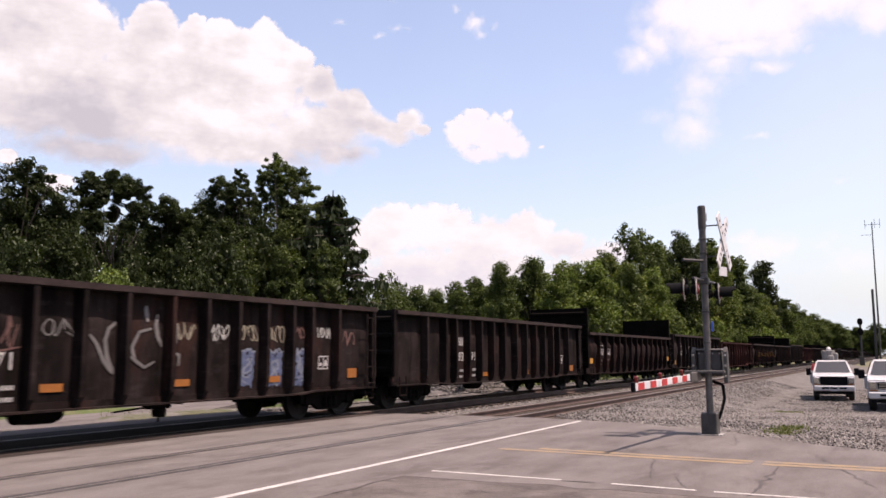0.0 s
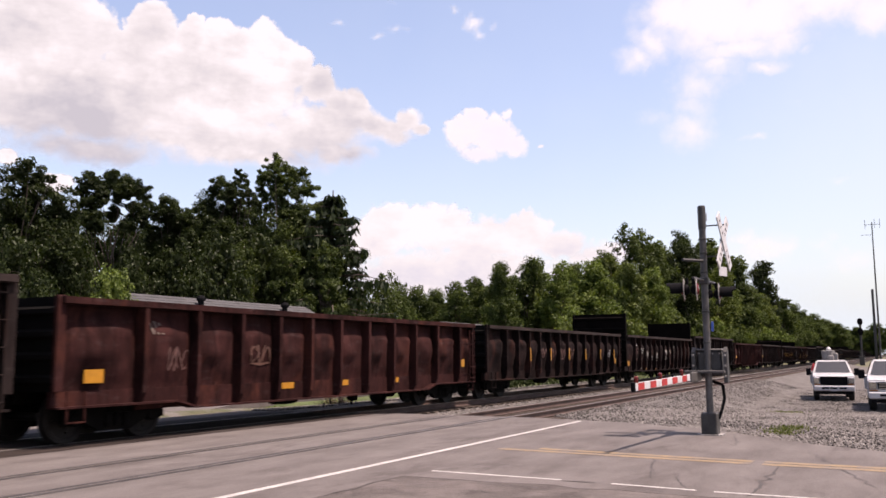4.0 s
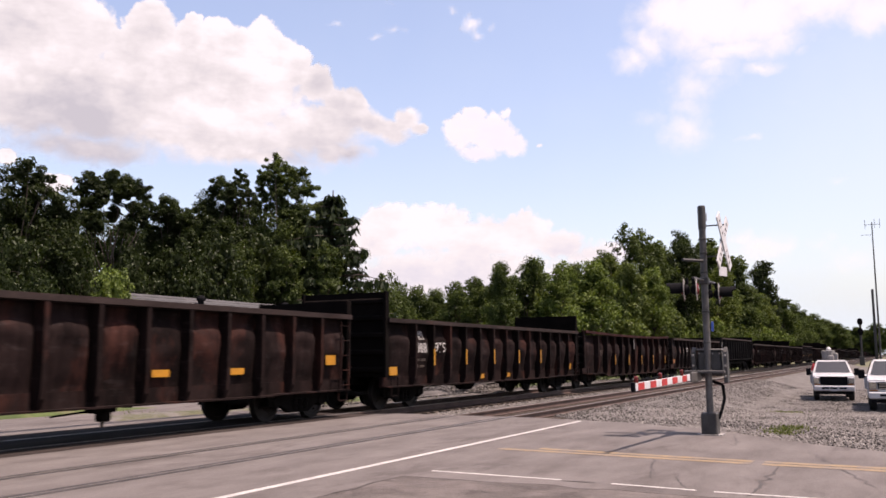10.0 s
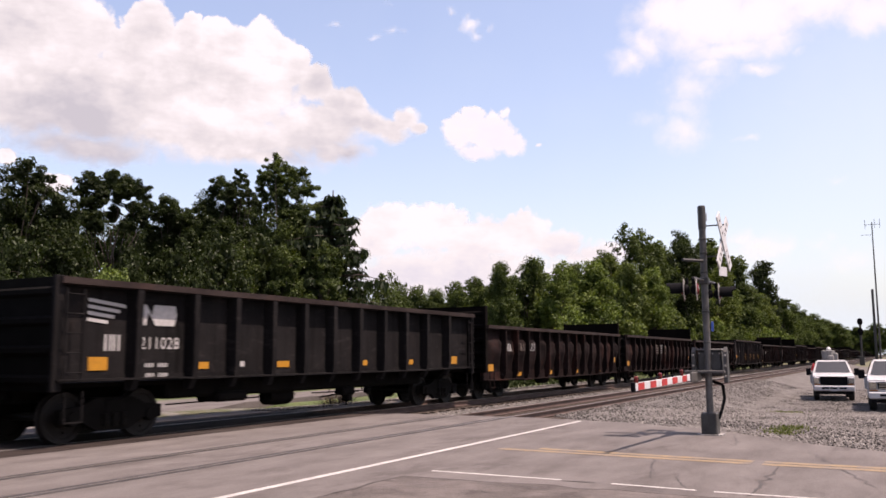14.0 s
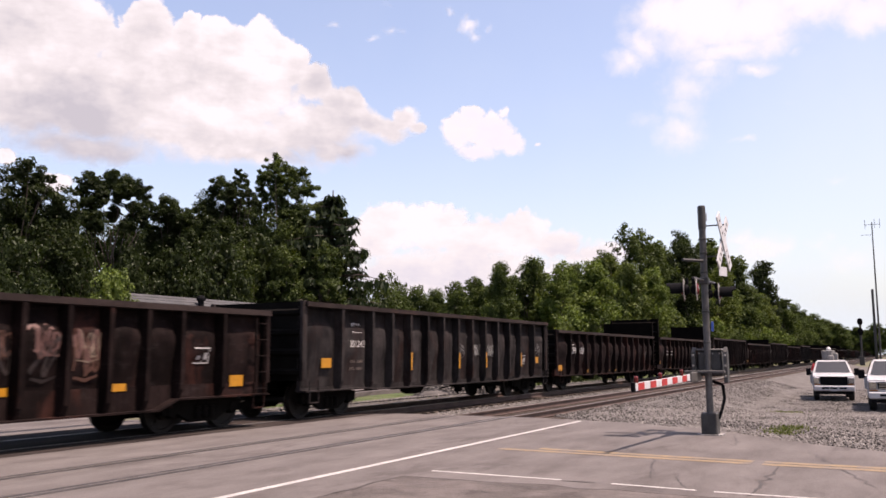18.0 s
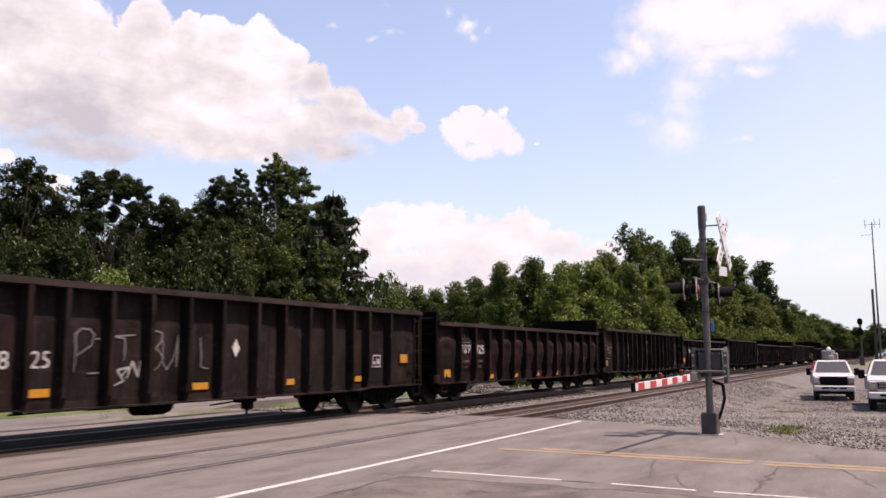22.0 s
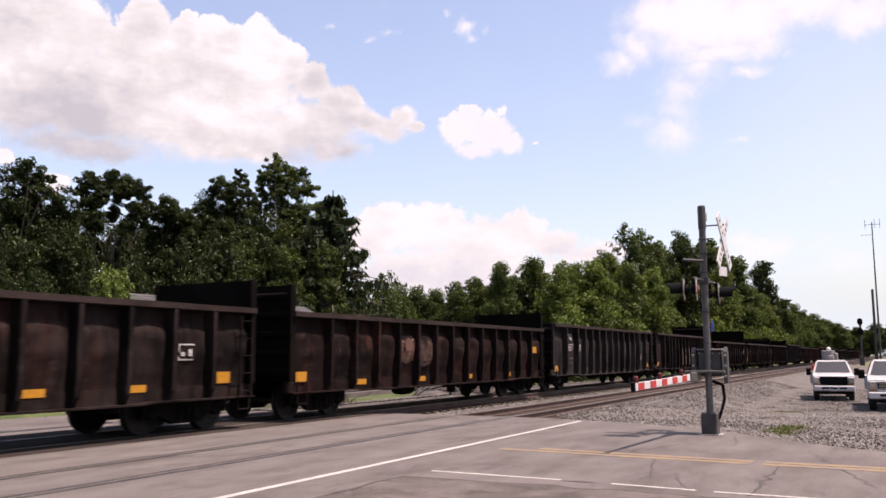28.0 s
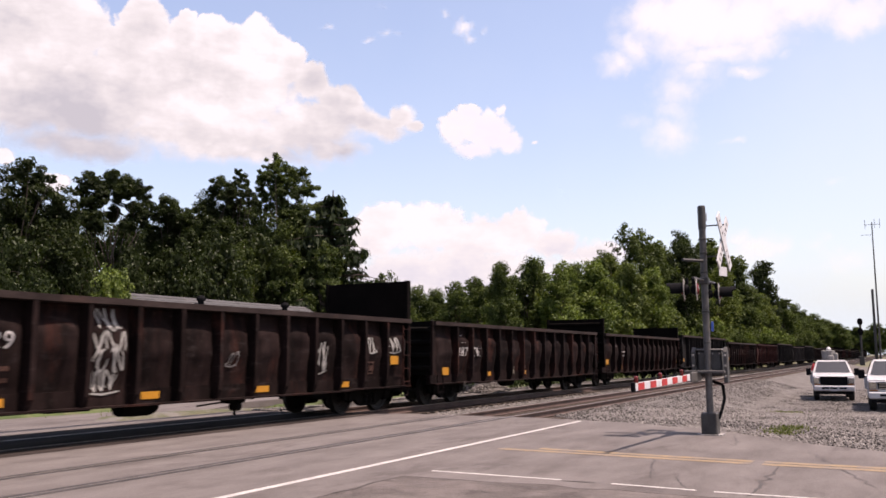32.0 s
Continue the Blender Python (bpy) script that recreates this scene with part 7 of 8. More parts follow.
    part("blue_notice", boxed(-0.085, -0.075, -0.125, -0.075, 1.98, 2.17, 0.003), M_BLUE, s, "small blue notice", pose(0, 0, 0, 0, 0, 20))
    g = part("gate_arm", boxed(-3.78, -0.45, -0.022, 0.022, 1.03, 1.15, 0.005), M_SIGNW, s, "white gate arm lowered over the road", pose(0, 0.20, 0.03, 0, -1.4, -3.6))
    part("arm_root", boxed(-0.6, 0.1, -0.05, 0.05, 1.0, 1.18, 0.01), M_GALV, g)
    for k in range(5):
        x0 = -3.62 + 0.62 * k
        part("red_stripe", boxed(x0, x0 + 0.31, -0.026, 0.026, 1.034, 1.146), M_RED, g, "red reflective stripe")
    part("tip_cap", boxed(-3.83, -3.76, -0.026, 0.026, 1.02, 1.16), M_BLACK, g)
    for xx in (-3.65, -2.4, -1.1):
        bm = bmesh.new()
        lathe(bm, [(0.03, 1.15), (0.035, 1.19), (0.035, 1.24), (0.02, 1.26)], 10, "Z", (xx, 0, 0))
        part("arm_light", bm, M_REDLENS, g, "small unlit red arm light")
    bm = bmesh.new()
    tube(bm, (-3.65, 0, 1.19), (-0.4, 0, 1.19), 0.012, None, 6)
    part("arm_cable", bm, M_BLACK, g)
    return s


crossing_signal(17.22, 3.24)
sheet("signal_foundation", [(17.0, 3.0), (17.45, 3.0), (17.45, 3.48), (17.0, 3.48)], 0.02, M_CONCRETE, label="concrete foundation of the signal", category="foundation")


# ---- service trucks ----
def truck(x, y, turn, label, lift_box):
    t = thing("pickup_truck", label, "truck", pose(x, y, ground_height(x, y) - 0.05, 0, 0, turn), "trucks parked beside the tracks")
    t.scale = (0.9, 0.88, 0.92) if lift_box else (1.0, 0.97, 0.95)
    # faces -x; x from the front bumper back
    bm = bmesh.new()
    prism(bm, [(0.08, 0.62), (0.05, 0.80), (0.07, 1.20), (0.22, 1.29), (1.45, 1.37), (1.55, 1.37), (1.55, 0.55), (1.42, 0.55), (1.3, 0.85), (1.1, 0.98), (0.8, 0.98), (0.55, 0.85), (0.45, 0.60)], -0.99, 0.99)
    bmesh.ops.recalc_face_normals(bm, faces=bm.faces)
    bmesh.ops.bevel(bm, geom=list(bm.edges), offset=0.035, segments=2, affect="EDGES")
    part("hood", bm, M_WHITE, t, "white hood and fenders")
    bm = bmesh.new()
    low = [(1.5, 1.0), (1.5, -1.0), (3.95, -1.0), (3.95, 1.0)]
    mid = [(1.45, 0.98), (1.45, -0.98), (3.97, -0.98), (3.97, 0.98)]
    top = [(2.15, 0.74), (2.15, -0.74), (3.80, -0.74), (3.80, 0.74)]
    rows = [[bm.verts.new((a, b, z)) for a, b in ring] for ring, z in ((low, 0.5), (mid, 1.36), (top, 2.0))]
    for p, q in zip(rows, rows[1:]):
        for k in range(4):
            bm.faces.new((p[k], p[(k + 1) % 4], q[(k + 1) % 4], q[k]))
    bm.faces.new(rows[-1])
    bm.faces.new(rows[0][::-1])
    bmesh.ops.recalc_face_normals(bm, faces=bm.faces)
    bmesh.ops.bevel(bm, geom=list(bm.edges), offset=0.05, segments=2, affect="EDGES")
    part("cab", bm, M_WHITE, t, "white crew cab")
    bm = bmesh.new()
    v = [bm.verts.new(p) for p in ((1.49, 0.86, 1.41), (1.49, -0.86, 1.41), (2.085, -0.69, 1.94), (2.085, 0.69, 1.94))]
    bm.faces.new(v)
    for q in v:
        q.co.x -= 0.012
    ws = part("windshield", bm, M_GLASSDARK, t, "dark windshield")
    for s in (-1, 1):
        bm = bmesh.new()
        v = [bm.verts.new((a, s * b, z)) for a, b, z in ((1.75, 0.985, 1.42), (3.8, 0.985, 1.42), (3.72, 0.80, 1.90), (2.25, 0.80, 1.90))]
        bm.faces.new(v)
        part("side_window", bm, M_GLASSDARK, t)
        m = part("mirror", boxed(1.62, 1.80, s * 1.18 - 0.12, s * 1.18 + 0.12, 1.24, 1.60, 0.03), M_BLACK, t, "black door mirror")
        part("mirror_arm", tubed((1.75, s * 0.96, 1.3), (1.75, s * 1.1, 1.33), 0.02), M_BLACK, m)
        part("headlight", boxed(0.03, 0.14, s * 0.82 - 0.14, s * 0.82 + 0.14, 0.86, 1.16, 0.02), M_CHROME, t, "clear headlight")
        part("marker", boxed(0.03, 0.1, s * 0.80 - 0.15, s * 0.80 + 0.15, 0.79, 0.85, 0.01), M_ORANGE, t)
        part("tow_hook", boxed(-0.08, 0.0, s * 0.5 - 0.04, s * 0.5 + 0.04, 0.42, 0.5, 0.01), M_BLACK, t)
    g = part("grille", boxed(0.02, 0.1, -0.66, 0.66, 0.78 if lift_box else 0.86, 1.21 if lift_box else 1.14, 0.03), M_BLACK, t, "dark grille")
    for z in (0.9, 0.99, 1.08):
        part("bar", boxed(0.015, 0.035, -0.6, 0.6, z - 0.018, z + 0.018), M_CHROME if lift_box == 0 else M_BLACK, g)
    b = part("bumper", boxed(-0.08, 0.12, -0.98, 0.98, 0.50, 0.76, 0.04), M_WHITE, t, "white front bumper")
    for s in (-0.42, 0.02, 0.42):
        part("bumper_slot", boxed(-0.09, -0.07, s - 0.17, s + 0.17, 0.60, 0.68), M_BLACK, b)
    part("plate", boxed(-0.095, -0.082, -0.16, 0.16, 0.50, 0.58), M_SIGNW, b)
    part("air_dam", boxed(0.0, 0.3, -0.9, 0.9, 0.34, 0.52, 0.03), M_BLACK, t)
    for x0 in (0.95, 4.75):
        for s in (-1, 1):
            bm = bmesh.new()
            lathe(bm, [(0.22, -0.13), (0.36, -0.13), (0.395, -0.09), (0.40, 0.0), (0.395, 0.09), (0.36, 0.13), (0.22, 0.13)], 24, "Y", (x0, s * 0.84, 0.40))
            w = part("wheel", bm, M_TYRE, t, "black tyre")
            bm = bmesh.new()
            lathe(bm, [(0.05, 0.0), (0.2, 0.02), (0.22, 0.1)] if s < 0 else [(0.05, 0.0), (0.2, -0.02), (0.22, -0.1)], 16, "Y", (x0, s * 0.90, 0.40))
            part("rim", bm, M_CHROME, w)
    bm = bmesh.new()
    box(bm, 4.0, 6.4, -1.08, 1.08, 0.72, 1.42 if lift_box else 1.30, 0.03)
    bed = part("service_body" if lift_box else "bed", bm, M_WHITE, t, "white service body" if lift_box else "white pickup bed")
    part("chassis", boxed(0.4, 6.3, -0.45, 0.45, 0.42, 0.68), M_BLACK, t)
    if lift_box:
        for s in (-1, 1):
            for k in range(3):
                part("locker_door", boxed(4.08 + 0.78 * k, 4.78 + 0.78 * k, s * 1.08 - 0.012, s * 1.08 + 0.012, 0.80, 1.36, 0.006), M_WHITE, bed)
        lift = part("lift_pedestal", boxed(4.5, 5.1, -0.32, 0.32, 1.4, 1.95, 0.05), M_CONCRETE, t, "pale aerial lift pedestal")
        part("boom", boxed(2.6, 5.0, -0.16, 0.12, 2.02, 2.26, 0.04), M_CONCRETE, lift)
        bm = bmesh.new()
        lathe(bm, [(0.28, 1.85), (0.34, 1.9), (0.36, 2.42), (0.38, 2.5), (0.3, 2.52)], 14, "Z", (4.3, 0.08, 0))
        part("bucket", bm, M_CONCRETE, lift, "pale aerial lift bucket")
        bm = bmesh.new()
        lathe(bm, [(0.12, 2.52), (0.14, 2.6), (0.06, 2.7)], 10, "Z", (4.3, 0.05, 0))
        part("bucket_control", bm, M_WHITE, lift)
        part("lift_elbow", boxed(4.0, 4.4, -0.42, -0.2, 1.9, 2.4, 0.05), M_CONCRETE, lift)
        bm = bmesh.new()
        lathe(bm, [(0.17, 1.42), (0.16, 1.45), (0.05, 1.78), (0.03, 1.84)], 12, "Z", (4.4, 0.9, 0))
        part("traffic_cone", bm, M_RED, bed, "orange cone on the deck")
    else:
        for k in range(3):
            part("roof_light", boxed(2.3, 2.42, -0.25 + 0.2 * k, -0.15 + 0.2 * k, 1.9, 1.94, 0.01), M_ORANGE, t)
        bm = bmesh.new()
        lathe(bm, [(0.05, 1.9), (0.06, 1.98), (0.03, 2.0)], 10, "Z", (2.6, 0.25, 0))
        part("roof_beacon", bm, M_WHITE, t)
    return t


truck(43.3, 2.58, 5, "white service truck with an aerial lift on gravel", 1)
truck(35.8, 0.03, 2, "white pickup truck parked on gravel", 0)


# ---- along the line ----
def block_signal(x, y):
    s = thing("block_signal", "tall railway signal with two black heads", "railway signal", pose(x, y, -0.4))
    part("mast", tubed((0, 0, 0), (0, 0, 8.0), 0.11, 0.09, 10), M_ALU, s)
    part("case", boxed(-0.5, 0.5, -0.4, 0.4, 0, 1.5, 0.03), M_ALU, s)
    for z in (7.5, 5.8):
        bm = bmesh.new()
        lathe(bm, [(0.62, 0.0), (0.62, 0.05), (0.3, 0.08)], 22, "X", (-0.2, 0, z))
        for q in bm.verts:
            q.co.y *= 0.72
        h = part("signal_head", bm, M_BLACK, s, "round black signal head")
        part("hood", boxed(-0.5, -0.2, -0.18, 0.18, z - 0.1, z + 0.3, 0.05), M_BLACK, h)
    part("ladder", boxed(0.2, 0.24, -0.2, 0.2, 0, 7.6), M_ALU, s)


block_signal(165, 5.15)


def radio_tower(x, y):
    s = thing("radio_tower", "slender grey radio mast with small antennas", "tower", pose(x, y, -0.3))
    part("pole", tubed((0, 0, 0), (0, 0, 35.0), 0.28, 0.12, 10), M_ALU, s)
    part("lower_pole", tubed((0, 0.9, 0), (0, 0.9, 18), 0.35, 0.3, 10), M_ALU, s)
    part("yard", tubed((0, -1.8, 34.4), (0, 1.6, 34.4), 0.06), M_ALU, s)
    for yy in (-1.8, -0.6, 1.6):
        part("antenna", tubed((0, yy, 33.4), (0, yy, 35.8), 0.05), M_ALU, s)
    part("side_yard", tubed((0, 0, 31.8), (0, 2.6, 31.8), 0.05), M_ALU, s)


radio_tower(240, 3.3)


def far_things():
    bm = bmesh.new()
    rng = random.Random(8)
    n = 18
    rows = []
    for i in range(n + 1):
        rows.append([bm.verts.new((3.2 * (i / n - 0.5) * 2, 2.0 * (j / n - 0.5) * 2, 1.05 * max(0, 1 - ((i / n - 0.5) * 2) ** 2 - ((j / n - 0.5) * 2) ** 2) ** 0.8 + 0.05 * noise.noise((i, j, 2)) - 0.1)) for j in range(n + 1)])
    for p, q in zip(rows, rows[1:]):
        for j in range(n):
            bm.faces.new((p[j], q[j], q[j + 1], p[j + 1]))
    ob = part("gravel_heap", bm, M_GRAVEL)
    ob.matrix_basis = pose(35.5, 17.6, -0.2)
    tagged(ob, "heap of pale crushed stone beyond the tracks", "gravel heap")
    stones("heap_stones", 5000, lambda r: (35.5 + 3.2 * (r.uniform() - 0.5) * 1.7, 17.6 + 2.0 * (r.uniform() - 0.5) * 1.7), (0.03, 0.07), M_STONE, "pale stones on the heap",
           lambda x, y: -0.24 + 1.05 * max(0, 1 - ((x - 35.5) / 3.2) ** 2 - ((y - 17.6) / 2.0) ** 2) ** 0.8)
    rng = np.random.default_rng(5)
    t = thing("brush_pile", "low heap of dry brown twigs", "brush", pose(24.4, 16.9, -0.2))
    bm = bmesh.new()
    for k in range(90):
        a, r = rng.uniform(0, 6.28), rng.uniform(0.1, 1.0)
        tube(bm, (0.5 * r * math.cos(a), 0.3 * r * math.sin(a), 0), (1.1 * r * math.cos(a + 0.3), 0.7 * r * math.sin(a + 0.3), rng.uniform(0.15, 0.6)), 0.012, 0.004, 4, False)
    part("twigs", bm, M_BARK, t)
    part("dry_leaves", quads("dry_leaves", leaf_cloud(rng, [(0, 0, 0.2), (0.4, 0.1, 0.15), (-0.4, 0, 0.15)], [0.5, 0.4, 0.4], 120, 0.05)), M_LEAF["brush"], t)
    f = thing("board_fence", "white board fence across the lawn", "fence", pose(46, 26.5, -0.25))
    for k in range(9):
        part("post", boxed(2.2 * k - 0.06, 2.2 * k + 0.06, -0.06, 0.06, 0, 1.15), M_WHITE, f)
        if k < 8:
            for z in (0.45, 0.75, 1.05):
                part("board", boxed(2.2 * k, 2.2 * k + 2.2, -0.09, -0.065, z - 0.06, z + 0.06), M_WHITE, f)


def grass_tufts():
    rng = np.random.default_rng(21)

    def blades(centres, spread, n, size):
        c = np.repeat(np.array(centres), n, 0)
        c[:, :2] += rng.normal(0, spread, (len(c), 2))
        a = rng.uniform(0, 6.28, len(c))
        h = size * rng.uniform(0.5, 1.2, len(c))
        w = 0.012 + 0.0 * a
        dx, dy = np.cos(a), np.sin(a)
        base = np.stack([c[:, 0], c[:, 1], np.array([ground_height(x, y) for x, y in c[:, :2]]) - 0.05], 1)
        lean = np.stack([rng.normal(0, 0.3, len(c)) * h, rng.normal(0, 0.3, len(c)) * h, h], 1)
        side = np.stack([-dy * w, dx * w, 0 * w], 1)
        return np.stack([base - side, base + side, base + lean + side * 0.3, base + lean - side * 0.3], 1)
    tagged(part("weeds", quads("weeds", blades([(18.7, 2.15, 0), (19.3, 2.2, 0), (19.8, 2.05, 0), (20.3, 2.15, 0)], 0.2, 150, 0.05)), M_LEAF["grass"]), "patch of green weeds in the gravel", "weeds", "", "stuff")
    tagged(part("weeds", quads("weeds", blades([(32.5, 3.5, 0), (33.0, 3.6, 0)], 0.3, 90, 0.06)), M_LEAF["grass"]), "thin weeds in the gravel", "weeds", "", "stuff")
    strip = [(x, 19.5 + 1.5 * math.sin(x), 0) for x in np.linspace(19, 60, 90)]
    tagged(part("verge_grass", quads("verge_grass", blades(strip, 1.1, 90, 0.07)), M_LEAF["grass"]), "long grass on the far verge", "grass", "", "stuff")


def trackside_brush():
    """Low dense brush beyond the line, added to darken gaps under the cars."""
    rng = np.random.default_rng(77)
    at, size = [], []
    x = 33.5
    while x < 150:
        for y in (16.9, 17.8, 18.8):
            r = rng.uniform(0.45, 0.8)
            at.append((x + rng.uniform(-0.4, 0.4), y + rng.uniform(-0.3, 0.3), ground_height(x, y) + rng.uniform(0.3, 0.75)))
            size.append(r)
        x += 0.75 + 0.006 * (x - 33.5)
    tagged(part("trackside_brush", quads("trackside_brush", leaf_cloud(rng, at, size, 70, 0.085)), M_LEAF["dark"]), "low dark green brush added to darken gaps under the cars", "brush", "", "stuff")


far_things()
grass_tufts()
trackside_brush()


# ---- clouds: a far backdrop that drifts ----
CLOUD_GLOW = 0.555
CLOUDS = []


def cloud_material(name, blobs, seed, span, soft, fluff, grain, shade, tone, rough, lumpy):
    """A bank of cloud: ellipses (x, z, rx, rz, weight) on the sheet, their edges broken by noise; crisp above, ragged below, greyer towards its foot. span: heights of crest and foot."""
    m, n, l = nodes_of(name)
    n.remove(n["Principled BSDF"])
    tc = n.new("ShaderNodeTexCoord")

    def calc(op, a, b=None, clamp=False):
        q = n.new("ShaderNodeMath")
        q.operation, q.use_clamp = op, clamp
        for k, v in enumerate((a, b)):
            if v is None:
                continue
            if isinstance(v, (int, float)):
                q.inputs[k].default_value = v
            else:
                l.new(v, q.inputs[k])
        return q.outputs[0]

    def vec(op, a, b, c=None):
        q = n.new("ShaderNodeVectorMath")
        q.operation = op
        for k, v in enumerate((a, b, c)):
            if v is None:
                continue
            if isinstance(v, tuple):
                q.inputs[k].default_value = v
            else:
                l.new(v, q.inputs[k])
        return q.outputs[0]

    def noisy(where, scale, detail):
        q = n.new("ShaderNodeTexNoise")
        q.inputs["Scale"].default_value, q.inputs["Detail"].default_value, q.inputs["Roughness"].default_value = scale, detail, 0.6
        l.new(where, q.inputs["Vector"])
        return q
    own = vec("ADD", tc.outputs["Object"], (seed * 3.7, seed * 1.3, seed * 1.0))
    # the sheet's own places, pushed about a little
    push = vec("SUBTRACT", noisy(own, grain * 2.2, 5).outputs["Color"], (0.5, 0.5, 0.5))
    place = vec("MULTIPLY_ADD", push, (0.36 / grain, 0.0, 0.36 / grain), tc.outputs["Object"])
    sep = n.new("ShaderNodeSeparateXYZ")
    l.new(place, sep.inputs[0])
    total = None
    for x, z, rx, rz, w in blobs:
        dx = calc("MULTIPLY", calc("SUBTRACT", sep.outputs["X"], x), 1 / rx)
        dz = calc("MULTIPLY", calc("SUBTRACT", sep.outputs["Z"], z), 1 / rz)
        r = calc("SQRT", calc("ADD", calc("MULTIPLY", dx, dx), calc("MULTIPLY", dz, dz)))
        v = calc("MULTIPLY", calc("SUBTRACT", 1.0, r), w)
        total = v if total is None else calc("MAXIMUM", total, v)
    vo = n.new("ShaderNodeTexVoronoi")
    vo.feature = "SMOOTH_F1"
    vo.inputs["Scale"].default_value, vo.inputs["Smoothness"].default_value = grain * 3.4, 0.3
    vo.inputs["Detail"].default_value, vo.inputs["Roughness"].default_value = 2.0, 0.5
    l.new(vec("ADD", place, (seed * 3.7, seed * 1.3, seed * 1.0)), vo.inputs["Vector"])
    billow = calc("MULTIPLY", calc("SUBTRACT", 0.5, vo.outputs["Distance"]), lumpy)
    wob = calc("MULTIPLY", calc("SUBTRACT", noisy(own, grain * 1.6, 7).outputs["Fac"], 0.5), rough)
    dens = calc("ADD", calc("ADD", total, wob), billow)
    crest, foot = span
    low = calc("MULTIPLY", calc("SUBTRACT", crest, sep.outputs["Z"]), 1 / (crest - foot), True)
    alpha = n.new("ShaderNodeMapRange")
    alpha.interpolation_type = "SMOOTHSTEP"
    alpha.inputs["From Min"].default_value = 0.0
    l.new(calc("ADD", soft, calc("MULTIPLY", calc("MULTIPLY", low, low), fluff)), alpha.inputs["From Max"])
    l.new(dens, alpha.inputs["Value"])
    flat = vec("MULTIPLY", own, (0.55, 1.0, 1.25))
    folds = noisy(flat, grain * 0.85, 6).outputs["Fac"]
    body = calc("ADD", calc("MULTIPLY", low, 0.34), calc("MULTIPLY", calc("SUBTRACT", folds, 0.5), 1.5))
    body = calc("ADD", body, calc("MULTIPLY", calc("MINIMUM", dens, 0.6), 0.3))
    body = calc("SUBTRACT", body, calc("MULTIPLY", billow, 0.5))
    cr = ramp(n, [(0.16, tone), (0.36, tuple((1 - 0.32 * shade) * c for c in tone)), (0.62, tuple((1 - 0.68 * shade) * c * t for c, t in zip(tone, (0.98, 1.0, 1.07))))])
    l.new(body, cr.inputs["Fac"])
    em, tr, mx = n.new("ShaderNodeEmission"), n.new("ShaderNodeBsdfTransparent"), n.new("ShaderNodeMixShader")
    em.inputs["Strength"].default_value = CLOUD_GLOW
    l.new(cr.outputs["Color"], em.inputs["Color"])
    l.new(alpha.outputs[0], mx.inputs["Fac"])
    l.new(tr.outputs[0], mx.inputs[1])
    l.new(em.outputs[0], mx.inputs[2])
    l.new(mx.outputs[0], n["Material Output"].inputs["Surface"])
    m.cycles.emission_sampling = "NONE"
    return m


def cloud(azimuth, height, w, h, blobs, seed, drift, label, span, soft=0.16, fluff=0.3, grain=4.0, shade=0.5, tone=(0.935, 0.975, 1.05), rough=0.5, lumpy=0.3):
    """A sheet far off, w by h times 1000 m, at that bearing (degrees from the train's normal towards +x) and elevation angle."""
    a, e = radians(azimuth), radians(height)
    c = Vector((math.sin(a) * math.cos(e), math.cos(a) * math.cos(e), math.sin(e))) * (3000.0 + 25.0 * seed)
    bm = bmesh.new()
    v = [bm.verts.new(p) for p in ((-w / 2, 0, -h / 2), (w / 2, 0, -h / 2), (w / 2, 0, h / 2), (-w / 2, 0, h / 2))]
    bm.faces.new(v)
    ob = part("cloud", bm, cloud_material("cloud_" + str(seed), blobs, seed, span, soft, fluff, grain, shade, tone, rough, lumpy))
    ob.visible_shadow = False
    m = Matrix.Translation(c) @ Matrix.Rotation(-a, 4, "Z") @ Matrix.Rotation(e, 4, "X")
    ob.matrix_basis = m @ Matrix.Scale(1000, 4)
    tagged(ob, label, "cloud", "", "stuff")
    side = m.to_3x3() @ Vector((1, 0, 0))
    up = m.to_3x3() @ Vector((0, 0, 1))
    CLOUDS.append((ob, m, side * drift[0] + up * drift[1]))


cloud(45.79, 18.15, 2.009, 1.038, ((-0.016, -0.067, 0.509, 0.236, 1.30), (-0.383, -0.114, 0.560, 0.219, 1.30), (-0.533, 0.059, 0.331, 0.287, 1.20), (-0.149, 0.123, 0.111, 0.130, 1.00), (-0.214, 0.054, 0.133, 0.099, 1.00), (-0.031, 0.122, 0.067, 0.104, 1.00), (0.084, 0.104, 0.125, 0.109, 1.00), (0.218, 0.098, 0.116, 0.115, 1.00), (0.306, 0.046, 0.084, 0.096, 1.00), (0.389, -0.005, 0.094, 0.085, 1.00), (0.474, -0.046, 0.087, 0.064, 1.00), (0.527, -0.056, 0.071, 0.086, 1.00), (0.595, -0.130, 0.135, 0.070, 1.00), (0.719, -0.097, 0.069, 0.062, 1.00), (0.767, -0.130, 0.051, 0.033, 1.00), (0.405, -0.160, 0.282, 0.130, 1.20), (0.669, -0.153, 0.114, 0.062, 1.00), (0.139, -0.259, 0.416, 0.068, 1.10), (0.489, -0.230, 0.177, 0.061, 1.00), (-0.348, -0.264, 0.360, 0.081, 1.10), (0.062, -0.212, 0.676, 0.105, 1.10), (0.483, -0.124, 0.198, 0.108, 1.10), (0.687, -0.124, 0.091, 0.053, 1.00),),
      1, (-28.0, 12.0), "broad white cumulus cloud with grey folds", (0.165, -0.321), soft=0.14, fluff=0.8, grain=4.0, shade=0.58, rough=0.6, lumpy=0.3)
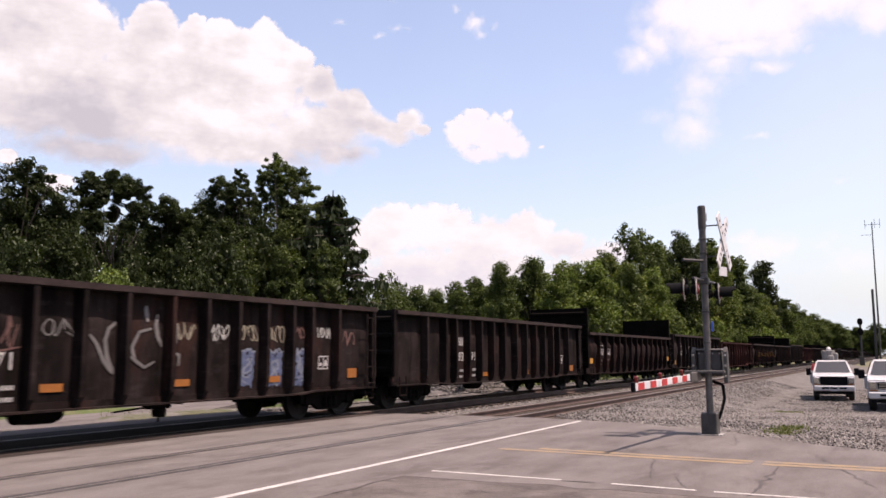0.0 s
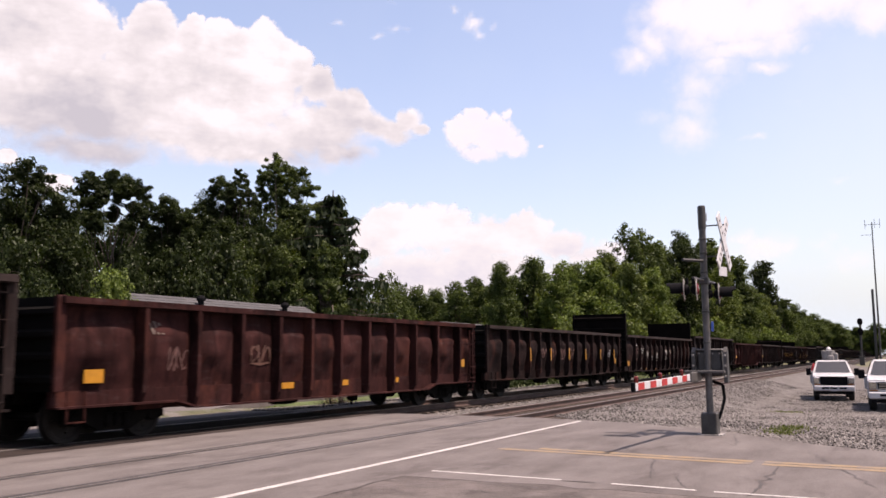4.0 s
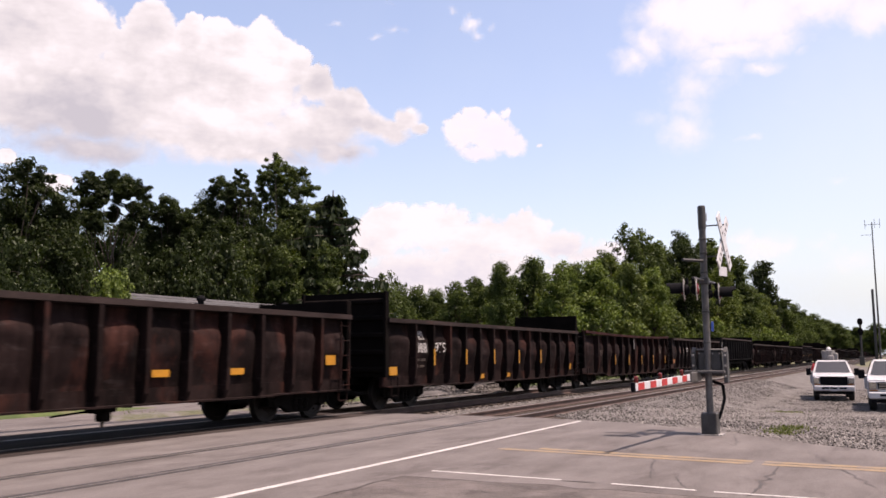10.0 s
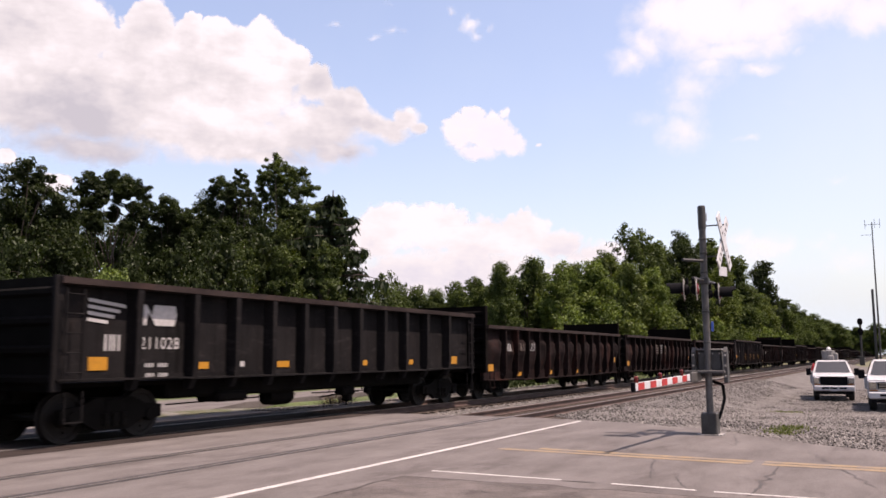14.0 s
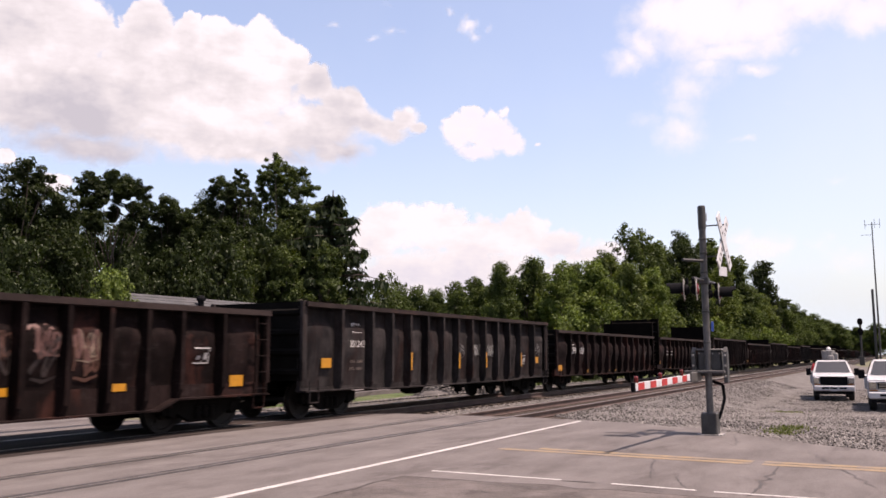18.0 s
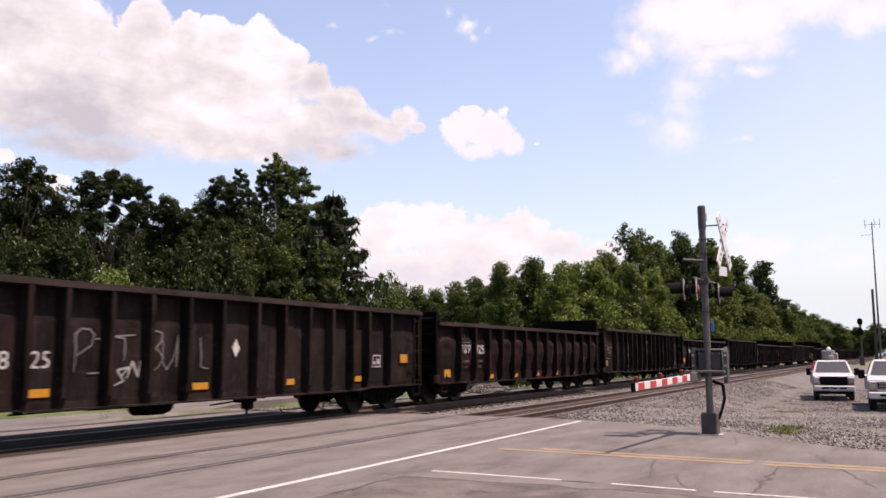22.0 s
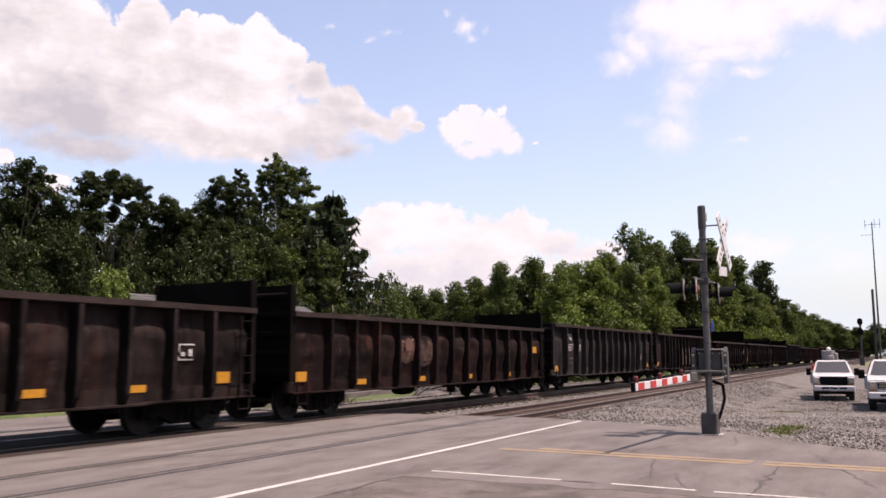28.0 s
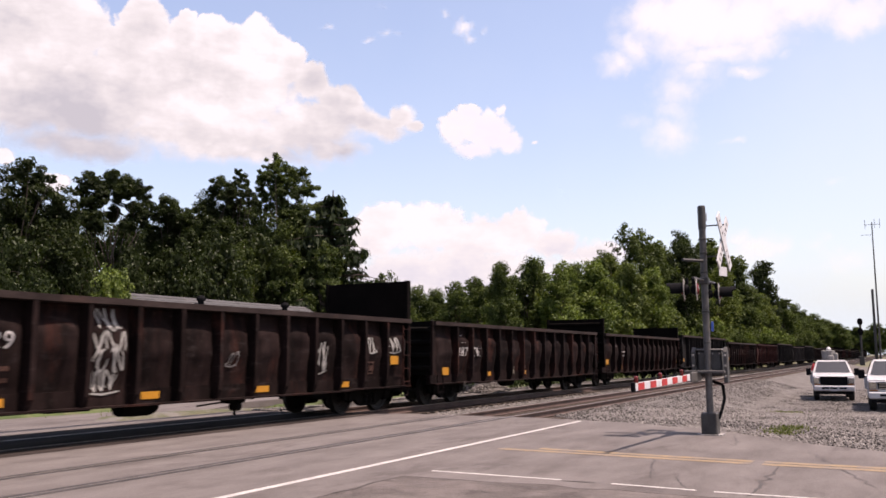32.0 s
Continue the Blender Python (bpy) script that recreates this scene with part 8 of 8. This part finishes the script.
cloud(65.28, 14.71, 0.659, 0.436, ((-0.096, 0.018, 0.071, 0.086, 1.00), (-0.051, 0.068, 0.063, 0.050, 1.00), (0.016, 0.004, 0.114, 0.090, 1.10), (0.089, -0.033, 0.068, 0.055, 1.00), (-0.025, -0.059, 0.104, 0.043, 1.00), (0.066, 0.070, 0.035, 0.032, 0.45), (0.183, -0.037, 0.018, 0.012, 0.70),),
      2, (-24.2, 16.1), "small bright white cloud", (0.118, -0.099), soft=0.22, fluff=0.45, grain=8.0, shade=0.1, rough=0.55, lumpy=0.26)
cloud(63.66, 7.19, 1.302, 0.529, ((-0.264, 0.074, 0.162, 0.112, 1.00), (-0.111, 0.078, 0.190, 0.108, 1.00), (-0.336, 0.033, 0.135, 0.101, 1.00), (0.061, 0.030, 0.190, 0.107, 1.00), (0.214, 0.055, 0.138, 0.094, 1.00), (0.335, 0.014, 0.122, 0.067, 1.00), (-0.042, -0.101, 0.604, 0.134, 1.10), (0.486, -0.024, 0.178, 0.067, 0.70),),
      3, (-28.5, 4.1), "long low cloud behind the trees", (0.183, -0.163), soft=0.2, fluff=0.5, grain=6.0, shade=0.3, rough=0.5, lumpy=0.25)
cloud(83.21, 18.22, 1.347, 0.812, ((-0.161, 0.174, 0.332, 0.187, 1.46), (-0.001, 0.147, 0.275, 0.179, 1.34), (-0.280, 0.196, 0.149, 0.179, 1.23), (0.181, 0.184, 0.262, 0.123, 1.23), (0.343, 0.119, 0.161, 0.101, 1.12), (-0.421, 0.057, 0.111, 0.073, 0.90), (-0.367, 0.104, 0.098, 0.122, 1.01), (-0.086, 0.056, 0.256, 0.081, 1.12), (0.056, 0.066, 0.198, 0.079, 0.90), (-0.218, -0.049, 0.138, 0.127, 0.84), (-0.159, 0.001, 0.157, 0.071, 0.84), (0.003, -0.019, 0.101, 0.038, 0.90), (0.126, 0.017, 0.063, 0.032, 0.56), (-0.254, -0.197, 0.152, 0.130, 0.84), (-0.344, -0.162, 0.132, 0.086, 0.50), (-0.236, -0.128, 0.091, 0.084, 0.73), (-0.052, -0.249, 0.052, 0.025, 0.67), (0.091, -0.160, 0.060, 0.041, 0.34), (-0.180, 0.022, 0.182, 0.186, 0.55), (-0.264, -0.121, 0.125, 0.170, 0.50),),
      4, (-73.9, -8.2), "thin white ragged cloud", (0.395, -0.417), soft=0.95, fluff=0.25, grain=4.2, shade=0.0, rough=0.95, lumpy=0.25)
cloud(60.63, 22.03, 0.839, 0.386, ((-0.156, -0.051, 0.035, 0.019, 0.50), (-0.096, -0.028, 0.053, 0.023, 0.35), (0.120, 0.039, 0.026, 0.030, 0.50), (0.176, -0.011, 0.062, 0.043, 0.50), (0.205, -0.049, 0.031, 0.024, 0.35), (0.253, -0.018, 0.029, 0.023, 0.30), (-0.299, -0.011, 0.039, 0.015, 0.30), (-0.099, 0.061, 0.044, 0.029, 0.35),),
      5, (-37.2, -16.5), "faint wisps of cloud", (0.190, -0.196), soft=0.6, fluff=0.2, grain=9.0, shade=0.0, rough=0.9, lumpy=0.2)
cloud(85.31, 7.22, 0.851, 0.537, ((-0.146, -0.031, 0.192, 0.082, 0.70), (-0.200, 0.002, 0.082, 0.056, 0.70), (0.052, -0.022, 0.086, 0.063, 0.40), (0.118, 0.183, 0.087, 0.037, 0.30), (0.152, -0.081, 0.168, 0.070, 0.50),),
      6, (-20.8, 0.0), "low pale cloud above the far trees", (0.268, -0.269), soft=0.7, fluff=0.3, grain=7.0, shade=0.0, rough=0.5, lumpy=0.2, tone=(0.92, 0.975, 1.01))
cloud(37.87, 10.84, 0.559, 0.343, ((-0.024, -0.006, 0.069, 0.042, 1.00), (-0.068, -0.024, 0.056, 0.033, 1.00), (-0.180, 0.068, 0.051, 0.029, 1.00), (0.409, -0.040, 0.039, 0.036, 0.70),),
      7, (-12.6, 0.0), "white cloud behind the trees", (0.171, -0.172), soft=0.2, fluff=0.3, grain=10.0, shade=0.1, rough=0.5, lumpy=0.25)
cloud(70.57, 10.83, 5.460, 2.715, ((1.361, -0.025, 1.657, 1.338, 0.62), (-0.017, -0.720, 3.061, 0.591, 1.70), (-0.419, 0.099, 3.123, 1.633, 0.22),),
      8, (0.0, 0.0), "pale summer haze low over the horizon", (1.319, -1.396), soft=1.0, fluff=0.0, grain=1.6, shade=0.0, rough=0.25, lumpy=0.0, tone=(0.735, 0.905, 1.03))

# ---- what moves ----
def motions():
    for index, (car, kind) in CARS.items():
        x = car.location.x
        walk(car, [(t, pose(x - SPEED * t, TRAIN_TRACK, 0.006)) for t in (-2.0, -1.0, 33.0, 34.0)])
        # the wheels roll while the car passes near by
        near, past = max(0.0, (x - 60.0) / SPEED), min(32.0, (x + 6.0) / SPEED)
        if past > near:
            first, last = frame(near), frame(past)
            for ob in car.children_recursive:
                if ob.name.startswith("wheelset"):
                    c = ob.matrix_basis.translation.copy()
                    rows = [(0.0, pose(*c))] if first > 1 else []
                    for k in range(first, last + 1):
                        rows.append(((k - 1) / FPS, pose(c.x, c.y, c.z, 0, -math.degrees(SPEED / 0.46 * (k - first) / FPS), 0)))
                    if last < frame(32.0):
                        rows.append((32.0, rows[-1][1]))
                    walk(ob, rows)
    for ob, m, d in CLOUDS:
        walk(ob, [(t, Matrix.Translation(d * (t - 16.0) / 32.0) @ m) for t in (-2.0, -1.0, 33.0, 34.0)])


motions()
